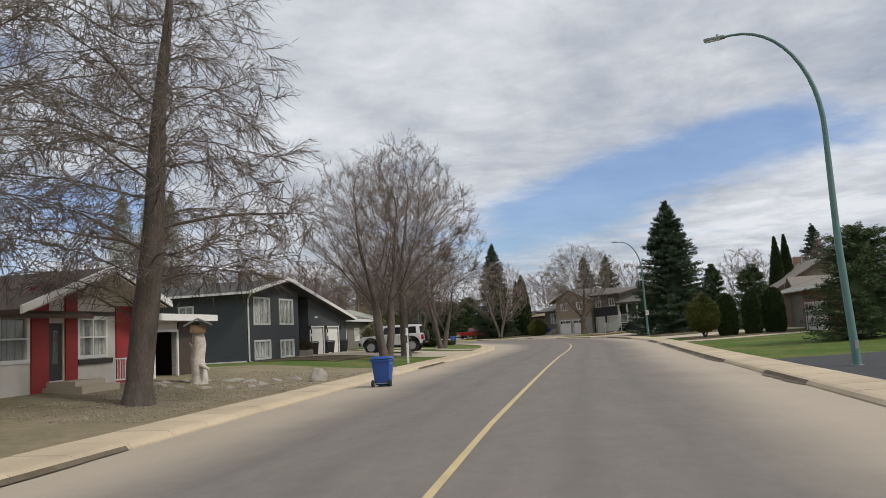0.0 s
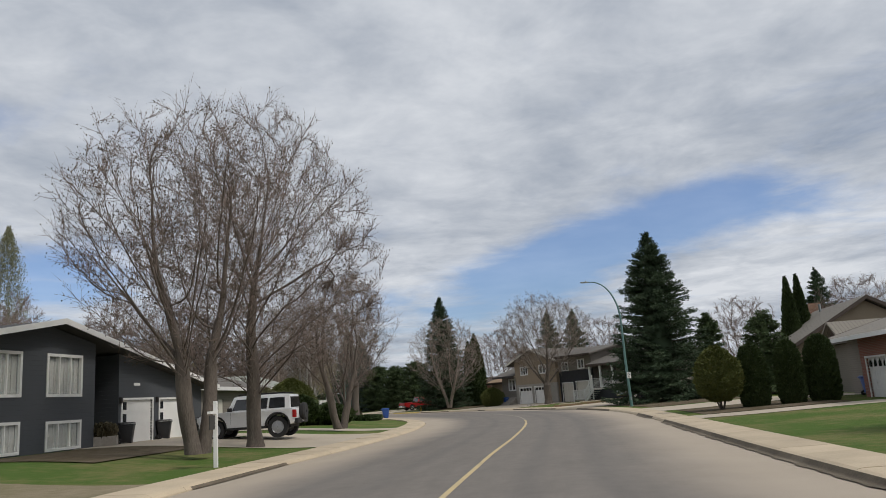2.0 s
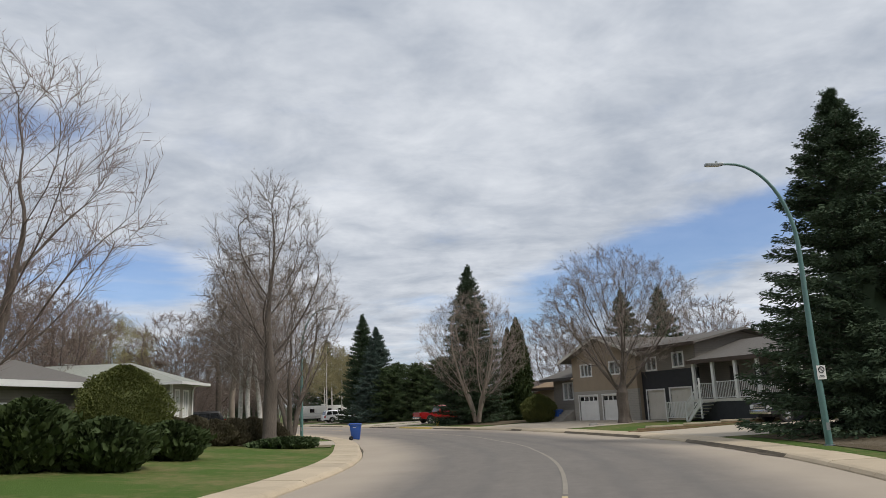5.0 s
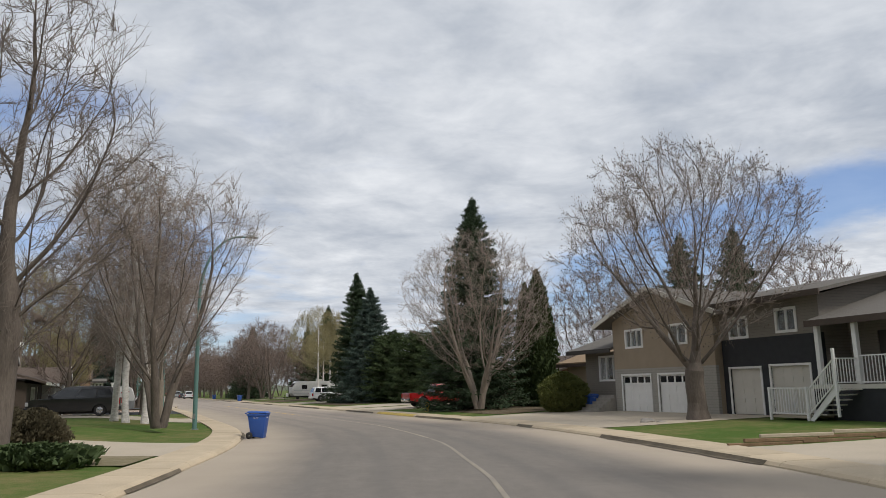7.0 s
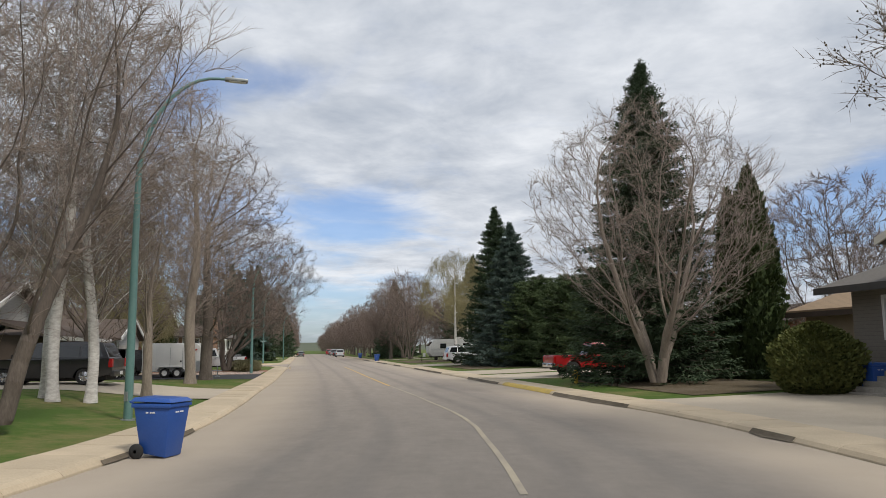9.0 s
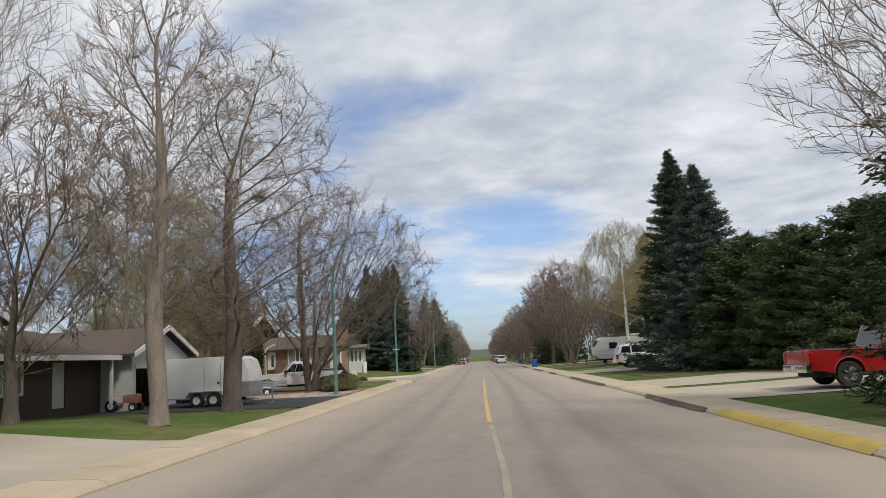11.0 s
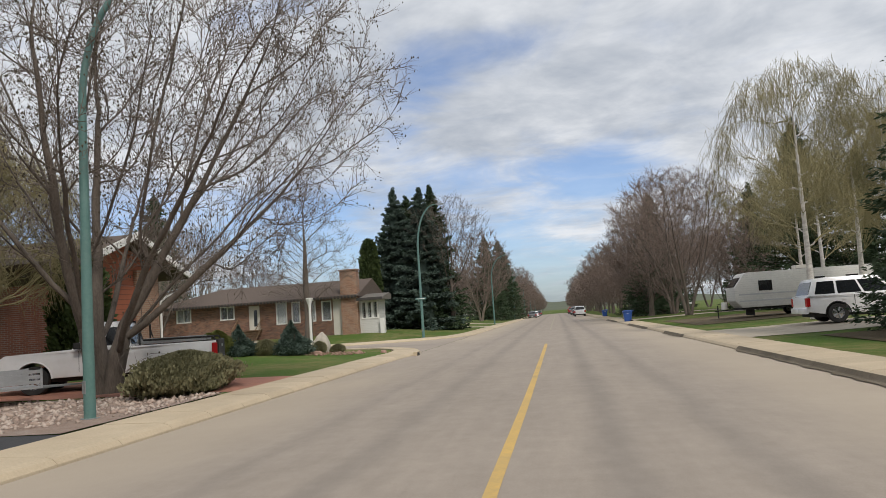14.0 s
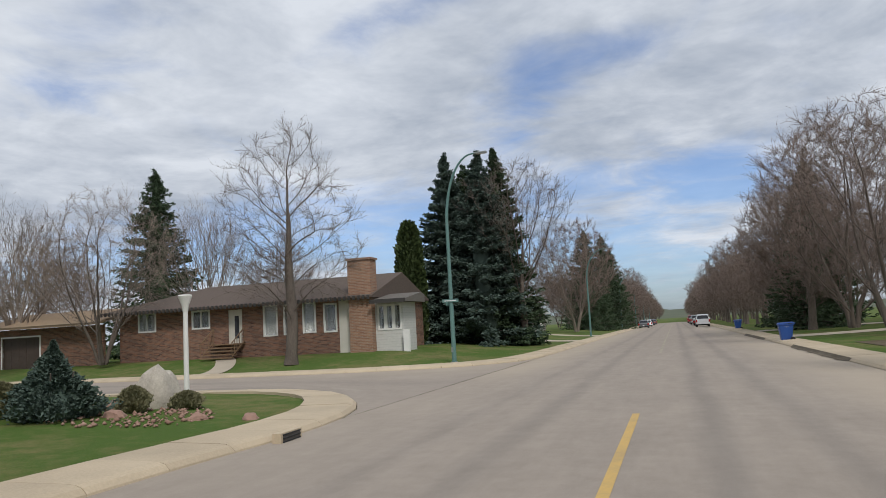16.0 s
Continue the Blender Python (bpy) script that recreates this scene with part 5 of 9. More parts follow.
# right of the street
plant("yard_tree", "wide many-stemmed budding tree before a house", "tree", on(19.2, 106.8), grown_tree_meshes(31, 12.8, 3.3, ROUND, 5.8, 0.17, 0.42, "bark_grey", "twig_pale", 1300, 1.1, 0.03, 1.2, True), STREET)
plant("yard_tree", "pale many-stemmed leafless tree before a spruce", "tree", on(8.5, 124.3), grown_tree_meshes(32, 12.7, 2.6, ROUND, 5.6, 0.10, 0.40, "bark_pale", "twig_pale", 1450, 1.1, 0.045, 1.2, stems=4), STREET)
plant("street_tree", "leafless boulevard tree with spreading limbs", "tree", on(-29.9, 195.9), grown_tree_meshes(33, 12.5, 2.2, FAN, 5.2, 0.10, 0.26, "bark_grey", "twig_red", 1000, 1.0, 0.03, 1.3, stems=3, thick=1.3), STREET)
plant("street_tree", "tall leafless boulevard tree", "tree", on(-35.0, 206.3), grown_tree_meshes(34, 14.8, 2.0, ROUND, 5.8, 0.10, 0.30, "bark_grey", "twig_red", 1100, 1.0, 0.03, 1.3, stems=3, thick=1.4), STREET)
plant("street_tree", "tall leafless boulevard tree with fine twigs", "tree", on(-39.8, 212.5), grown_tree_meshes(35, 14.2, 2.4, OVAL, 5.2, 0.40, 0.28, "bark_grey", "twig_red", 750, 0.9, 0.03, 1.2, thick=1.2), STREET)
for k, (bx, by, bh) in enumerate([(-16.2, 174.5, 14.0), (-12.6, 176.5, 13.0), (-21.0, 196.0, 13.0), (-14.6, 179.5, 12.0), (-18.5, 190.5, 12.5)]):
    plant("weeping_birch", "weeping birch with hanging yellow-green twigs", "tree", on(bx, by, 100 * k), bare_tree_meshes(36 + k, bh, "leader", 0.17, "bark_birch", "twig_green", 2.6, weep=1.0, width=0.95), "weeping birches")

# spruces, pines and cedars
SPR = "spruces"
plant("spruce_tree", "tall dense dark green spruce with drooping boughs", "tree", on(24.9, 82.8, 0), spruce_meshes(41, 14.6, 4.7, "spruce_needles", 2.2, fine=2.0), SPR)
plant("spruce_tree", "tall dark spruce behind a bare tree", "tree", on(8.2, 128.2, 0), spruce_meshes(42, 16.1, 4.0, "spruce_needles", 1.8, fine=2.0), SPR)
plant("spruce_tree", "tall dark green spruce beside a driveway", "tree", on(-8.3, 162.9, 0), spruce_meshes(43, 15.8, 3.7, "spruce_needles", 1.7, 0.15, fine=1.9), SPR)
plant("spruce_tree", "blue-green spruce with full low boughs", "tree", on(-5.6, 157.8, 30), spruce_meshes(44, 13.2, 3.9, "blue_spruce_needles", 1.7, 0.15, fine=1.9), SPR)
plant("spruce_tree", "tall blue-green spruce in a group by the lawn", "tree", on(-59.6, 193.7, 0), spruce_meshes(45, 14.7, 3.6, "blue_spruce_needles", 1.9), SPR)
plant("spruce_tree", "blue-green spruce in a group by the lawn", "tree", on(-56.2, 193.9, 50), spruce_meshes(46, 14.6, 3.5, "blue_spruce_needles", 1.9), SPR)
plant("spruce_tree", "dark spruce at the back of a group", "tree", on(-59.9, 196.2, 50), spruce_meshes(47, 14.4, 3.2, "spruce_needles", 1.4), SPR)
plant("spruce_tree", "dark spruce at the back of a group", "tree", on(-56.3, 195.9, 80), spruce_meshes(78, 15.2, 3.2, "spruce_needles", 1.4), SPR)
low = spruce_meshes(48, 14.0, 3.8, "spruce_needles", 0.8)
for x, y, s, lab in [(-84, 181, 1.2, "tall spruce rising behind a brick house"), (27.5, 128, 0.92, "spruce rising behind a house roof"), (24.5, 132, 0.95, "spruce standing behind a house"),
                     (51.5, 104.2, 0.96, "spruce rising behind a shingled roof"), (-22.0, 203.0, 1.15, "narrow spruce behind bare trees"), (-80, 215, 1.0, "spruce in a back yard"),
                     (-41.0, 217.5, 1.0, "spruce in a row of bare trees"), (-47.3, 230.8, 0.9, "spruce in a row of bare trees"), (-51, 246, 1.0, "spruce in a row of bare trees"),
                     (-86.5, 250.5, 1.12, "spruce in a row of bare trees"), (-91.0, 262.0, 1.15, "spruce in a row of bare trees"), (-100.5, 279.0, 1.1, "spruce in a row of bare trees"), (-60.5, 268.0, 1.0, "spruce in a row of bare trees"), (-88, 224, 0.9, "spruce in a back yard"), (-72, 210, 0.8, "spruce in a back yard"), (-31, 222, 1.0, "spruce behind the boulevard trees"), (-17, 200, 0.9, "dark spruce in a back yard")]:
    e = plant("spruce_tree", lab, "tree", on(x, y, x * 7) @ Matrix.Diagonal((s, s, s, 1)), low, SPR)
pine = spruce_meshes(49, 7.6, 3.4, "pine_needles", 1.5, 0.6, 0.45, fine=1.9)
for x, y, s in [(-2.6, 155.5, 1.0), (0.8, 151.5, 0.95), (4.2, 148.0, 1.0)]:
    plant("pine_tree", "low wide bushy pine with dark needles", "tree", on(x, y, x * 31) @ Matrix.Diagonal((s, s, s, 1)), pine, "bushy pines")
plant("pine_tree", "small pine behind clipped shrubs", "tree", on(30.3, 85.3, 0), spruce_meshes(50, 7.3, 1.5, "pine_needles", 0.9, 0.4, 0.6), "bushy pines")
plant("pine_tree", "dark bushy pine behind clipped shrubs", "tree", on(31.2, 76.6, 0), spruce_meshes(51, 6.3, 2.0, "pine_needles", 1.0, 0.3, 0.5), "bushy pines")
plant("pine_tree", "bushy round pine by the driveway", "tree", on(20.4, 36.6, 0), spruce_meshes(52, 5.4, 2.5, "pine_needles", 1.3, 0.3, 0.4, fine=1.9), "bushy pines")
for x, y, h, r in [(36.0, 81.4, 9.5, 0.85), (37.6, 82.6, 9.8, 0.85)]:
    plant("columnar_cedar", "tall narrow dark cedar by a house", "tree", on(x, y), shrub_meshes(53, CONE, r * 1.25, h, "cedar_leaves", 5000, 0.28, 1.2), "columnar cedars")
plant("columnar_cedar", "tall narrow green cedar beside the spruces", "tree", on(-59.9, 189.9), shrub_meshes(54, COLUMN, 1.1, 9.2, "cedar_leaves", 6000, 0.26, 1.2), "columnar cedars")
for x, y, h, r in [(12.95, 129.3, 10.2, 1.2), (12.0, 129.3, 9.2, 0.8)]:
    plant("columnar_cedar", "tall narrow dark cedar behind a bare tree", "tree", on(x, y), shrub_meshes(55, [(0, 0.8), (0.3, 1.0), (0.6, 0.86), (0.85, 0.5), (1, 0.06)], r * 1.1, h, "cedar_leaves", 5000, 0.28, 1.2), "columnar cedars")
CLIP = "clipped cedars"
plant("clipped_cedar", "egg-shaped clipped cedar on short stems", "shrub", on(19.8, 58.5), shrub_meshes(56, [(0, 0.35), (0.15, 0.85), (0.4, 1), (0.7, 0.85), (0.9, 0.5), (1, 0.12)], 1.25, 3.3, "cedar_light", 9000, 0.13, 0.5, 0.08, 0.45), CLIP)
for x, y, h, r, s in [(21.6, 58.4, 3.2, 0.76, 57), (23.25, 57.7, 3.2, 0.70, 58), (24.9, 57.6, 3.35, 0.82, 59)]:
    plant("clipped_cedar", "columnar clipped green cedar in a mulch bed", "shrub", on(x, y), shrub_meshes(s, COLUMN, r, h, "cedar_leaves", 8000, 0.12, 0.8, 0.05), CLIP)
plant("cedar_bush", "large rough green cedar bush on a lawn", "shrub", on(-6.6, 83.9), shrub_meshes(60, DOME, 1.9, 3.6, "cedar_light", 36000, 0.085, 0.7, 0.18), "cedar bushes")
plant("cedar_bush", "small rounded yellow-green cedar bush", "shrub", on(-9.6, 86.2), shrub_meshes(61, DOME, 1.0, 1.8, "cedar_light", 4000, 0.15, 0.6, 0.1), "cedar bushes")
plant("cedar_bush", "broad rounded green cedar bush beside a house", "shrub", on(14.0, 119.0), shrub_meshes(62, DOME, 1.55, 2.4, "cedar_light", 14000, 0.12, 0.7, 0.12), "cedar bushes")
plant("shrub", "low grey-green twiggy shrub by the rock bed", "shrub", on(-25.2, 145.2, 118), shrub_meshes(63, DOME, 1.9, 1.05, "grey_shrub", 34000, 0.085, 1.7, 0.24, 0, 0.5, False), "low shrubs")
plant("shrub", "low grey-green twiggy shrub beside a driveway", "shrub", on(-27.0, 146.6, 118), shrub_meshes(64, DOME, 1.3, 0.95, "grey_shrub", 22000, 0.085, 1.7, 0.24, 0, 0.7, False), "low shrubs")
for k in range(7):
    f = k / 6
    hx, hy = -6.3 + 4.0 * f, 85.9 + 5.9 * f
    plant("hedge_shrub", "leafless brown hedge shrub in a row", "hedge", on(hx, hy, k * 50), shrub_meshes(65 + k, DOME, 1.0, 1.25 + 0.08 * (k % 3), "brown_shrub", 15000, 0.10, 1.5, 0.24, 0, 0.8, False), "brown hedge")
plant("shrub", "low spreading juniper under a tree", "shrub", on(-0.9, 89.3, 30), shrub_meshes(72, FLAT, 1.6, 0.5, "pine_needles", 3500, 0.2, 0.6, 0.2, 0, 0.7), "low shrubs")
for x, y, h, r in [(-2.3, 74.0, 1.5, 1.3), (-4.2, 73.0, 2.0, 1.4), (-6.5, 71.5, 2.6, 1.6), (-2.2, 78.5, 1.3, 1.2)]:
    plant("shrub", "overgrown green and brown shrub by the bend", "shrub", on(x, y, x * 40), shrub_meshes(73, DOME, r, h, "grey_shrub" if h > 2 else "cedar_leaves", 3500, 0.24, 0.9, 0.2), "low shrubs")
small = shrub_meshes(74, [(0, 0.7), (0.1, 1.0), (0.3, 0.82), (0.5, 0.5), (0.7, 0.28), (0.88, 0.10), (1, 0.02)], 0.86, 1.62, "blue_spruce_needles", 16000, 0.075, 0.3, 0.42)
for x, y, s in [(-35.6, 157.85, 1.0), (-37.4, 156.2, 0.9)]:
    plant("small_spruce", "waist-high blue spruce in a rock garden", "shrub", on(x, y, x * 9) @ Matrix.Diagonal((s, s, s, 1)), small, "small spruces")
for x, y, h, r in [(-35.5, 159.5, 0.6, 0.32), (-36.6, 157.1, 0.75, 0.5), (-35.5, 160.75, 0.42, 0.34), (-37.0, 154.3, 1.15, 0.55), (-37.5, 155.1, 1.25, 0.6)]:
    plant("shrub", "small round green shrub among stones", "shrub", on(x, y, x * 17), shrub_meshes(75, DOME, r, h, "grey_shrub" if h < 0.95 else "cedar_light", 9000, 0.06, 1.2, 0.25, 0, 1.0, False), "low shrubs")
poplar = shrub_meshes(76, [(0, 0.25), (0.15, 0.6), (0.45, 1.0), (0.7, 0.85), (0.9, 0.5), (1, 0.08)], 1.35, 18.6, "poplar_leaves", 15000, 0.13, 3.0, 0.55, 0.5, 1.0, False)
for x, y in [(-36.5, 84.5), (-33.8, 85.4), (-31.6, 86.0)]:
    plant("poplar_tree", "tall narrow poplar with first yellow-green leaves", "tree", on(x, y, x * 20), poplar, "poplars behind the house")

# rows of trees down the street and behind the houses
far_kinds = [grown_tree_meshes(80 + k, 13.0, lo, pf, rc, st, 0.24, "bark_grey", "twig_red", 620, 1.1, 0.03, 1.3, stems=sn, thick=1.9) for k, (pf, lo, rc, st, sn) in enumerate(
    [(ROUND, 1.8, 5.2, 0.14, 3), (OVAL, 2.2, 4.4, 0.45, 1), (FAN, 2.0, 5.2, 0.12, 2), (ROUND, 2.0, 4.9, 0.25, 1)])]
for x, y, hh in [(-35.0, 139.5, 14.0), (-37.5, 145.0, 9.5), (-33.5, 136.0, 15.0), (-32.4, 141.0, 7.0), (-33.8, 143.6, 8.0), (-39.5, 138.0, 12.0), (-36.5, 142.5, 11.0)]:
    plant("yard_tree", "drooping yellow-green tree behind a driveway", "tree", on(x, y, x * 13), bare_tree_meshes(int(hh * 10), hh, "spread", 0.2, "bark_pale", "twig_green", 1.25, weep=0.9, width=1.2), "back yard trees")
plant("columnar_cedar", "bushy dark green cedar beside a brick house", "tree", on(-36.4, 148.2), shrub_meshes(95, COLUMN, 1.1, 4.6, "cedar_leaves", 4000, 0.2, 1.0), "columnar cedars")
for x, y, hh, tw in [(-80.5, 184.0, 13.5, "twig_pale"), (-71.0, 162.0, 11.0, "twig_pale"), (-64.0, 155.5, 10.0, "twig_green"), (-77.0, 168.0, 12.0, "twig")]:
    plant("yard_tree", "pale wide leafless tree behind a bungalow", "tree", on(x, y, x * 9), bare_tree_meshes(int(hh * 7), hh, "vase", 0.24, "bark_pale", tw, 1.2, width=1.15), "back yard trees")
rng0 = random.Random(5)


def along(line, ya, yb, step, d, sign, label, jitter=1.0):
    pts, nn = stretch_of(line, ya, yb, step)
    for p, q in zip(pts, nn):
        dd = d + rng0.uniform(-jitter, jitter)
        x, y = p + sign * q * dd
        s = rng0.uniform(0.78, 1.08)
        plant("street_tree", label, "tree", on(x, y, rng0.uniform(0, 360)) @ Matrix.Diagonal((s, s, s, 1)), rng0.choice(far_kinds), "far row of trees")


along(KERB_C, 214, 400, 9.0, 5.0, -1, "leafless boulevard tree in a long row")
along(KERB_B, 296, 400, 9.0, 4.6, 1, "leafless boulevard tree in a long row")
along(KERB_C, 404, 690, 13.0, 6.0, -1, "leafless boulevard tree in a long row", 2)
along(KERB_B, 404, 690, 13.0, 6.0, 1, "leafless boulevard tree in a long row", 2)
along(KERB_B, 246, 380, 11.0, 14.0, 1, "leafless tree behind the boulevard row", 3)
along(KERB_C, 205, 380, 11.0, 14.0, -1, "leafless tree behind the boulevard row", 3)
for x, y in [(-22, 105), (-27, 112), (-32, 104), (-20, 122), (-32, 124), (-38, 130), (-18, 98), (-26, 96), (-40, 118), (-60, 158), (-84, 172), (-92, 176), (-78, 190), (-24, 70), (-30, 62), (-27, 78), (-20, 80), (-17, 88), (44, 85), (40, 100), (32, 128), (18, 138), (22, 146), (12, 158)]:
    s = rng0.uniform(0.65, 0.95)
    plant("yard_tree", "leafless tree in a back yard", "tree", on(x, y, rng0.uniform(0, 360)) @ Matrix.Diagonal((s, s, s, 1)), rng0.choice(far_kinds), "back yard trees")


# ---- houses ----
class House:
    """A house in its own axes: x along the front, y into the lot, z as heights over the road."""

    def __init__(self, name, label, x, y, ux, uy, base):
        self.base = base
        self.root = thing(name, label, "house", pose(x, y, base, 0, 0, math.degrees(math.atan2(uy, ux))))
        self.down = Matrix.Translation((0, 0, -base))

    def add(self, name, shape, mat, label="", parent=None):
        if parent is None:
            return part(name, shape, mat, self.root, label, at=self.down)
        return part(name, shape, mat, parent, label)

    def wall(self, x0, x1, z0, z1, mat, holes=(), y=0.0, thick=0.2, label="", side=False):
        """An upright wall with openings through it, along x (or along y where side is set)."""
        return self.add("wall", self.pierced(x0, x1, z0, z1, holes, y, thick, side), mat, label)

    def pierced(self, x0, x1, z0, z1, holes, y, thick, side=False):
        """A plate with openings through it."""
        s = Shape()
        xs = sorted({x0, x1, *[v for q in holes for v in q[:2]]})
        zs = sorted({z0, z1, *[v for q in holes for v in q[2:4]]})
        nx, nz = len(xs) - 1, len(zs) - 1
        made = {}

        def corner(i, j, k):
            if (i, j, k) not in made:
                d = y + thick * k
                made[i, j, k] = s.bm.verts.new((d, xs[i], zs[j]) if side else (xs[i], d, zs[j]))
            return made[i, j, k]

        def solid(i, j):
            if not (0 <= i < nx and 0 <= j < nz):
                return False
            a, c = (xs[i] + xs[i + 1]) / 2, (zs[j] + zs[j + 1]) / 2
            return not any(q[0] < a < q[1] and q[2] < c < q[3] for q in holes)
        for i in range(nx):
            for j in range(nz):
                if solid(i, j):
                    for k in (0, 1):
                        s.bm.faces.new([corner(i, j, k), corner(i + 1, j, k), corner(i + 1, j + 1, k), corner(i, j + 1, k)])
                    for di, dj, p, q in ((-1, 0, (i, j), (i, j + 1)), (1, 0, (i + 1, j), (i + 1, j + 1)), (0, -1, (i, j), (i + 1, j)), (0, 1, (i, j + 1), (i + 1, j + 1))):
                        if not solid(i + di, j + dj):
                            s.bm.faces.new([corner(*p, 0), corner(*q, 0), corner(*q, 1), corner(*p, 1)])
        return s

    def window(self, x0, x1, z0, z1, cols=2, rows=1, y=0.0, frame="white_paint", w=0.07, curtain=True, side=False, depth=0.1):
        def box(s, a, b, c, d, e, f):
            return s.box(c, d, a, b, e, f) if side else s.box(a, b, c, d, e, f)
        o = 0.05
        gaps = []
        for i in range(cols):
            for j in range(rows):
                a, b = x0 + (x1 - x0) * i / cols + (w if i == 0 else 0.025), x0 + (x1 - x0) * (i + 1) / cols - (w if i == cols - 1 else 0.025)
                e, f = z0 + (z1 - z0) * j / rows + (w if j == 0 else 0.025), z0 + (z1 - z0) * (j + 1) / rows - (w if j == rows - 1 else 0.025)
                gaps.append((a, b, e, f))
        win = self.add("window", self.pierced(x0 - o, x1 + o, z0 - o, z1 + o, gaps, y - 0.035, depth + 0.035, side), frame)
        for i in range(cols):
            a, b = x0 + (x1 - x0) * i / cols, x0 + (x1 - x0) * (i + 1) / cols
            g = box(Shape(), a + 0.03, b - 0.03, y + 0.045, y + 0.055, z0 + 0.03, z1 - 0.03)
            ob = self.add("pane", g, "window_glass", parent=win)
            ob.visible_shadow = False
        # plate behind the panes, its near-black colour painting the room's dimness
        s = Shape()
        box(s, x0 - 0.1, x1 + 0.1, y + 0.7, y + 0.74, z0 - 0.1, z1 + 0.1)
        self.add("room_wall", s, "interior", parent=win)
        if curtain:
            s = Shape()
            k = 14
            for i in range(k):
                if curtain == "half" and k * 0.3 < i < k * 0.62:
                    continue
                a = x0 + (x1 - x0) * i / k
                box(s, a, a + (x1 - x0) / k, y + 0.16 + 0.03 * (i % 2), y + 0.18 + 0.03 * (i % 2), z0, z1)
            self.add("curtain", s, "curtain", parent=win, label="pale drawn curtain")
        return win

    def garage_door(self, x0, x1, z0, z1, mat="white_paint", rows=4, lights=0, y=0.08, column=False, trim="white_paint", arch=False):
        door = self.add("garage_door", self.pierced(x0 - 0.1, x1 + 0.1, z0 - 0.02, z1 + 0.1, [(x0, x1, z0 - 0.02, z1)], y - 0.12, 0.22), trim)
        n = max(2, round((x1 - x0) / 0.62))
        self.add("door_back", Shape().box(x0, x1, y + 0.02, y + 0.06, z0, z1), mat, parent=door)
        for r in range(rows):
            a, b = z0 + (z1 - z0) * r / rows, z0 + (z1 - z0) * (r + 1) / rows
            p = Shape().box(x0, x1, y, y + 0.018, a + 0.008, b - 0.008)
            if not column and not (lights and r == rows - 1):
                # stiles and rails round recessed fields
                fields = [(x0 + (x1 - x0) * (k + 0.1) / n, x0 + (x1 - x0) * (k + 0.9) / n, a + 0.09, b - 0.09) for k in range(n)]
                p = self.pierced(x0, x1, a + 0.008, b - 0.008, fields, y, 0.02)
            pan = self.add("panel", p, mat, parent=door)
            if lights and r == rows - 1:
                for k in range(lights):
                    c, d = x0 + (x1 - x0) * (k + 0.12) / lights, x0 + (x1 - x0) * (k + 0.88) / lights
                    self.add("door_pane", Shape().box(c, d, y - 0.012, y - 0.002, a + 0.1, b - 0.08), "car_glass", parent=door)
            if column and r > 0:
                self.add("door_pane", Shape().box(x0 + 0.12, x0 + 0.5, y - 0.012, y - 0.002, a + 0.1, b - 0.1), "car_glass", parent=door)
        return door

    def slab(self, p, q, a, b, mat, thick=0.16, axis="y", name="roof", label=""):
        """A roof slope from p to q (horizontal, height), drawn out from a to b along the other axis."""
        d = Vector((q[0] - p[0], q[1] - p[1])).normalized()
        n = Vector((-d.y, d.x))
        n = n if n.y > 0 else -n
        prof = [p, q, (q[0] + n.x * thick, q[1] + n.y * thick), (p[0] + n.x * thick, p[1] + n.y * thick)]
        return self.add(name, Shape().prism(prof, a, b, axis), mat, label)

    def edge(self, p, q, a, b, mat="white_paint", h=0.24, axis="y", name="fascia"):
        """A fascia board along a sloping roof edge."""
        prof = [(p[0], p[1] - h * 0.35), (q[0], q[1] - h * 0.35), (q[0], q[1] + h * 0.65), (p[0], p[1] + h * 0.65)]
        return self.add(name, Shape().prism(prof, a, b, axis), mat)

    def shell(self, x0, x1, y1, z0, z1, mat):
        """The two side walls and the back wall behind a front at y 0."""
        self.add("wall", Shape().box(x0, x0 + 0.2, 0.2, y1, z0, z1), mat)
        self.add("wall", Shape().box(x1 - 0.2, x1, 0.2, y1, z0, z1), mat)
        self.add("wall", Shape().box(x0, x1, y1, y1 + 0.2, z0, z1), mat)

    def pipe(self, x, y, z0, z1, mat="white_paint", kick=0.5):
        self.add("downspout", Shape().tube([(x + kick, y - 0.55, z1 + 0.25), (x + kick * 0.3, y - 0.2, z1 + 0.02), (x, y - 0.08, z1 - 0.25), (x, y - 0.08, z0 + 0.15), (x + 0.1, y - 0.2, z0 + 0.05)], 0.055, 6), mat)

    def rail(self, pts, mat="white_paint", h=0.95, step=0.14, parent=None):
        """A railing with balusters along a line of deck points."""
        s = Shape()
        bars = []
        for a, b in zip(pts, pts[1:]):
            a, b = Vector(a), Vector(b)
            for lift in (0.08, h):
                s.tube([a + Vector((0, 0, lift)), b + Vector((0, 0, lift))], 0.035, 4)
            n = max(2, int((b - a).length / step))
            bars += [a.lerp(b, k / n) for k in range(n + 1)]
        whole = self.add("railing", s, mat)
        bar = Shape().box(-0.014, 0.014, -0.014, 0.014, 0.05, h).data("baluster", mat)
        for p in bars:
            part("baluster", bar, "", whole, at=Matrix.Translation(p))
        return whole


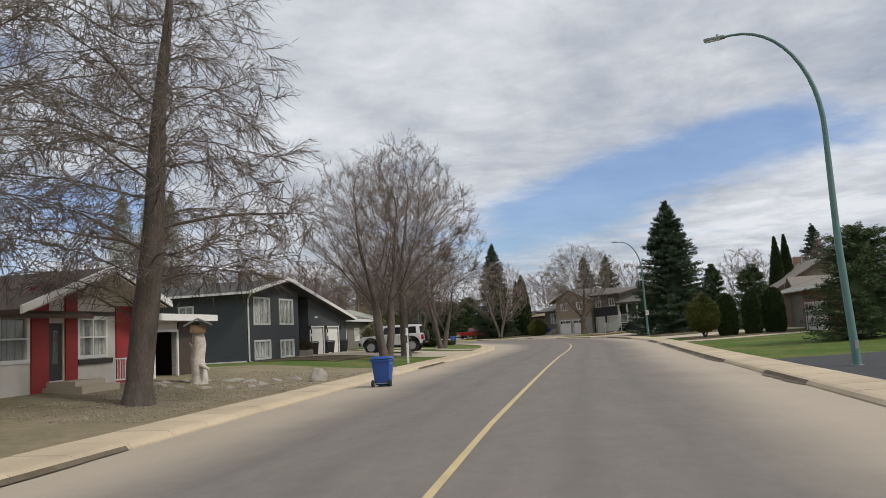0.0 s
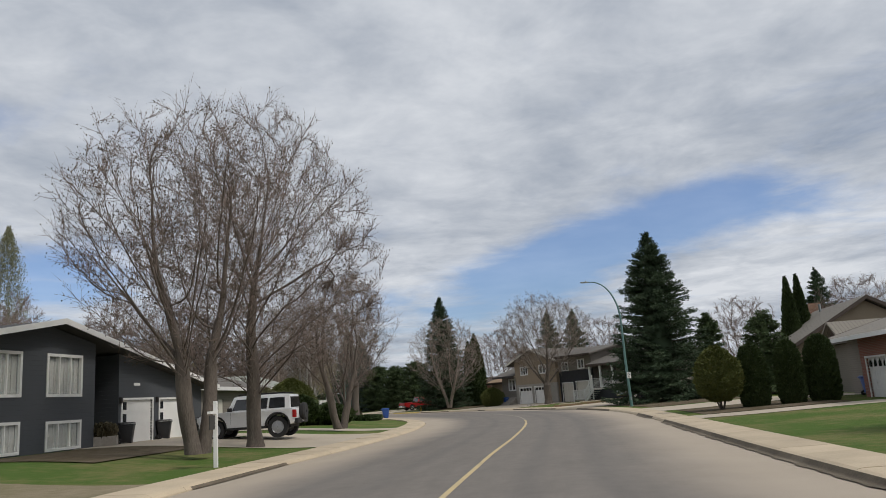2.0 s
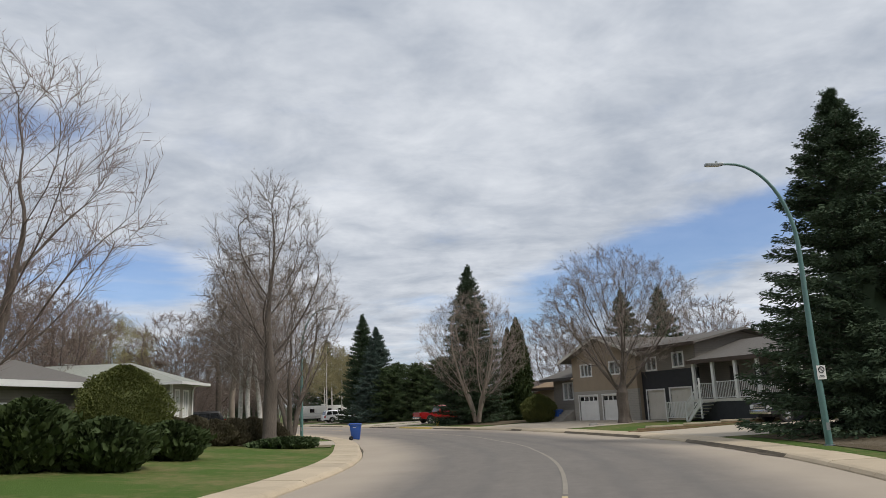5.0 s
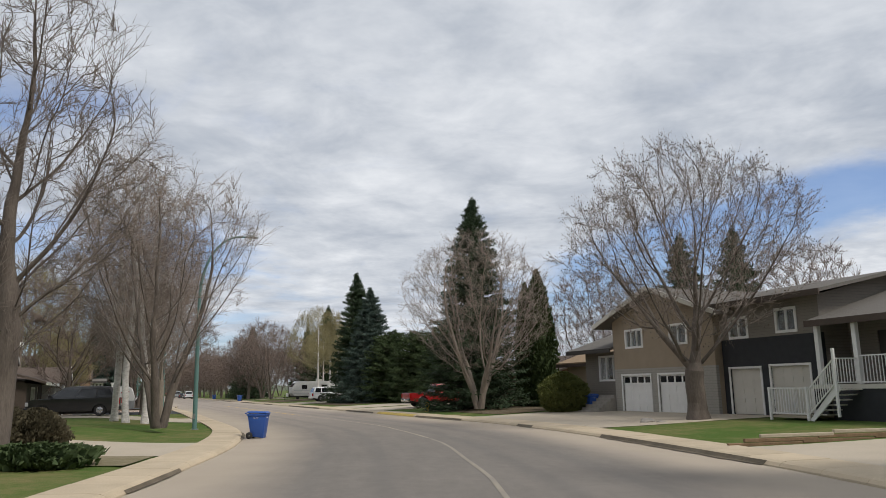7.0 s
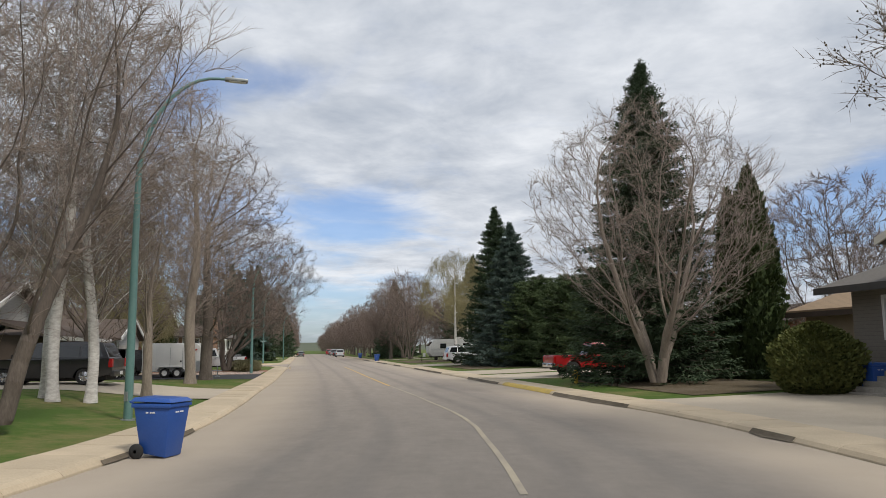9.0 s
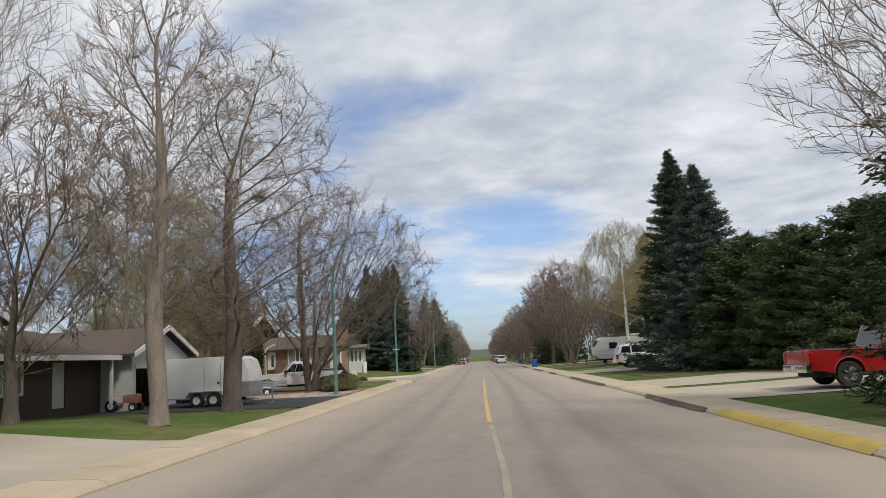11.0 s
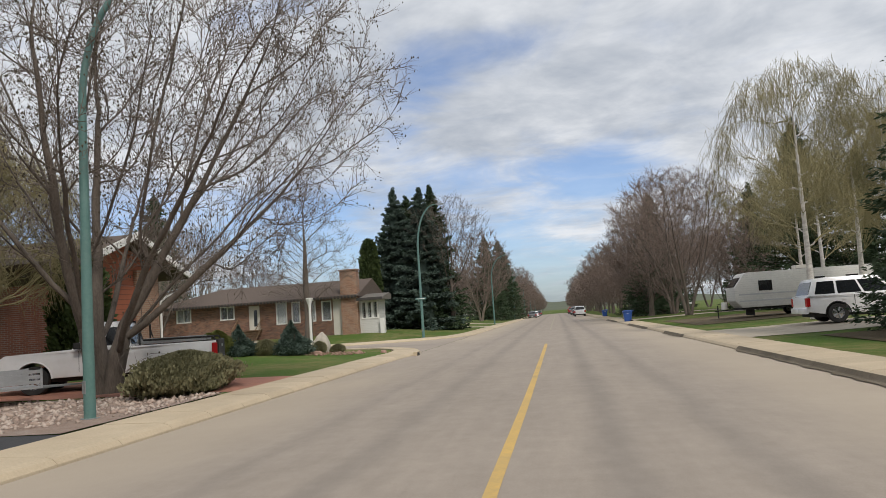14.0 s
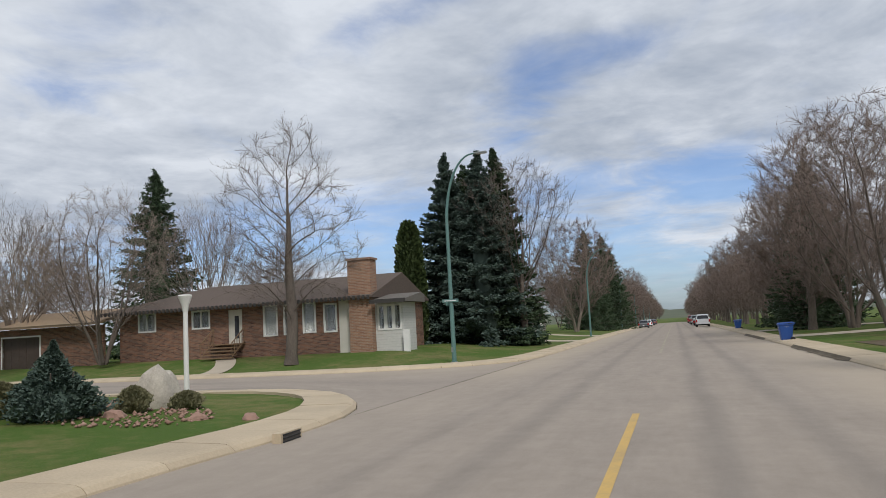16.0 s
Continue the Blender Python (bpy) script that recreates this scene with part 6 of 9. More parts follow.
def grey_house():
    h = House("house", "dark grey split-level house with white windows and two garage doors", -12.5, 47.0, 0.2, 0.98, 0.62)
    up = [(0.8, 3.15, 2.97, 4.69), (4.72, 7.0, 2.96, 4.69)]
    lo = [(0.8, 3.15, 0.74, 1.92), (4.75, 7.0, 0.72, 1.86)]
    h.wall(-0.25, 8.0, 0.4, 4.75, "siding_grey", up + lo)
    h.add("wall", Shape().prism([(-0.25, 4.75), (8.0, 4.75), (8.0, 5.32), (4.85, 5.9), (-0.25, 4.9)], 0.0, 0.2), "siding_grey")
    for w in up:
        h.window(*w, cols=3)
    for w in lo:
        h.window(*w, cols=3)
    side = [(3.6, 4.6, 3.7, 4.3), (3.7, 4.8, 0.85, 1.7)]
    h.wall(0.2, 11.0, 0.4, 4.85, "siding_grey", side, y=-0.25, side=True)
    h.window(3.6, 4.6, 3.7, 4.3, 2, y=-0.25, side=True)
    h.window(3.7, 4.8, 0.85, 1.7, 2, y=-0.25, side=True)
    h.add("foundation", Shape().box(-0.33, -0.26, 0.0, 11.0, 0.42, 0.72), "white_paint", "white foundation edge")
    h.add("wall", Shape().box(8.0, 8.2, 0.2, 2.2, 0.4, 5.3), "siding_grey")
    h.add("wall", Shape().box(8.2, 10.0, 2.0, 2.2, 0.4, 4.9), "black_stucco", "dark recessed entry wall")
    h.add("door", Shape().box(8.5, 9.5, 1.94, 2.0, 0.7, 2.8), "dark_trim")
    doors = [(10.2, 12.9, 0.4, 2.72), (13.65, 16.35, 0.4, 2.70)]
    h.wall(9.9, 18.3, 0.4, 3.4, "siding_grey", doors)
    h.add("wall", Shape().prism([(9.9, 3.4), (18.3, 3.4), (9.9, 4.95)], 0.0, 0.2), "siding_grey")
    for d in doors:
        h.garage_door(*d, column=True)
    h.add("wall", Shape().box(9.9, 10.1, 0.2, 2.2, 0.4, 4.9), "siding_grey")
    h.add("wall", Shape().box(18.1, 18.3, 0.2, 11, 0.4, 3.3), "siding_grey")
    h.add("wall", Shape().box(-0.25, 18.3, 11, 11.2, 0.4, 3.4), "siding_grey")
    h.slab((-0.95, 4.86), (4.85, 5.98), -0.7, 11.6, "shingle_dark", 0.14, label="dark shingled roof slope")
    h.slab((4.85, 5.98), (19.2, 3.26), -0.7, 11.6, "shingle_dark", 0.14, label="long dark shingled roof slope")
    h.edge((-0.95, 4.9), (4.85, 6.02), -0.76, -0.70)
    h.edge((4.85, 6.02), (19.2, 3.3), -0.76, -0.70)
    h.add("gutter", Shape().box(-1.08, -0.95, -0.72, 11.6, 4.84, 4.98), "white_paint")
    h.pipe(-0.1, 0.0, 0.55, 4.6, kick=-0.5)
    for x in (9.95, 13.25, 16.75):
        h.add("wall_lamp", Shape().box(x, x + 0.12, -0.14, 0.0, 2.55, 2.85), "dark_trim")
    h.add("number_plate", Shape().box(11.2, 11.75, -0.015, 0.0, 3.42, 3.56), "white_paint", "small plain pale plate")


def red_house():
    h = House("house", "white stucco bungalow with red panels and a low gable", -12.0, 31.6, 0.163, 0.987, 0.6)
    wins = [(-10.4, -7.95, 1.64, 3.07), (-5.5, -3.9, 1.66, 3.05)]
    door = (-6.98, -6.28, 0.95, 2.85)
    h.wall(-16.0, -2.0, 0.4, 3.25, "stucco_white", wins + [door])
    h.window(*wins[0], cols=2, rows=2, curtain="half")
    h.window(*wins[1], cols=2, rows=2, curtain="half")
    d = h.add("door", Shape().box(door[0], door[1], 0.06, 0.12, door[2], door[3]), "dark_trim", "dark front door with a long pane")
    h.add("door_pane", Shape().box(-6.75, -6.5, 0.04, 0.06, 1.5, 2.6), "window_glass", parent=d)
    h.add("wall", Shape().prism([(-9.8, 3.25), (-2.0, 3.25), (-2.0, 3.42), (-5.3, 4.5), (-9.4, 3.3)], 0.0, 0.2), "stucco_white", "white gable above the windows")
    for a, b in ((-7.85, -7.05), (-6.22, -5.6), (-3.35, -2.0)):
        h.add("panel", Shape().box(a, b, -0.06, -0.005, 0.55, 3.5 if a > -4 else 4.0), "red_paint", "red painted panel")
    h.add("band", Shape().box(-16, -7.9, -0.05, -0.004, 3.12, 3.27), "dark_trim").location
    h.add("band", Shape().box(-5.55, -3.4, -0.05, -0.004, 3.12, 3.27), "dark_trim")
    h.add("sill_band", Shape().box(-5.55, -3.6, -0.07, -0.004, 1.40, 1.58), "dark_trim")
    h.add("wall", Shape().box(-16.0, -15.8, 0.2, 10, 0.4, 3.3), "stucco_white")
    h.add("wall", Shape().box(-16.0, 3.0, 10, 10.2, 0.4, 3.3), "stucco_white")
    h.slab((-5.3, 4.6), (-1.6, 3.42), -1.3, 10.5, "shingle_brown", 0.14)
    h.slab((-5.3, 4.6), (-9.9, 3.05), -1.3, 10.5, "shingle_brown", 0.14)
    h.slab((-0.5, 2.98), (5.0, 4.5), -16.5, -5.35, "shingle_brown", 0.14, axis="x")
    h.edge((-5.3, 4.68), (-1.6, 3.5), -1.38, -1.30)
    h.edge((-5.3, 4.68), (-9.9, 3.13), -1.38, -1.30)
    h.add("soffit", Shape().prism([(-9.4, 3.2), (-5.3, 4.55), (-1.9, 3.45), (-1.9, 3.40), (-5.3, 4.48), (-9.4, 3.14)], -1.28, 0.0), "cream_paint")
    # garage with an open doorway
    h.wall(-2.0, 3.0, 0.4, 2.95, "stucco_white", [(-0.9, 0.85, 0.45, 2.48)], y=-0.1)
    h.add("panel", Shape().box(0.98, 2.9, -0.16, -0.105, 0.5, 2.9), "brown_trim", "dark brown wall panel")
    for q in ((-1.0, -0.9, 0.45, 2.58), (0.85, 0.95, 0.45, 2.58), (-0.9, 0.85, 2.48, 2.58)):
        h.add("door_jamb", Shape().box(q[0], q[1], -0.18, 0.1, q[2], q[3]), "white_paint")
    h.add("garage_back", Shape().box(-2.0, 3.0, 4.5, 4.6, 0.4, 3.0), "interior")
    h.add("roof", Shape().box(-2.05, 3.35, -0.7, 10.2, 2.97, 3.12), "shingle_brown")
    h.add("fascia", Shape().box(-2.05, 3.42, -0.78, -0.70, 2.92, 3.2), "white_paint")
    h.add("fascia", Shape().box(3.35, 3.42, -0.7, 10.2, 2.92, 3.2), "white_paint")
    h.add("wall", Shape().box(2.8, 3.0, 0.1, 10, 0.4, 2.95), "brown_trim")
    h.add("step", Shape().box(-7.4, -5.4, -1.5, -0.05, 0.5, 0.75).box(-7.2, -5.6, -1.1, -0.05, 0.75, 0.92), "drive_concrete", "concrete front steps")
    h.rail([(-5.5, -1.4, 0.75), (-3.6, -1.4, 0.7)], h=0.8)
    return h


def beige_house():
    h = House("house", "two-storey tan stucco house with two white garage doors", 17.4, 116.5, 0.49, -0.87, 0.3)
    up = [(0.3, 1.8, 3.92, 4.92), (4.1, 5.4, 3.92, 4.95)]
    doors = [(-0.15, 2.3, 0.34, 2.33), (3.0, 5.35, 0.34, 2.33)]
    h.wall(-0.9, 7.3, 2.72, 5.15, "stucco_tan", up)
    h.wall(-0.9, 7.3, 0.2, 2.72, "siding_beige", doors, label="pale siding round the garage doors")
    h.add("wall", Shape().prism([(-0.9, 5.15), (7.3, 5.15), (7.3, 5.5), (3.2, 6.85), (-0.9, 5.5)], 0.0, 0.2), "stucco_tan")
    for w in up:
        h.window(*w, cols=3 if w[0] < 1 else 2, curtain=False)
    for d in doors:
        h.garage_door(*d, lights=4)
    h.shell(-0.9, 7.3, 9, 0.2, 5.2, "stucco_tan")
    h.slab((3.2, 6.95), (-1.9, 5.15), -0.7, 9.5, "shingle_grey", 0.15)
    h.slab((3.2, 6.95), (8.3, 5.15), -0.7, 9.5, "shingle_grey", 0.15)
    h.edge((3.2, 7.0), (-1.9, 5.2), -0.78, -0.70, "cream_paint")
    h.edge((3.2, 7.0), (8.3, 5.2), -0.78, -0.70, "cream_paint")
    # raised wing with the front window and steps
    h.wall(-5.0, -0.9, 0.2, 3.85, "siding_taupe", [(-3.5, -1.4, 2.1, 3.57)], y=0.8)
    h.window(-3.5, -1.4, 2.1, 3.57, 3, y=0.8, curtain="half")
    h.add("wall", Shape().box(-5.0, -4.8, 1.0, 9, 0.2, 3.9), "siding_taupe")
    h.slab((-0.2, 3.85), (4.5, 5.3), -5.6, -0.95, "shingle_grey", 0.15, axis="x")
    h.add("fascia", Shape().box(-5.65, -0.95, -0.28, -0.2, 3.74, 3.98), "dark_trim")
    for k in range(6):
        h.add("step", Shape().box(-2.7, -0.95, -1.5 + 0.28 * k, 0.78, 0.2 + 0.17 * k, 0.2 + 0.17 * (k + 1)), "stone", "stone front step")
    h.add("wall", Shape().box(-10.5, -5.0, 3.0, 9, 0.2, 3.2), "stucco_tan")
    h.slab((2.4, 3.25), (6.0, 4.4), -11.0, -5.05, "shake_tan", 0.16, axis="x", label="weathered tan shake roof")
    h.add("fascia", Shape().box(-11.0, -5.65, 2.3, 2.4, 3.1, 3.32), "brown_trim")


def black_house():
    h = House("house", "taupe two-storey house with a black front and white porch rails", 21.6, 110.0, 0.45, -0.89, 0.35)
    doors = [(0.05, 2.0, 0.36, 2.5), (2.65, 4.85, 0.5, 2.56)]
    up = [(0.2, 1.4, 3.98, 4.95), (3.2, 4.35, 4.08, 5.12)]
    h.wall(-0.6, 5.6, 0.2, 3.92, "black_stucco", doors)
    h.wall(-0.6, 5.6, 3.92, 5.6, "siding_taupe", up, y=0.004)
    for w in up:
        h.window(*w, cols=2, curtain=False, y=0.004)
    for d in doors:
        h.garage_door(*d, mat="cream_paint", rows=5, column=False)
    h.shell(-0.6, 5.6, 9, 0.2, 5.6, "siding_taupe")
    h.slab((-0.7, 5.55), (4.2, 6.55), -1.3, 6.4, "shingle_grey", 0.15, axis="x")
    h.slab((9.6, 5.4), (4.2, 6.55), -1.3, 6.4, "shingle_grey", 0.15, axis="x")
    h.add("fascia", Shape().box(-1.3, 6.4, -0.78, -0.7, 5.44, 5.7), "brown_trim")
    h.add("wall", Shape().prism([(0.2, 5.6), (9.0, 5.6), (4.2, 6.5)], -0.6, -0.4, "x"), "siding_taupe")
    h.add("wall", Shape().prism([(0.2, 5.6), (9.0, 5.6), (4.2, 6.5)], 5.4, 5.6, "x"), "siding_taupe")
    h.slab((9.6, 4.4), (4.2, 5.7), 5.75, 15.6, "shingle_grey", 0.15, axis="x")
    h.slab((-1.0, 4.2), (4.2, 5.7), 5.75, 15.6, "shingle_grey", 0.15, axis="x", label="low grey porch roof")
    h.add("fascia", Shape().box(5.75, 15.6, -1.08, -1.0, 4.1, 4.36), "brown_trim")
    h.wall(5.6, 15.0, 1.7, 4.6, "siding_taupe", [(7.0, 7.9, 1.8, 3.9), (9.3, 10.2, 2.4, 3.8), (11.3, 13.2, 2.4, 3.8)], y=1.6)
    h.window(9.3, 10.2, 2.4, 3.8, 1, y=1.6, curtain=False, frame="dark_trim")
    h.window(11.3, 13.2, 2.4, 3.8, 2, y=1.6, curtain=False, frame="dark_trim")
    h.add("door", Shape().box(7.0, 7.9, 1.66, 1.74, 1.8, 3.9), "dark_trim")
    h.add("wall", Shape().box(14.8, 15.0, 1.8, 9, 0.2, 5.0), "siding_taupe")
    h.add("wall", Shape().box(5.6, 15.0, 9, 9.2, 0.2, 5.2), "siding_taupe")
    h.add("porch", Shape().box(5.65, 15.0, -0.9, 1.6, 1.55, 1.72), "cream_paint", "porch deck")
    h.add("wall", Shape().box(6.6, 15.0, -0.85, -0.65, 0.2, 1.55), "black_stucco", "black wall below the porch")
    for x in (6.1, 7.9, 9.9, 11.75, 13.75, 14.9):
        h.add("post", Shape().box(x - 0.1, x + 0.1, -0.85, -0.65, 1.72, 4.15).bevel(0.015, 1), "white_paint")
    h.rail([(7.95, -0.75, 1.72), (9.8, -0.75, 1.72), (11.65, -0.75, 1.72), (13.65, -0.75, 1.72), (14.8, -0.75, 1.72)], h=1.1)
    for k in range(6):
        h.add("step", Shape().box(6.5 + 0.25 * k, 6.82 + 0.25 * k, -1.95, -0.9, 0.50 + 0.2 * k, 0.55 + 0.2 * k), "cream_paint", "open porch step")
    h.add("stringer", Shape().prism([(6.4, 0.3), (6.65, 0.3), (8.0, 1.5), (8.0, 1.72), (7.8, 1.72)], -2.0, -1.94), "white_paint")
    h.add("landing", Shape().box(4.5, 6.5, -2.0, -0.2, 0.40, 0.50), "drive_concrete", "low concrete landing")
    h.rail([(6.5, -2.05, 0.5), (7.9, -2.05, 1.72)], h=1.0)
    h.rail([(7.9, -2.05, 1.72), (7.9, -0.8, 1.72)], h=1.0)
    h.rail([(4.5, -2.05, 0.5), (6.4, -2.05, 0.5)], h=1.1)
    h.rail([(4.5, -2.05, 0.5), (4.5, -0.6, 0.5)], h=1.1)
    for x, z in ((4.5, 0.3), (6.45, 0.3), (7.9, 0.5)):
        h.add("newel", Shape().box(x - 0.05, x + 0.05, -2.1, -2.0, z, z + 1.35 + (1.25 if x > 7 else 0)).bevel(0.01, 1), "white_paint")
    h.add("vent_pipe", Shape().tube([(12.6, 3.2, 6.4), (12.6, 3.2, 7.1)], 0.07, 6), "steel_grey")


def brick_garage_house():
    h = House("house", "red brick and grey siding house with arched garage panes", 27.2, 57.0, -0.2, -0.98, 0.15)
    doors = [(-0.5, 1.9, 0.08, 2.3), (2.5, 4.9, 0.08, 2.3)]
    h.wall(-1.3, 6.2, -0.1, 3.4, "brick_red", doors)
    for d in doors:
        door = h.garage_door(*d, rows=4)
        for k in range(4):      # pointed panes in the top row
            c = d[0] + (k + 0.5) * 0.6
            h.add("door_pane", Shape().prism([(c - 0.17, 1.84), (c + 0.17, 1.84), (c + 0.17, 2.05), (c, 2.24), (c - 0.17, 2.05)], 0.056, 0.066), "car_glass", parent=door)
    h.add("wall", Shape().box(-1.3, -1.1, 0.2, 6.0, -0.1, 3.5), "brick_red")
    h.add("wall", Shape().box(6.0, 6.2, 0.2, 8, -0.1, 3.4), "brick_red")
    h.slab((-0.8, 3.35), (6.0, 5.3), -4.9, 7.0, "shake_grey", 0.14, axis="x", label="weathered shake roof over the garage")
    h.add("fascia", Shape().box(-4.9, 7.0, -0.88, -0.8, 3.26, 3.48), "white_paint")
    h.add("fascia", Shape().prism([(-0.8, 3.27), (6.0, 5.22), (6.0, 5.46), (-0.8, 3.51)], -4.96, -4.9, "x"), "brown_trim")
    # recessed entry with its siding
    h.wall(-7.6, -1.3, -0.1, 3.5, "siding_taupe", [(-4.6, -3.5, 0.3, 2.45)], y=1.6)
    h.add("door", Shape().box(-4.6, -3.5, 1.68, 1.74, 0.3, 2.45), "dark_trim", "dark front door in a white frame")
    for q in ((-4.7, -4.6, 0.3, 2.55), (-3.5, -3.4, 0.3, 2.55), (-4.6, -3.5, 2.45, 2.55)):
        h.add("door_jamb", Shape().box(q[0], q[1], 1.54, 1.62, q[2], q[3]), "white_paint")
    h.pipe(-2.0, 1.6, 0.1, 3.1, kick=-0.35)
    h.add("step", Shape().box(-6.5, -1.4, -0.2, 1.55, -0.1, 0.3), "stone", "low stone entry step")
    h.slab((-4.7, 3.5), (-6.3, 4.55), 0.2, 6.0, "shake_grey", 0.12)
    h.slab((-7.9, 3.5), (-6.3, 4.55), 0.2, 6.0, "shake_grey", 0.12)
    h.add("wall", Shape().prism([(-7.6, 3.5), (-5.0, 3.5), (-6.3, 4.4)], 0.6, 0.75), "brown_trim", "small dark entry gable")
    # the long main block behind
    h.slab((1.2, 3.5), (7.2, 7.0), -34.0, -18.3, "shake_grey", 0.18, axis="x", label="steep weathered shake roof")
    h.slab((13.4, 3.5), (7.2, 7.0), -34.0, -18.3, "shake_grey", 0.18, axis="x")
    h.add("fascia", Shape().prism([(1.2, 3.42), (7.2, 6.92), (7.2, 7.2), (1.2, 3.7)], -18.3, -18.22, "x"), "brown_trim")
    h.add("fascia", Shape().prism([(13.4, 3.42), (7.2, 6.92), (7.2, 7.2), (13.4, 3.7)], -18.3, -18.22, "x"), "brown_trim")
    h.add("wall", Shape().prism([(1.9, 0.0), (12.6, 0.0), (12.6, 3.7), (7.2, 6.85), (1.9, 3.7)], -19.1, -18.9, "x"), "stucco_tan", "tan gable end wall")
    h.add("wall", Shape().box(-33.4, -19.1, 1.9, 2.1, 0.0, 3.7), "siding_taupe")
    h.add("wall", Shape().box(-33.4, -19.1, 12.4, 12.6, 0.0, 3.7), "siding_taupe")
    h.add("wall", Shape().box(-33.6, -33.4, 1.9, 12.6, 0.0, 3.7), "siding_taupe")
    # the lower link between them
    h.slab((2.6, 3.5), (8.0, 4.9), -18.9, -4.9, "shingle_grey", 0.14, axis="x", label="low grey link roof")
    h.slab((13.0, 3.5), (8.0, 4.9), -18.9, 6.5, "shingle_grey", 0.14, axis="x")
    h.add("wall", Shape().box(-18.9, -7.6, 3.2, 3.4, 0.0, 3.5), "siding_taupe")
    h.add("wall", Shape().box(-18.9, 6.0, 12.0, 12.2, 0.0, 3.5), "siding_taupe")
    h.add("chimney", Shape().box(-31.2, -30.2, 6.7, 7.7, 5.6, 7.9), "brick_mixed", "square chimney on the ridge")
    h.add("vent_pipe", Shape().tube([(-27, 6.6, 6.6), (-27, 6.6, 7.5)], 0.12, 6), "steel_grey")


def brick_gable_house():
    h = House("house", "brick house with a tall red gable and a white downspout", -35.1, 144.2, -0.48, 0.876, 0.35)
    h.wall(5.2, 11.2, 0.2, 3.95, "brick_red", [(5.5, 6.7, 1.4, 3.0)])
    h.window(5.5, 6.7, 1.4, 3.0, 2)
    h.add("wall", Shape().prism([(5.2, 3.95), (11.2, 3.95), (11.2, 4.75), (8.1, 5.8), (5.2, 4.75)], 0.0, 0.2), "siding_red")
    h.add("wall", Shape().box(9.15, 10.95, -0.18, -0.004, 0.2, 4.65), "brick_mixed", "wide pilaster of mixed brick")
    h.add("wall", Shape().box(6.95, 9.12, -0.08, -0.004, 0.2, 3.9), "siding_red", "red clapboard panel")
    h.shell(5.2, 11.2, 8, 0.2, 4.0, "brick_red")
    h.slab((8.1, 5.95), (12.7, 4.32), -0.9, 8.5, "shingle_brown", 0.16)
    h.slab((8.1, 5.95), (4.6, 4.65), -0.9, 8.5, "shingle_brown", 0.16)
    h.edge((8.1, 6.02), (12.7, 4.39), -0.98, -0.90, h=0.3)
    h.edge((8.1, 6.02), (4.6, 4.72), -0.98, -0.90, h=0.3)
    h.pipe(11.3, 0.0, 0.6, 3.5, kick=1.3)
    h.add("fence", Shape().box(-3.4, 2.5, 3.0, 3.1, 0.1, 1.9), "siding_red", "red board fence")


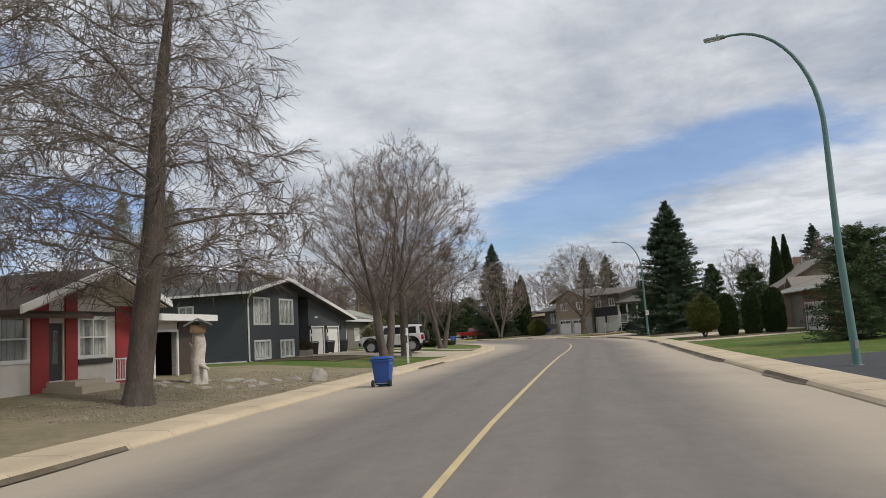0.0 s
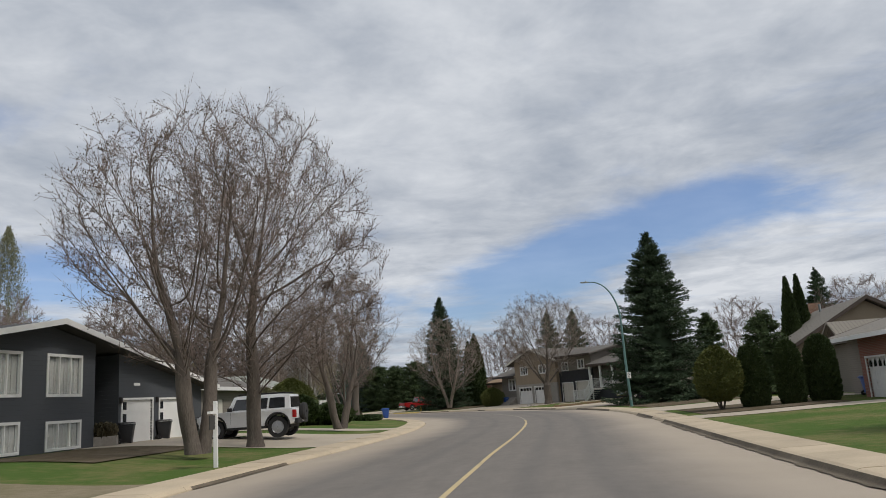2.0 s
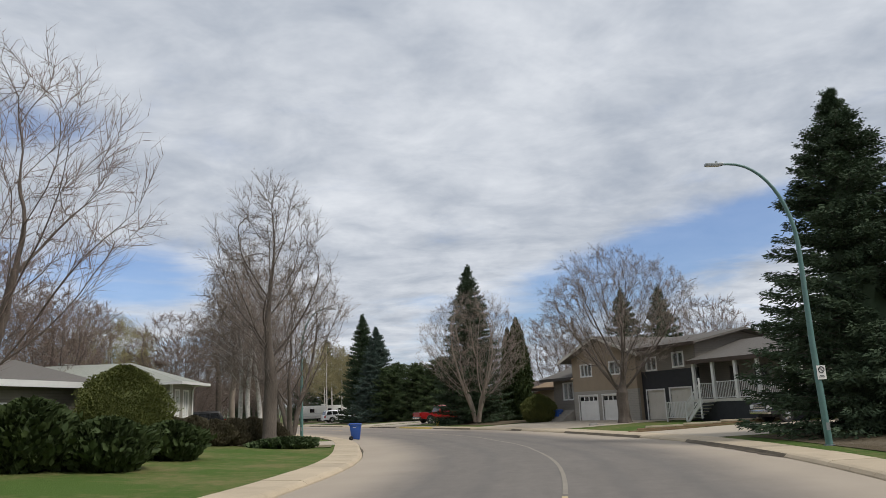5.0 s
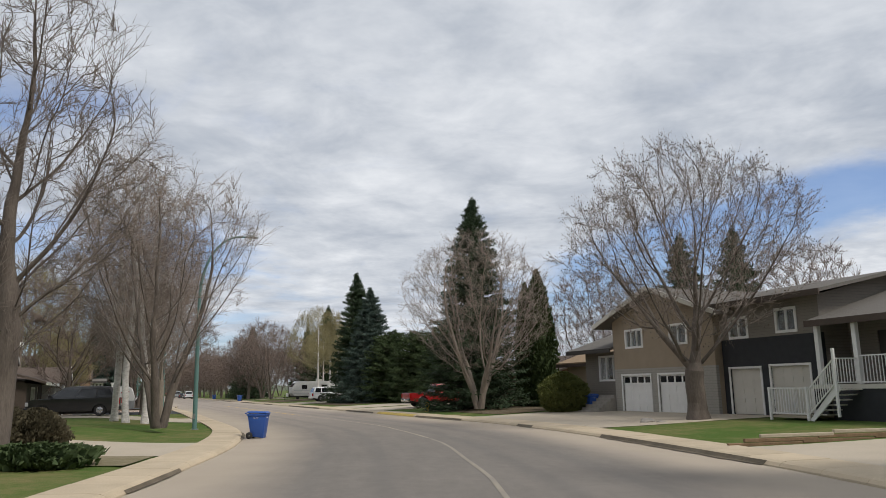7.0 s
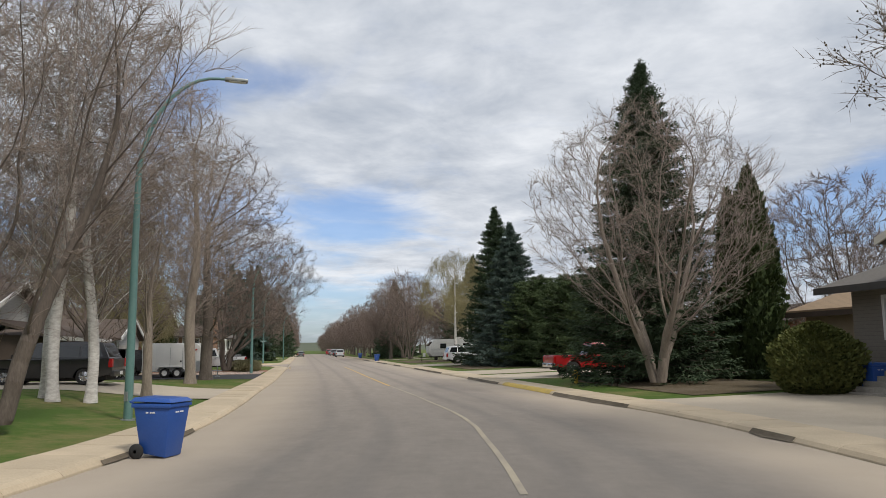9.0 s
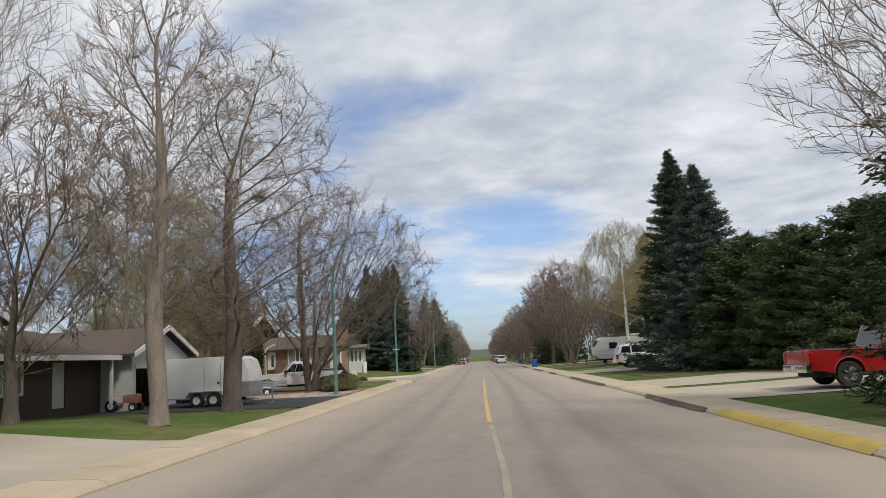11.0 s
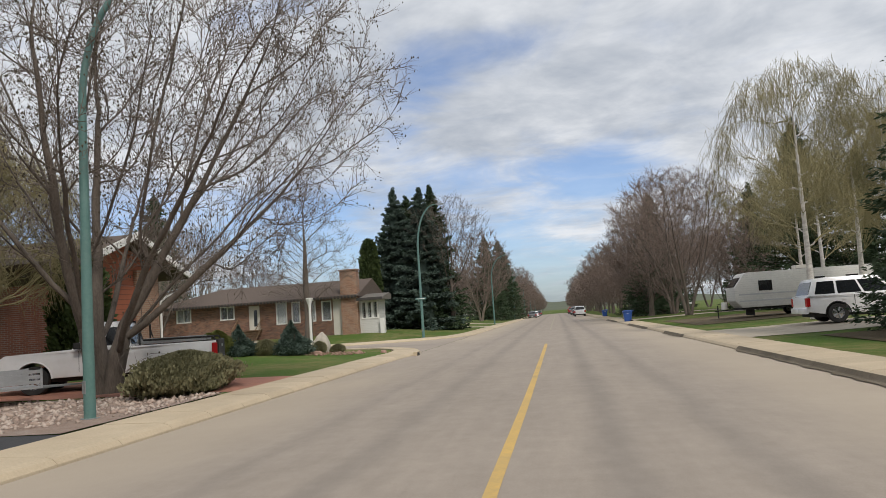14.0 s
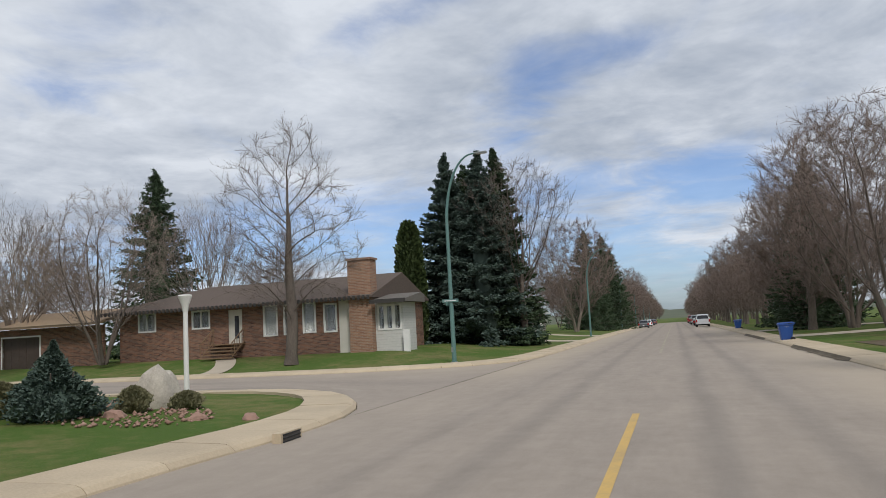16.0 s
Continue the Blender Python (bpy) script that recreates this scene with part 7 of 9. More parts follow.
def long_brick_house():
    h = House("house", "long brown brick bungalow with a chimney and white bay", -54.4, 179.8, 0.876, 0.48, 0.6)
    wins = [(-14.9, -13.6, 2.64, 3.81), (-10.8, -9.55, 2.65, 3.76), (-5.65, -4.75, 1.95, 3.8), (-4.25, -3.55, 1.98, 3.75), (-2.95, -2.15, 2.02, 3.8), (-1.55, -0.75, 2.0, 3.65)]
    door = (-8.2, -7.2, 1.6, 3.7)
    h.wall(-16.4, -0.2, 0.4, 4.0, "brick_brown", wins + [door])
    for k, w in enumerate(wins):
        h.window(*w, cols=2 if k < 2 else 1, curtain="half" if k == 0 else k in (2, 4), w=0.05)
    d = h.add("door", Shape().box(-8.2, -7.2, 0.06, 0.12, 1.6, 3.7), "cream_paint", "pale front door with a dark pane")
    h.add("door_pane", Shape().box(-7.75, -7.45, 0.04, 0.06, 1.9, 3.3), "car_glass", parent=d)
    for k in range(5):
        h.add("step", Shape().box(-9.2, -7.0, -1.6 + 0.28 * k, -1.3 + 0.28 * k if k < 4 else 0.0, 0.72 + 0.2 * k, 0.8 + 0.2 * k), "wood", "wooden front step")
    h.rail([(-9.2, -1.5, 0.75), (-9.2, -0.1, 1.65)], "wood", 0.9, 0.3)
    h.rail([(-7.0, -1.5, 0.75), (-7.0, -0.1, 1.65)], "wood", 0.9, 0.3)
    h.shell(-16.4, 1.6, 9, 0.4, 3.9, "brick_brown")
    h.add("wall", Shape().box(3.3, 3.5, 0.2, 2.2, 0.5, 3.5), "siding_white")
    # hipped roof
    e, r = 3.95, 5.6
    x0, x1, y0, y1 = -17.2, 1.9, -0.8, 9.8
    s = Shape()
    s.hull([(x0, y0, e), (x1, y0, e), (x1, y1, e), (x0, y1, e), (-12.6, 4.5, r), (x1, 4.5, r), (x0, y0, e - 0.1), (x1, y0, e - 0.1), (x1, y1, e - 0.1), (x0, y1, e - 0.1)],
           [(0, 1, 5, 4), (1, 2, 5), (2, 3, 4, 5), (3, 0, 4), (9, 8, 7, 6), (0, 6, 7, 1), (1, 7, 8, 2), (2, 8, 9, 3), (3, 9, 6, 0)])
    h.add("roof", s, "shingle_brown", "hipped brown shingle roof")
    s = Shape()
    for k in range(64):
        a = x0 + (x1 - x0) * k / 64
        s.box(a, a + 0.16, y0 - 0.05, y0, e - 0.2, e + 0.04)
    h.add("fascia", s, "dark_trim", "dark toothed fascia")
    h.add("chimney", Shape().box(0.3, 1.75, -0.5, 0.45, 0.4, 6.1).box(0.22, 1.83, -0.58, 0.53, 6.1, 6.22), "brick_mixed", "tall mixed-brick chimney")
    h.add("panel", Shape().box(-0.55, 0.28, -0.06, 0.2, 0.5, 3.9), "cream_paint", "cream upright panel")
    bay = [(1.95, 2.35, 1.95, 3.35), (2.45, 2.85, 1.95, 3.35), (2.95, 3.35, 1.95, 3.35)]
    h.wall(1.76, 3.5, 0.5, 3.5, "siding_white", bay, label="white-sided bay wall")
    for w in bay:
        h.window(*w, cols=1, curtain="half", w=0.05)
    h.add("roof", Shape().prism([(-0.9, 3.5), (2.6, 3.5), (2.6, 3.95), (2.0, 4.1), (-0.9, 3.65)], 1.95, 4.0, "x"), "shingle_grey")
    h.add("fascia", Shape().box(1.8, 4.0, -0.96, -0.9, 3.45, 3.68), "dark_trim")
    h.add("fence", Shape().box(3.6, 4.0, -0.4, -0.3, 0.5, 1.9), "white_paint")
    # garage wing
    h.wall(-27.0, -17.2, 0.4, 3.3, "brick_brown", [(-25.6, -22.4, 0.45, 2.75)], y=-0.6)
    h.garage_door(-25.6, -22.4, 0.45, 2.75, mat="brown_trim", y=-0.52)
    h.add("wall", Shape().box(-27.0, -26.8, -0.4, 9, 0.4, 3.3), "brick_brown")
    h.slab((-1.5, 3.3), (4.0, 4.4), -27.8, -16.9, "shake_tan", 0.16, axis="x", label="tan shake roof over the garage")


def white_garage_house():
    h = House("house", "brown-roofed bungalow with a white gabled open garage", -27.7, 133.9, -0.48, 0.876, 0.16)
    h.wall(-3.4, 3.3, 0.0, 2.75, "siding_white", [(-3.0, 0.05, 0.15, 2.12)])
    h.add("wall", Shape().prism([(-3.4, 2.75), (3.3, 2.75), (0, 3.95)], 0.0, 0.2), "siding_white", "white gable above the garage")
    h.add("door_trim", Shape().box(-3.1, 0.15, -0.05, 0.0, 2.12, 2.35), "cream_paint")
    h.add("garage_back", Shape().box(-3.4, 3.3, 6.0, 6.1, 0.0, 2.8), "interior")
    h.add("wall", Shape().box(3.1, 3.3, 0.2, 9, 0.0, 2.8).box(-3.4, -3.2, 0.2, 6, 0.0, 2.8), "siding_white")
    h.slab((0, 4.08), (3.9, 2.68), -0.35, 9, "shingle_brown", 0.13)
    h.slab((0, 4.08), (-3.9, 2.68), -0.35, 9, "shingle_brown", 0.13)
    h.edge((0, 4.12), (3.9, 2.72), -0.42, -0.35)
    h.edge((0, 4.12), (-3.9, 2.72), -0.42, -0.35)
    h.wall(-15.0, -3.4, 0.0, 2.7, "brown_trim", [(-12.0, -9.5, 1.3, 2.4), (-7.4, -6.4, 0.6, 2.5)], y=1.5)
    h.window(-12.0, -9.5, 1.3, 2.4, 2, y=1.5)
    h.add("door", Shape().box(-7.4, -6.4, 1.56, 1.62, 0.6, 2.5), "cream_paint")
    h.add("wall", Shape().box(-15.0, -14.8, 1.7, 9, 0.0, 2.8), "brown_trim")
    h.add("wall", Shape().box(-15.0, 3.3, 9, 9.2, 0.0, 2.8), "brown_trim")
    h.slab((0.3, 2.62), (5.0, 4.0), -15.6, -3.0, "shingle_brown", 0.14, axis="x")
    h.slab((9.7, 2.62), (5.0, 4.0), -15.6, -3.0, "shingle_brown", 0.14, axis="x")
    h.add("fascia", Shape().box(-15.6, -3.9, 0.22, 0.3, 2.54, 2.76), "white_paint")
    h.add("post", Shape().box(-4.5, -4.38, 0.4, 0.52, 0.6, 2.6), "white_paint")
    h.add("wall", Shape().prism([(-15.5, 3.2), (-8.5, 3.2), (-8.5, 4.2), (-12.0, 5.5), (-15.5, 4.2)], 3.4, 3.6), "siding_white", "white upper gable behind the wing")
    h.slab((-12.0, 5.6), (-8.0, 4.1), 2.8, 9.5, "shingle_brown", 0.13)
    h.slab((-12.0, 5.6), (-16.0, 4.1), 2.8, 9.5, "shingle_brown", 0.13)
    h.edge((-12.0, 5.64), (-8.0, 4.14), 2.72, 2.8)
    h.edge((-12.0, 5.64), (-16.0, 4.14), 2.72, 2.8)
    # things dimly seen in the open garage
    h.add("shelf", Shape().box(-2.8, -1.2, 5.2, 5.9, 1.4, 1.46).box(-2.8, -1.2, 5.2, 5.9, 0.9, 0.95).box(-2.8, -2.72, 5.2, 5.9, 0.5, 1.6).box(-1.28, -1.2, 5.2, 5.9, 0.5, 1.6), "wood")


def beige_bungalow():
    h = House("house", "beige-sided bungalow with a pale hipped roof", -9.3, 95.6, -0.05, 1.0, 0.6)
    wins = [(0.55, 1.25, 1.95, 3.55), (2.0, 2.9, 1.95, 3.55)]
    h.wall(0.0, 3.7, 0.3, 3.95, "siding_beige", wins)
    for w in wins:
        h.window(*w, cols=2, curtain="half", w=0.05)
    h.add("wall", Shape().box(0.0, 0.2, 0.2, 13.0, 0.3, 3.95), "siding_beige")
    h.add("wall", Shape().box(3.5, 3.7, 0.2, 13.0, 0.3, 3.95), "siding_beige")
    h.add("wall", Shape().box(0.2, 3.5, 12.8, 13.0, 0.3, 3.95), "siding_beige")
    h.add("corner_board", Shape().box(-0.03, 0.12, -0.03, 0.12, 0.3, 3.95), "white_paint")
    x0, x1, y0, y1, e, r = -0.8, 4.5, -0.8, 13.8, 3.98, 5.35
    s = Shape()
    s.hull([(x0, y0, e), (x1, y0, e), (x1, y1, e), (x0, y1, e), (1.85, 3.2, r), (1.85, 10.0, r), (x0, y0, e - 0.1), (x1, y0, e - 0.1), (x1, y1, e - 0.1), (x0, y1, e - 0.1)],
           [(0, 1, 4), (1, 2, 5, 4), (2, 3, 5), (3, 0, 4, 5), (9, 8, 7, 6), (0, 6, 7, 1), (1, 7, 8, 2), (2, 8, 9, 3), (3, 9, 6, 0)])
    h.add("roof", s, "shingle_pale", "pale grey-green hipped roof")
    for q in ((x0 - 0.1, x0, y0, y1), (x0 - 0.1, x1 + 0.1, y0 - 0.1, y0), (x1, x1 + 0.1, y0, y1)):
        h.add("gutter", Shape().box(*q, e - 0.14, e + 0.03), "white_paint")
    h.pipe(3.55, 0.0, 0.5, 3.8, kick=0.4)
    h.add("security_lamp", Shape().box(-0.16, 0.0, 0.7, 0.95, 3.3, 3.42).bevel(0.02, 1), "dark_trim")
    # the long roof behind it
    h.slab((3.0, 3.9), (9.0, 5.6), 4.2, 9.0, "shingle_pale", 0.14, axis="x")
    h.wall(3.7, 9.0, 0.3, 3.9, "siding_beige", [(5.4, 7.4, 1.9, 3.4)], y=3.4)
    h.window(5.4, 7.4, 1.9, 3.4, 3, y=3.4, curtain="half")


def plain_bungalow(label, x, y, ux, uy, length, depth, eave, ridge, wall, roof, base=0.6, gable=False):
    h = House("house", label, x, y, ux, uy, base)
    w = [(length * 0.12, length * 0.12 + 1.6, base + 0.9, base + 2.1), (length * 0.62, length * 0.62 + 2.0, base + 0.8, base + 2.1)]
    d = (length * 0.42, length * 0.42 + 0.95, base + 0.1, base + 2.15)
    h.wall(0, length, base - 0.3, eave, wall, w + [d])
    h.window(*w[0], cols=2, curtain="half")
    h.window(*w[1], cols=3, curtain="half")
    h.add("door", Shape().box(d[0], d[1], 0.06, 0.12, d[2], d[3]), "cream_paint")
    h.shell(0, length, depth, base - 0.3, eave, wall)
    h.slab((-0.6, eave - 0.05), (depth / 2, ridge), -0.6, length + 0.6, roof, 0.15, axis="x")
    h.slab((depth + 0.8, eave - 0.05), (depth / 2, ridge), -0.6, length + 0.6, roof, 0.15, axis="x")
    for a in (0.0, length - 0.2):
        h.add("wall", Shape().prism([(0, eave), (depth + 0.2, eave), (depth / 2, ridge - 0.1)], a, a + 0.2, "x"), wall)
    h.add("fascia", Shape().box(-0.6, length + 0.6, -0.68, -0.6, eave - 0.16, eave + 0.1), "white_paint")
    return h


grey_house()
red_house()
beige_house()
black_house()
brick_garage_house()
brick_gable_house()
long_brick_house()
white_garage_house()
beige_bungalow()
plain_bungalow("taupe bungalow behind a driveway and shrubs", -11.2, 66.5, 0.12, 0.99, 19, 9, 3.5, 4.8, "siding_taupe", "shingle_grey")
plain_bungalow("bungalow with a brown roof set back from the street", -29.0, 104.5, -0.45, 0.89, 12, 9, 3.1, 4.7, "siding_white", "shingle_brown")
plain_bungalow("low house behind pines and spruces", 8.5, 153.5, 0.48, -0.876, 14, 9, 3.1, 4.6, "brick_red", "shingle_brown", 0.33)
plain_bungalow("low house beyond parked vehicles", -2.0, 176.0, 0.48, -0.876, 14, 9, 3.1, 4.6, "siding_taupe", "shingle_brown", 0.33)
plain_bungalow("cream bungalow behind boulevard trees", -14.5, 200.0, 0.48, -0.876, 14, 9, 3.2, 4.7, "stucco_white", "shingle_brown", 0.33)
plain_bungalow("white bungalow behind boulevard trees", -27.5, 224.0, 0.48, -0.876, 14, 9, 3.2, 4.7, "stucco_white", "shingle_grey", 0.33)
plain_bungalow("white house beyond the spruces", -76.0, 216.0, -0.48, 0.876, 13, 9, 3.5, 5.0, "siding_white", "shingle_grey")
plain_bungalow("grey house down the street", -88.0, 238.0, -0.48, 0.876, 13, 9, 3.5, 5.0, "siding_beige", "shingle_brown")


# ---- vehicles ----
def ring(s, profile, x, z, sides=20):
    """A wheel part turned about the y axis: profile of (radius, y)."""
    rings = [[s.bm.verts.new((x + r * math.cos(a * 2 * math.pi / sides), y, z + r * math.sin(a * 2 * math.pi / sides))) for a in range(sides)] for r, y in profile]
    for p, q in zip(rings, rings[1:]):
        for k in range(sides):
            s.bm.faces.new((p[k], p[(k + 1) % sides], q[(k + 1) % sides], q[k]))
    return s


def sided(s, prof):
    """A body whose outline (x, z, half width) is the same on both sides."""
    n = len(prof)
    s.hull([(x, -w, z) for x, z, w in prof] + [(x, w, z) for x, z, w in prof],
           [tuple(range(n)), tuple(range(2 * n - 1, n - 1, -1))] + [(i, n + i, n + (i + 1) % n, (i + 1) % n) for i in range(n)])
    return s


def arch(x, r, z0, n=7):
    """Points of a wheel arch from back to front."""
    return [(x - r * math.cos(math.pi * k / (n - 1)), z0 + r * math.sin(math.pi * k / (n - 1))) for k in range(n)]


def vehicle(name, label, category, m, kind, paint, group=""):
    """A parked car: x forward, the wheels on the ground at z 0."""
    v = thing(name, label, category, m, group)
    spec = {  # length, width, wheel radius, axle front, axle back, sill, belt, hood, top
        "boxy": (4.85, 2.06, 0.50, 1.55, -1.55, 0.60, 1.32, 1.28, 2.06),
        "van": (5.1, 1.98, 0.34, 1.62, -1.46, 0.30, 1.05, 1.0, 1.76),
        "pickup": (5.9, 2.0, 0.40, 1.95, -1.75, 0.46, 1.18, 1.14, 1.92),
        "suv": (5.3, 2.05, 0.41, 1.65, -1.45, 0.40, 1.14, 1.12, 1.9),
        "sedan": (4.7, 1.82, 0.33, 1.4, -1.3, 0.28, 0.92, 0.92, 1.46)}[kind]
    L, W, R, fa, ba, sill, belt, hood, top = spec
    f, b, w = L / 2, -L / 2, W / 2
    ar = R + 0.08
    cab_back = {"boxy": b + 0.25, "van": b + 0.12, "pickup": -0.62, "suv": b + 0.12, "sedan": -1.75}[kind]
    low = [(b, sill + 0.12)] + arch(ba, ar, sill - 0.02) + arch(fa, ar, sill - 0.02) + [(f - 0.05, sill + 0.05), (f, sill + 0.35), (f - 0.06, hood - 0.12), (f - 0.28, hood)]
    nose = {"boxy": 0.95, "van": 1.45, "pickup": 0.98, "suv": 0.9, "sedan": 0.85}[kind]
    low += [(nose, belt + 0.02), (cab_back, belt)]
    low += [(b, belt)] if kind != "sedan" else [(b + 0.1, belt - 0.02), (b, belt - 0.2)]
    body = part("body", sided(Shape(), [(x, z, w - (0.10 if abs(x) > L / 2 - 0.12 else 0.0) - 0.02 * (z > belt - 0.06)) for x, z in low]).bevel(0.035, 2), paint, v, smooth=True)
    rake = {"boxy": 0.30, "van": 0.95, "pickup": 0.72, "suv": 0.62, "sedan": 0.75}[kind]
    back = {"boxy": 0.06, "van": 0.35, "pickup": 0.22, "suv": 0.28, "sedan": 0.6}[kind]
    a, c = nose, cab_back
    roof = [(a, belt, w - 0.06), (a - rake, top - 0.04, w - 0.26), (a - rake - 0.5, top, w - 0.28), (c + back + 0.5, top, w - 0.28), (c + back, top - 0.05, w - 0.26), (c, belt, w - 0.06)]
    part("cabin", sided(Shape(), roof).bevel(0.05, 2), paint, v, smooth=True)

    def half(z):
        return (w - 0.06) - 0.20 * (z - belt) / (top - belt) + 0.006
    z0, z1 = belt + 0.07, top - 0.17
    k0, k1 = (z0 - belt) / (top - belt), (z1 - belt) / (top - belt)
    front0, front1 = a - rake * k0 - 0.14, a - rake * k1 - 0.12
    rear0, rear1 = c + back * k0 + 0.16, c + back * k1 + 0.16
    cuts = {"boxy": (0.02, 0.33, 0.66, 0.98), "van": (0.0, 0.36, 0.72, 1.0), "pickup": (0.0, 0.5, 1.0), "suv": (0.0, 0.36, 0.70, 1.0), "sedan": (0.0, 0.5, 1.0)}[kind]
    for p, q in zip(cuts, cuts[1:]):
        p, q = p + 0.018, q - 0.018
        quad = [(front0 + (rear0 - front0) * p, z0), (front0 + (rear0 - front0) * q, z0), (front1 + (rear1 - front1) * q, z1), (front1 + (rear1 - front1) * p, z1)]
        for sgn in (1, -1):
            s = Shape()
            s.hull([(x, sgn * half(z), z) for x, z in quad] + [(x, sgn * (half(z) - 0.03), z) for x, z in quad], [(0, 1, 2, 3), (7, 6, 5, 4), (0, 4, 5, 1), (1, 5, 6, 2), (2, 6, 7, 3), (3, 7, 4, 0)])
            part("side_window", s, "car_glass", v)
    for nm, x0, x1 in (("windscreen", a - rake * k0, a - rake * k1), ("rear_window", c + back * k0, c + back * k1)):
        d = 0.012 if nm == "windscreen" else -0.012
        s = Shape()
        y0, y1 = half(z0) - 0.12, half(z1) - 0.10
        s.hull([(x0 + d, -y0, z0), (x0 + d, y0, z0), (x1 + d, y1, z1), (x1 + d, -y1, z1), (x0 - d, -y0, z0), (x0 - d, y0, z0), (x1 - d, y1, z1), (x1 - d, -y1, z1)],
               [(0, 1, 2, 3), (7, 6, 5, 4), (0, 4, 5, 1), (1, 5, 6, 2), (2, 6, 7, 3), (3, 7, 4, 0)])
        part(nm, s, "car_glass", v)
    for ax in (fa, ba):
        for sgn in (1, -1):
            y = sgn * (w - 0.14)
            t = ring(Shape(), [(R * 0.60, y - 0.11), (R * 0.94, y - 0.12), (R, y - 0.08), (R, y + 0.08), (R * 0.94, y + 0.12), (R * 0.60, y + 0.11), (R * 0.60, y - 0.11)], ax, R)
            wheel = part("wheel", t, "rubber", v, smooth=True)
            t = ring(Shape(), [(R * 0.61, y + sgn * 0.10), (R * 0.55, y + sgn * 0.06), (R * 0.2, y + sgn * 0.08), (0.02, y + sgn * 0.09)], ax, R)
            rim = part("rim", t, "chrome" if kind != "boxy" else "aluminium", wheel, smooth=True)
            t = Shape()
            for k in range(5):
                an = k * 1.2566
                t.tube([(ax + 0.08 * math.cos(an), y + sgn * 0.105, R + 0.08 * math.sin(an)), (ax + R * 0.56 * math.cos(an), y + sgn * 0.10, R + R * 0.56 * math.sin(an))], 0.032, 4)
            part("spokes", t, "aluminium", wheel)
    for ax in (fa, ba):
        for sgn in (1, -1):
            pts = arch(ax, ar + 0.005, sill - 0.02, 11)
            part("arch_trim", Shape().tube([(x, sgn * (w - 0.01), z) for x, z in pts], 0.05 if kind == "boxy" else 0.025, 5), "rubber" if kind in ("boxy", "suv") else paint, v)
    part("underbody", Shape().box(b + 0.3, f - 0.3, -w + 0.28, w - 0.28, sill - 0.14, sill + 0.2), "rubber", v)
    bump = "chrome" if kind == "pickup" else ("rubber" if kind == "boxy" else paint)
    for nm, x in (("front_bumper", f), ("rear_bumper", b)):
        part(nm, Shape().box(x - 0.10, x + 0.09, -w + 0.08, w - 0.08, sill + 0.02, sill + 0.26).bevel(0.04), bump, v, smooth=True)
    for sgn in (1, -1):
        y0, y1 = sorted((sgn * (w - 0.36), sgn * (w - 0.05)))
        part("headlight", Shape().box(f - 0.16, f + 0.008, y0, y1, hood - 0.36, hood - 0.14).bevel(0.02), "head_lamp", v)
        y0, y1 = sorted((sgn * (w - 0.22), sgn * (w + 0.004)))
        hi = belt + (0.06 if kind == "van" else 0.0)
        part("tail_light", Shape().box(b - 0.012, b + 0.14, y0, y1, hi - 0.42, hi - 0.06).bevel(0.02), "tail_lamp", v)
        part("mirror", Shape().box(a - 0.30, a - 0.12, *sorted((sgn * (w - 0.02), sgn * (w + 0.2))), belt + 0.02, belt + 0.2).bevel(0.03), "rubber" if kind != "suv" else paint, v)
        dz = belt - 0.16
        for x in ((a + c) / 2 - 0.35, (a + c) / 2 + 0.75) if kind != "pickup" else (0.35, -0.3):
            part("door_handle", Shape().box(x - 0.09, x + 0.09, *sorted((sgn * (w - 0.01), sgn * (w + 0.02))), dz - 0.02, dz + 0.02), "chrome" if kind == "pickup" else paint, v)
        for x in (a - 0.22, (a + c) / 2 + 0.05 if kind != "pickup" else 0.05):
            part("door_seam", Shape().box(x - 0.006, x + 0.006, *sorted((sgn * (w - 0.03), sgn * (w + 0.003))), sill + 0.12, belt - 0.03), "rubber", v)
    g = Shape()
    if kind == "boxy":
        for k in range(6):
            y = -0.5 + 0.2 * k
            g.box(f - 0.06, f + 0.015, y - 0.035, y + 0.035, hood - 0.42, hood - 0.14)
    else:
        for k in range(3):
            g.box(f - 0.06, f + 0.012, -w + 0.42, w - 0.42, hood - 0.44 + 0.12 * k, hood - 0.37 + 0.12 * k)
    part("grille", g, "chrome", v)
    part("plate", Shape().box(b - 0.12, b - 0.095, -0.16, 0.16, sill + 0.08, sill + 0.22), "white_mark", v, "plain white plate")
    if kind == "pickup":
        s = Shape().box(b + 0.12, c - 0.08, -w + 0.14, w - 0.14, belt + 0.002, belt + 0.012)
        part("bed", s, "rubber", v, "dark open cargo bed")
        if "loaded" in label:
            part("tailgate", Shape().box(b - 0.05, b + 0.02, -w + 0.06, w - 0.06, sill + 0.26, belt + 0.03).bevel(0.02), "rubber", v, "black tailgate")
            part("tailgate_handle", Shape().box(b - 0.065, b - 0.05, -0.16, 0.16, belt - 0.2, belt - 0.12), "steel_grey", v)
            for y in (-w + 0.16, w - 0.16):
                part("bed_rail", Shape().tube([(b + 0.05, y, belt + 0.02), (b + 0.12, y, belt + 0.12), (c - 0.3, y, belt + 0.14), (c - 0.2, y, belt + 0.45)], 0.03, 6), "rubber", v)
            part("rack", Shape().tube([(c - 0.2, -w + 0.16, belt), (c - 0.2, -w + 0.16, belt + 0.6), (c - 0.2, w - 0.16, belt + 0.6), (c - 0.2, w - 0.16, belt)], 0.03, 6), "rubber", v, "dark steel headache rack")
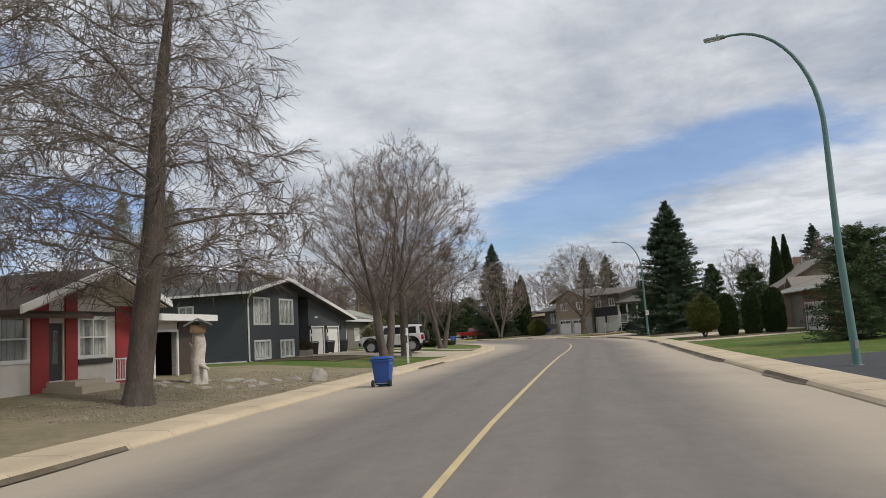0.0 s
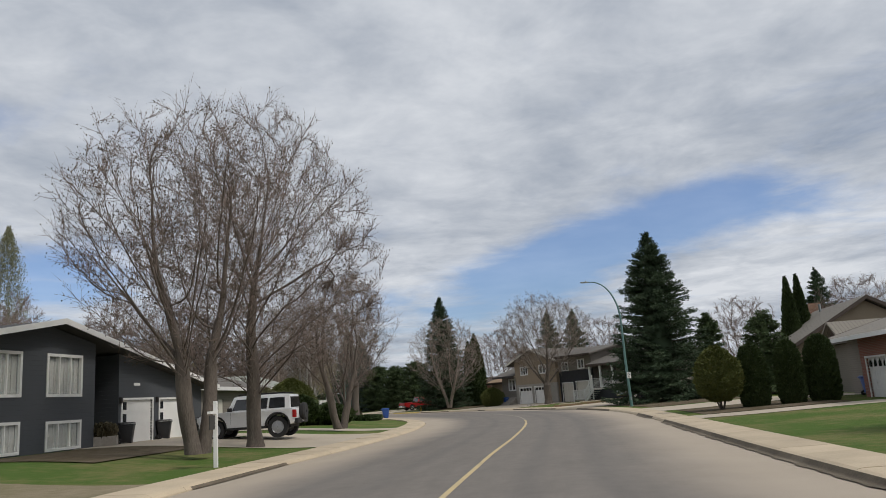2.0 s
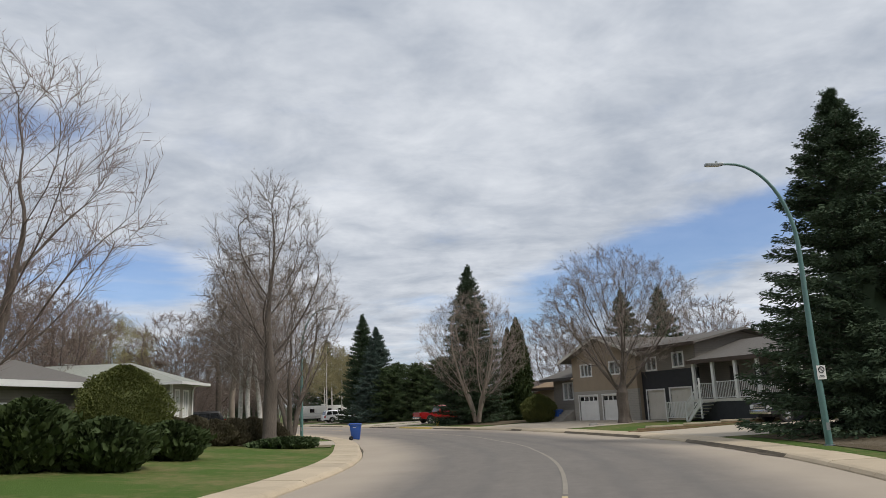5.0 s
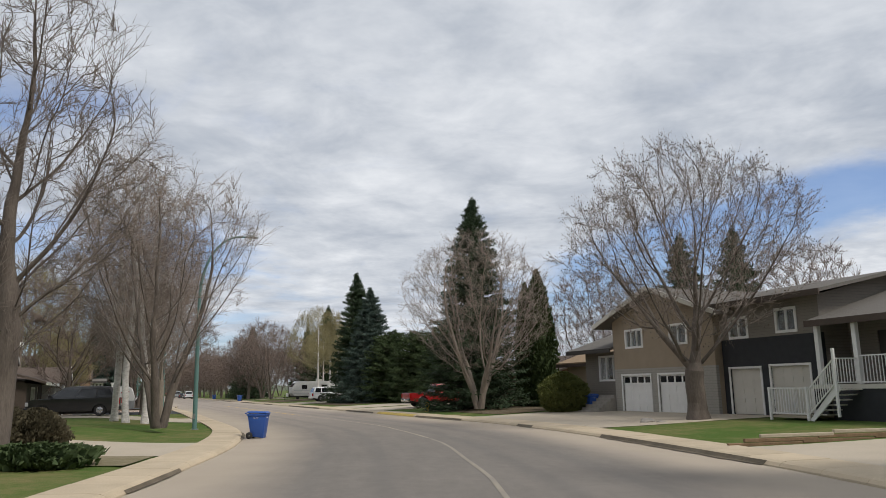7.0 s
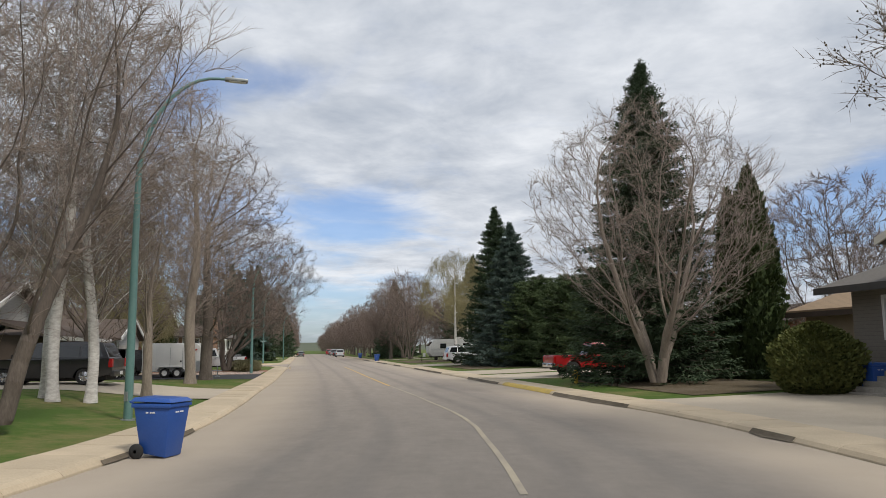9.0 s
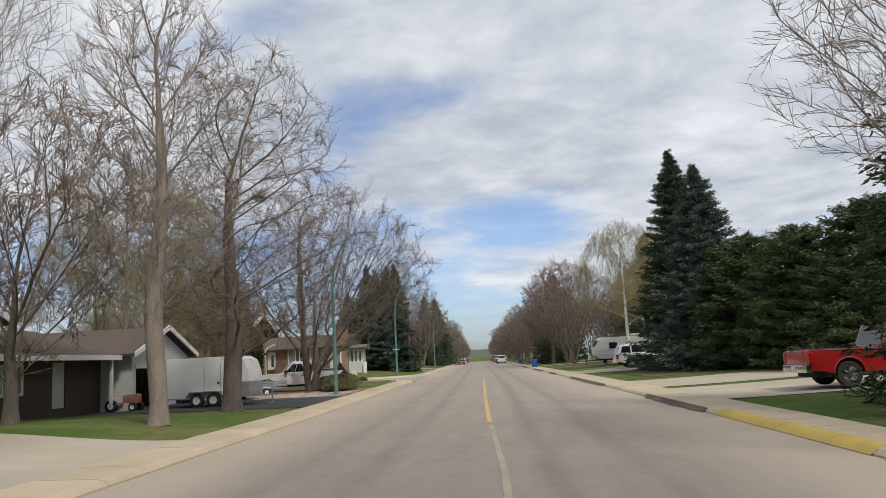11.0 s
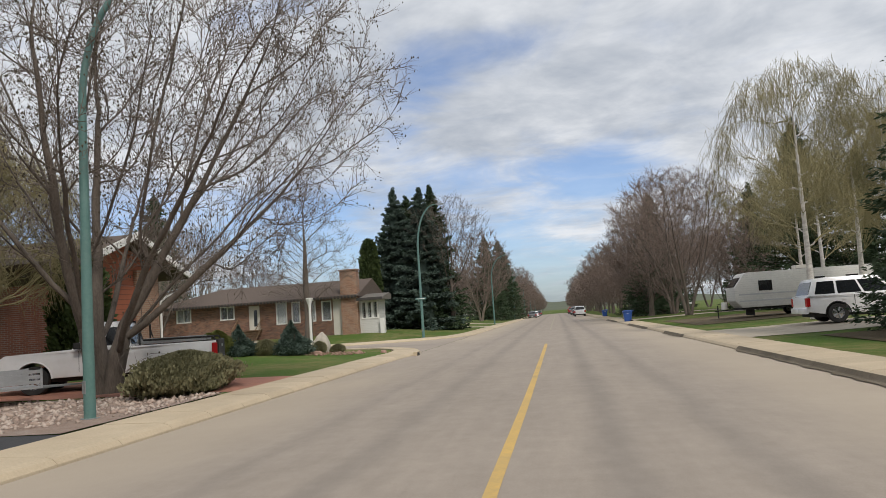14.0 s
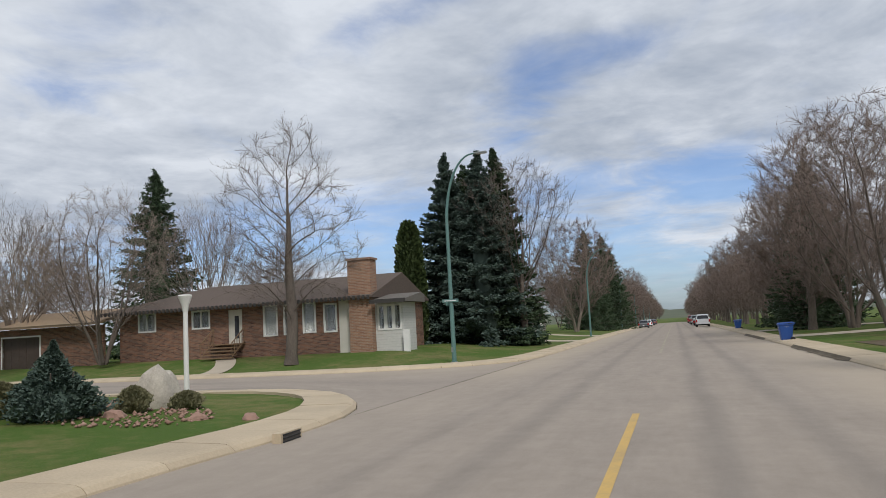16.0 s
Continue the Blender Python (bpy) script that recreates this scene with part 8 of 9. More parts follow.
            for k, (x0, y0, ln) in enumerate([(b + 0.3, -0.5, 2.0), (b + 0.5, -0.15, 1.7), (b + 0.35, 0.3, 1.9)]):
                part("plank", Shape().box(x0, x0 + ln, y0, y0 + 0.28, belt + 0.03, belt + 0.12 + 0.03 * k), "aluminium" if k != 1 else "wood", v)
    if kind == "boxy":
        t = ring(Shape(), [(0.06, 0.0), (0.38, -0.01), (0.42, 0.06), (0.42, 0.2), (0.36, 0.26), (0.06, 0.25)], 0, 0)
        spare = part("spare_wheel", t, "rubber", v, smooth=True)
        spare.matrix_basis = Matrix.Translation((b - 0.02, 0, 1.15)) @ Matrix.Rotation(radians(90), 4, "Z")
        t = Shape()
        for sgn in (1, -1):
            t.tube([(a - rake - 0.2, sgn * (w - 0.34), top + 0.05), (c + 0.3, sgn * (w - 0.34), top + 0.05)], 0.03, 6)
        part("roof_rail", t, "rubber", v)
        part("running_board", Shape().box(-0.95, 0.95, -w - 0.02, w + 0.02, sill - 0.12, sill - 0.02), "rubber", v)
    return v


def head(ux, uy):
    return math.degrees(math.atan2(uy, ux))


CARS = "parked vehicles"
vehicle("off_road_vehicle", "boxy white off-road vehicle parked on a driveway", "car", on(-4.2, 57.2, head(-0.99, 0.12)), "boxy", "car_white", CARS)
vehicle("minivan", "black minivan parked on a driveway", "car", on(-15.6, 115.6, head(-0.90, -0.42)), "van", "car_black", CARS)
vehicle("pickup_truck", "dark blue-black pickup truck facing the street", "truck", on(27.3, 95.2, head(-0.98, -0.2)), "pickup", "car_navy", CARS)
vehicle("pickup_truck", "red pickup truck parked under pines", "truck", on(4.4, 136.5, head(0.876, 0.48)), "pickup", "car_red", CARS)
vehicle("sport_utility_vehicle", "white sport utility vehicle on a driveway", "car", on(-13.3, 170.0, head(0.876, 0.48)), "suv", "car_white", CARS)
vehicle("pickup_truck", "white pickup truck with a dark tailgate and loaded bed", "truck", on(-29.4, 145.7, head(-0.66, -0.75)), "pickup", "car_white", CARS)
vehicle("sport_utility_vehicle", "black sport utility vehicle facing the street", "car", on(-27.9, 136.9, head(0.876, 0.48)), "suv", "car_black", CARS)
pts, nn = stretch_of(KERB_C, 262, 330, 17)
for k, (p, q) in enumerate(zip(pts, nn)):
    vehicle("sedan" if k % 2 else "sport_utility_vehicle", "distant car parked at the kerb", "car", pose(p[0] + q[0] * 1.3, p[1] + q[1] * 1.3, 0.02, 0, 0, head(-0.48, 0.876)), "sedan" if k % 2 else "suv", ("car_white", "car_black", "car_silver", "car_grey", "car_red")[k % 5], "distant cars")
vehicle("sport_utility_vehicle", "white vehicle parked on a far lawn edge", "car", on(-52, 253, head(0.9, 0.4)), "suv", "car_white", "distant cars")
pts, nn = stretch_of(KERB_B, 275, 330, 16)
for k, (p, q) in enumerate(zip(pts, nn)):
    vehicle("sedan", "distant car parked at the kerb", "car", pose(p[0] - q[0] * 1.3, p[1] - q[1] * 1.3, 0.02, 0, 0, head(-0.48, 0.876)), "sedan", ("car_grey", "car_white", "car_navy")[k % 3], "distant cars")


# ---- trailers ----
def wheels(v, xs, w, R):
    for x in xs:
        for sgn in (1, -1):
            y = sgn * w
            wheel = part("wheel", ring(Shape(), [(R * 0.55, y - 0.09), (R, y - 0.07), (R, y + 0.07), (R * 0.55, y + 0.09)], x, R, 16), "rubber", v, smooth=True)
            part("rim", ring(Shape(), [(R * 0.56, y + sgn * 0.08), (R * 0.2, y + sgn * 0.05), (0.02, y + sgn * 0.07)], x, R, 16), "white_paint", wheel, smooth=True)


def cargo_trailer():
    v = thing("cargo_trailer", "white enclosed cargo trailer with a slanted nose", "trailer", on(-23.5, 133.6, head(0.9, 0.44)))
    prof = [(-1.95, 0.45, 0.95), (-1.95, 2.3, 0.95), (1.45, 2.3, 0.95), (1.8, 2.1, 0.95), (2.0, 1.5, 0.95), (2.0, 0.45, 0.95)]
    part("body", sided(Shape(), prof).bevel(0.04), "white_paint", v, smooth=True)
    part("stone_guard", Shape().prism([(1.55, 0.47), (2.015, 0.47), (2.015, 1.1), (1.55, 1.1)], -0.965, 0.965), "aluminium", v, "polished metal nose panel")
    part("trim", Shape().box(-1.97, 2.02, -0.965, 0.965, 0.40, 0.47), "aluminium", v)
    part("door_seam", Shape().box(-0.15, -0.13, -0.958, -0.95, 0.6, 2.0).box(0.65, 0.67, -0.958, -0.95, 0.6, 2.0), "steel_grey", v)
    for k, (x, wd) in enumerate([(0.95, 0.22), (1.2, 0.1), (1.33, 0.16), (1.52, 0.08)]):
        part("lettering", Shape().box(x, x + wd, -0.962, -0.952, 1.72 + 0.03 * k, 1.82 + 0.03 * k), "tail_lamp", v, "small slanted red marking")
    part("latch", Shape().box(0.5, 0.6, -0.99, -0.95, 1.05, 1.15), "rubber", v)
    part("tongue", Shape().tube([(1.9, -0.5, 0.42), (3.1, 0, 0.42)], 0.05, 4).tube([(1.9, 0.5, 0.42), (3.1, 0, 0.42)], 0.05, 4), "steel_grey", v)
    part("jack", Shape().tube([(2.8, 0, 0.05), (2.8, 0, 0.75)], 0.04, 6).box(2.65, 2.95, -0.15, 0.15, 0.0, 0.05), "steel_grey", v)
    wheels(v, (-0.45, 0.35), 1.02, 0.33)
    part("fender", Shape().prism([(-0.95, 0.5), (-0.8, 0.74), (0.7, 0.74), (0.85, 0.5), (0.8, 0.5), (0.66, 0.70), (-0.76, 0.70), (-0.9, 0.5)], 0.95, 1.16).prism([(-0.95, 0.5), (-0.8, 0.74), (0.7, 0.74), (0.85, 0.5), (0.8, 0.5), (0.66, 0.70), (-0.76, 0.70), (-0.9, 0.5)], -1.16, -0.95), "aluminium", v)


def utility_trailer():
    v = thing("utility_trailer", "open galvanised utility trailer with slatted sides", "trailer", on(-28.4, 141.4, head(0.2, 0.98)))
    part("bed", Shape().box(-1.7, 1.7, -0.8, 0.8, 0.5, 0.56), "aluminium", v)
    for sgn in (1, -1):
        s = Shape()
        for z in (0.7, 0.86, 1.02):
            s.box(-1.7, 1.7, sgn * 0.8 - 0.02, sgn * 0.8 + 0.02, z - 0.05, z + 0.05)
        for x in (-1.68, -0.6, 0.6, 1.68):
            s.box(x - 0.03, x + 0.03, sgn * 0.83 - 0.02, sgn * 0.83 + 0.02, 0.5, 1.1)
        part("side_rail", s, "aluminium", v)
    part("tailgate", Shape().box(-1.74, -1.70, -0.8, 0.8, 0.56, 1.3), "aluminium", v)
    part("tongue", Shape().tube([(1.7, -0.4, 0.5), (3.0, 0, 0.48)], 0.04, 4).tube([(1.7, 0.4, 0.5), (3.0, 0, 0.48)], 0.04, 4), "steel_grey", v)
    wheels(v, (-0.1,), 0.95, 0.3)
    v.scale = (0.85, 0.85, 0.8)
    for y in (-1.1, 0.84):
        part("fender", Shape().box(-0.5, 0.3, y, y + 0.26, 0.62, 0.66), "white_paint", v)


def caravan():
    v = thing("travel_trailer", "long white travel trailer with grey stripes", "trailer", on(-19.0, 185.0, head(-0.876, -0.48)))
    prof = [(-4.0, 0.65, 1.2), (-4.05, 1.3, 1.2), (-4.0, 3.0, 1.2), (-3.9, 3.05, 1.2), (3.35, 3.05, 1.2), (3.5, 2.98, 1.2), (4.15, 2.0, 1.2), (4.15, 1.15, 1.2), (3.75, 0.65, 1.2)]
    part("body", sided(Shape(), prof).bevel(0.04), "siding_white", v, smooth=True)
    for k, z in enumerate((1.05, 1.5)):
        for y in (-1.212, 1.2):
            part("stripe", Shape().box(-3.9, 3.9, y, y + 0.012, z, z + 0.1), "car_silver", v)
    for x0, x1 in ((-3.1, -2.4), (-1.2, -0.3), (1.9, 2.7)):
        for y in (-1.215, 1.2):
            part("side_window", Shape().box(x0, x1, y, y + 0.015, 1.75, 2.45), "car_glass", v)
    s = Shape()
    s.hull([(4.17, -0.85, 2.1), (4.17, 0.85, 2.1), (3.72, 0.85, 2.75), (3.72, -0.85, 2.75), (4.05, -0.85, 2.1), (4.05, 0.85, 2.1), (3.6, 0.85, 2.75), (3.6, -0.85, 2.75)], [(0, 1, 2, 3), (7, 6, 5, 4), (0, 4, 5, 1), (1, 5, 6, 2), (2, 6, 7, 3), (3, 7, 4, 0)])
    part("front_window", s, "car_glass", v)
    part("door", Shape().box(0.5, 1.2, -1.225, -1.2, 0.8, 2.6), "white_paint", v)
    part("vent", Shape().box(-0.6, 0.2, -0.4, 0.4, 3.1, 3.35).bevel(0.04), "cream_paint", v)
    part("gas_bottle", Shape().tube([(4.6, -0.15, 0.6), (4.6, -0.15, 1.1)], 0.15, 10).tube([(4.6, 0.2, 0.6), (4.6, 0.2, 1.1)], 0.15, 10), "white_paint", v)
    part("tongue", Shape().tube([(3.8, -0.7, 0.55), (5.2, 0, 0.5)], 0.05, 4).tube([(3.8, 0.7, 0.55), (5.2, 0, 0.5)], 0.05, 4).tube([(5.0, 0, 0.0), (5.0, 0, 0.9)], 0.04, 6), "rubber", v)
    part("chassis", Shape().box(-3.9, 3.8, -1.0, 1.0, 0.5, 0.66), "rubber", v)
    for x in (3.0, -3.1):
        part("stabiliser", Shape().box(x, x + 0.1, -0.9, 0.9, 0.1, 0.5), "rubber", v)
    v.scale = (1.0, 1.0, 0.9)
    wheels(v, (-0.5, 0.4), 1.1, 0.36)


cargo_trailer()
utility_trailer()
caravan()


# ---- wheeled bins ----
def make_bin(m, paint, label, size=1.0):
    """A roll-out cart, its wheels at the back (+y)."""
    v = thing("wheeled_bin", label, "bin", m, "wheeled bins")
    s = Shape()
    s.hull([(-0.25, -0.27, 0.02), (0.25, -0.27, 0.02), (0.25, 0.24, 0.10), (-0.25, 0.24, 0.10), (-0.33, -0.38, 0.95), (0.33, -0.38, 0.95), (0.33, 0.36, 0.98), (-0.33, 0.36, 0.98)],
           [(0, 3, 2, 1), (4, 5, 6, 7), (0, 1, 5, 4), (1, 2, 6, 5), (2, 3, 7, 6), (3, 0, 4, 7)])
    part("body", s.bevel(0.035), paint, v, smooth=True)
    part("rim", Shape().box(-0.355, 0.355, -0.40, 0.38, 0.90, 0.97).bevel(0.015), paint, v, smooth=True)
    s = Shape()
    s.hull([(-0.36, -0.43, 0.985), (0.36, -0.43, 0.985), (0.36, 0.40, 1.01), (-0.36, 0.40, 1.01), (-0.30, -0.34, 1.055), (0.30, -0.34, 1.055), (0.30, 0.36, 1.08), (-0.30, 0.36, 1.08)],
           [(0, 3, 2, 1), (4, 5, 6, 7), (0, 1, 5, 4), (1, 2, 6, 5), (2, 3, 7, 6), (3, 0, 4, 7)])
    part("lid", s.bevel(0.02), paint, v, smooth=True)
    part("handle", Shape().tube([(-0.26, 0.38, 0.96), (-0.26, 0.47, 1.0), (0.26, 0.47, 1.0), (0.26, 0.38, 0.96)], 0.018, 6), paint, v)
    for sgn in (1, -1):
        t = ring(Shape(), [(0.03, sgn * 0.27), (0.11, sgn * 0.27), (0.135, sgn * 0.29), (0.135, sgn * 0.33), (0.11, sgn * 0.35), (0.03, sgn * 0.35)], 0, 0, 16)
        wh = part("wheel", t, "rubber", v, smooth=True)
        wh.matrix_basis = Matrix.Translation((0, 0.27, 0.135)) @ Matrix.Rotation(radians(90), 4, "Z")
    part("axle", Shape().tube([(-0.3, 0.27, 0.135), (0.3, 0.27, 0.135)], 0.015, 6), "steel_grey", v)
    if paint == "bin_blue":
        s = Shape()
        for k, wdt in enumerate((0.05, 0.03, 0.05, 0.04)):
            s.box(-0.12 + 0.065 * k, -0.12 + 0.065 * k + wdt, -0.373, -0.366, 0.80, 0.825)
        mk = part("marking", s, "white_mark", v, "small white marking")
        for sgn in (1, -1):
            s = Shape()
            for k, wdt in enumerate((0.05, 0.03, 0.05)):
                s.box(*sorted((sgn * 0.318, sgn * 0.325)), -0.08 + 0.065 * k, -0.08 + 0.065 * k + wdt, 0.80, 0.825)
            part("marking", s, "white_mark", v, "small white marking")
    v.scale = (size, size, size)
    return v


BLUE = "blue wheeled recycling bin standing at the kerb"
make_bin(pose(-2.42, 26.9, 0.0, 0, 0, 172), "bin_blue", BLUE, 1.0)
make_bin(pose(0.55, 102.1, 0.0, 0, 0, 95), "bin_blue", BLUE, 1.02)
make_bin(pose(-35.1, 195.4, 0.02, 0, 0, 300), "bin_blue", BLUE, 1.02)
make_bin(pose(-54.3, 231.6, 0.02, 0, 0, 300), "bin_blue", BLUE, 1.0)
make_bin(on(15.6, 118.6, 30), "bin_blue", "blue wheeled bin beside front steps", 0.95)
make_bin(on(28.9, 60.2, 80), "bin_blue", "blue wheeled bin beside a garage", 1.0)
make_bin(on(-10.2, 56.9, 100), "bin_black", "black wheeled bin between garage doors", 0.95)
make_bin(on(-9.5, 60.3, 100), "bin_black", "black wheeled bin between garage doors", 0.95)
make_bin(on(-8.9, 63.6, 100), "bin_black", "black wheeled bin beside a garage door", 0.95)


# ---- street lamps ----
def street_lamp(x, y, tx, ty, h, label, paint="steel_green", lean=0.0):
    v = thing("street_lamp", label, "street lamp", on(x, y), "street lamps")
    dx, dy = tx - x, ty - y
    reach = math.hypot(dx, dy)
    ux, uy = dx / reach, dy / reach
    reach -= 0.5
    pts, rad = [(0, 0, -0.1), (0, 0, h * 0.35)], [0.115, 0.10]
    k = 12
    z0 = h * 0.66
    a, b = reach * 0.86, h - z0
    for i in range(k + 1):
        t = i / k * math.pi / 2
        u = a * (1 - math.cos(t))
        pts.append((ux * u, uy * u, z0 + b * math.sin(t)))
        rad.append(0.078 - 0.038 * i / k)
    pts.append((ux * reach * 0.97, uy * reach * 0.97, h))
    rad.append(0.036)
    pts = [(px + ux * lean * pz * (1 - pz / h) * 2.2, py + uy * lean * pz * (1 - pz / h) * 2.2, pz) for px, py, pz in pts]
    part("pole", Shape().tube(pts, rad, 10), paint, v, smooth=True)
    part("base_plate", Shape().tube([(0, 0, -0.05), (0, 0, 0.04)], 0.18, 10), "steel_grey", v)
    hd = part("lamp_head", Shape().box(-0.02, 0.62, -0.11, 0.11, -0.04, 0.05).bevel(0.03), "steel_grey", v, "flat grey lamp head", smooth=True)
    hd.matrix_basis = Matrix.Translation((ux * reach * 0.94, uy * reach * 0.94, h)) @ Matrix.Rotation(math.atan2(uy, ux), 4, "Z")
    part("lens", Shape().box(0.1, 0.56, -0.08, 0.08, -0.055, -0.042), "lamp_lens", hd)
    part("photocell", Shape().tube([(0.2, 0, 0.04), (0.2, 0, 0.13)], 0.04, 8), "steel_grey", hd)
    part("hatch", Shape().box(-0.06, 0.06, -0.112, -0.098, 0.5, 0.75), "steel_grey", v)
    return v


LAMP = "tall curved green steel street lamp at the kerb"
street_lamp(11.7, 21.9, 8.75, 23.45, 10.5, LAMP, lean=0.025)
lb = street_lamp(20.4, 77.3, 17.35, 77.15, 9.8, LAMP, lean=0.02)
street_lamp(-4.15, 106.7, -1.86, 108.4, 9.5, LAMP)
street_lamp(-22.4, 141.25, -20.6, 143.3, 9.2, LAMP)
le = street_lamp(-44.2, 178.4, -42.2, 179.4, 10.1, LAMP)
pts, nn = stretch_of(KERB_B, 222, 400, 42)
for p, q in zip(pts, nn):
    street_lamp(p[0] + q[0] * 2, p[1] + q[1] * 2, p[0] - q[0] * 0.8, p[1] - q[1] * 0.8, 9.4, "distant curved street lamp")


def plate(v, z, w, hgt, mat, turn, border=True, label=""):
    s = part("sign_plate", Shape().box(-w / 2, w / 2, -0.125, -0.115, z, z + hgt).bevel(0.01, 1), mat, v, label)
    s.matrix_basis = Matrix.Rotation(radians(turn), 4, "Z")
    return s


sp = plate(lb, 2.15, 0.32, 0.46, "white_paint", 10, label="white no-parking sign")
rg = Shape()
rg.tube([(0.1 * math.cos(k * 0.5236), -0.132, 2.47 + 0.1 * math.sin(k * 0.5236)) for k in range(13)], 0.014, 5).tube([(-0.07, -0.132, 2.54), (0.07, -0.132, 2.40)], 0.012, 4)
rg.box(-0.1, 0.1, -0.13, -0.124, 2.22, 2.245).box(-0.08, 0.08, -0.13, -0.124, 2.27, 2.29)
part("sign_symbol", rg, "rubber", sp)
for tn, z in ((25, 2.9), (-65, 2.75)):
    plate(le, z, 0.85, 0.16, "steel_green", tn, label="green street name plate")
    st = part("lettering", Shape().box(-0.3, 0.3, -0.132, -0.126, z + 0.06, z + 0.1), "white_mark", le)
    st.matrix_basis = Matrix.Rotation(radians(tn), 4, "Z")

# ---- small things ----
def post_sign():
    v = thing("yard_sign", "white wooden post with a small hanging board", "sign", on(-2.4, 43.2, 0))
    part("post", Shape().box(-0.06, 0.06, -0.06, 0.06, -0.05, 2.0).bevel(0.01, 1), "white_paint", v)
    part("arm", Shape().box(-0.05, 0.05, -0.75, -0.06, 1.62, 1.70), "white_paint", v)
    part("board", Shape().box(-0.02, 0.02, -0.70, -0.14, 1.15, 1.58), "dark_trim", v)


def globe_post():
    v = thing("garden_lamp", "white garden lamp post with a flared top", "lamp", on(-39.4, 162.6), "")
    part("post", Shape().tube([(0, 0, -0.1), (0, 0, 2.55)], [0.08, 0.07], 10), "white_paint", v, smooth=True)
    part("shade", Shape().tube([(0, 0, 2.5), (0, 0, 2.7), (0, 0, 2.97), (0, 0, 3.0)], [0.075, 0.11, 0.21, 0.18], 12), "white_paint", v, "flared white shade", smooth=True)


def boulder(x, y, r, h, label, mat="stone", seed=1, name="boulder"):
    s = Shape()
    bmesh.ops.create_icosphere(s.bm, subdivisions=3, radius=1.0)
    for p in s.bm.verts:
        n1 = noise.noise(p.co * 1.3 + Vector((seed * 7.1, 0, 0)))
        n2 = noise.noise(p.co * 4.0 + Vector((0, seed * 3.3, 0)))
        p.co = Vector((p.co.x * r, p.co.y * r * 0.8, max(-0.2, p.co.z) * h)) * (1 + 0.36 * n1 + 0.13 * n2)
    ob = part(name, s, mat, None, smooth=True)
    ob.matrix_basis = on(x, y, seed * 37, -0.05)
    return tagged(ob, label, "stone", "garden stones")


def carved_post():
    v = thing("carved_log", "carved pale log with a small roofed birdhouse on top", "sculpture", on(-9.5, 28.5, 20))
    part("log", Shape().tube([(0, 0, -0.1), (0.05, 0.02, 0.3), (-0.03, 0.04, 0.9), (0.06, 0, 1.5), (0.0, 0.03, 1.95)], [0.36, 0.30, 0.27, 0.25, 0.22], 12), "log_pale", v, smooth=True)
    part("branch_stub", Shape().tube([(0.1, -0.2, 0.7), (0.35, -0.55, 0.55)], [0.1, 0.05], 7).tube([(-0.1, 0.1, 1.3), (-0.3, 0.4, 1.55)], [0.07, 0.03], 6), "log_pale", v)
    house = part("birdhouse", Shape().box(-0.28, 0.28, -0.3, 0.3, 1.92, 2.22), "wood", v)
    part("birdhouse_roof", Shape().prism([(-0.5, 2.18), (0, 2.42), (0.5, 2.18), (0.5, 2.23), (0, 2.48), (-0.5, 2.23)], -0.45, 0.45), "steel_grey", house)


def fire_hydrant():
    v = thing("fire_hydrant", "yellow fire hydrant on the lawn by the kerb", "hydrant", on(4.55, 127.3))
    part("barrel", Shape().tube([(0, 0, -0.05), (0, 0, 0.05), (0, 0, 0.06), (0, 0, 0.5), (0, 0, 0.52), (0, 0, 0.56), (0, 0, 0.66), (0, 0, 0.71)], [0.14, 0.14, 0.105, 0.10, 0.125, 0.12, 0.09, 0.03], 14), "hydrant_yellow", v, smooth=True)
    part("outlet", Shape().tube([(-0.2, 0, 0.42), (0.2, 0, 0.42)], 0.055, 10).tube([(0, 0, 0.36), (0, -0.18, 0.36)], 0.07, 10), "hydrant_yellow", v)
    part("cap_nut", Shape().tube([(0, 0, 0.7), (0, 0, 0.76)], 0.03, 5), "hydrant_yellow", v)


def planter(x, y, label):
    v = thing("planter", label, "planter", on(x, y, 14))
    part("tub", Shape().box(-0.6, 0.6, -0.3, 0.3, 0.0, 0.45).bevel(0.03), "stone", v)
    me = shrub_meshes(91, FLAT, 0.5, 1.0, "brown_shrub", 900, 0.25, 1.6, 0.2, 0.4, 0.6, False)
    part("stems", me[0], "", v)
    part("dry_plant", me[1], "", v)


def drain():
    v = thing("storm_drain", "dark iron storm drain inlet in the kerb", "drain", pose(-29.55, 159.75, 0.0, 0, 0, head(-0.52, 0.85)))
    part("frame", Shape().box(-0.4, 0.4, -0.06, 0.1, -0.05, 0.17), "concrete", v)
    part("grate", Shape().box(-0.33, 0.33, -0.08, -0.055, 0.01, 0.03).box(-0.33, 0.33, -0.08, -0.055, 0.07, 0.09).box(-0.33, 0.33, -0.08, -0.055, 0.13, 0.145), "rubber", v)
    # dark plate on the solid frame paints the shade of the inlet hole
    part("opening", Shape().box(-0.33, 0.33, -0.064, -0.06, 0.0, 0.15), "tar", v)


post_sign()
globe_post()
carved_post()
fire_hydrant()
planter(-10.6, 55.2, "grey stone planter with dry stalks by the garage")
drain()
boulder(-5.3, 30.1, 0.42, 0.62, "grey boulder at the edge of a gravel yard", seed=2)
boulder(-36.25, 160.45, 0.60, 1.05, "large pale boulder in a corner garden", "stone_pale", seed=3)
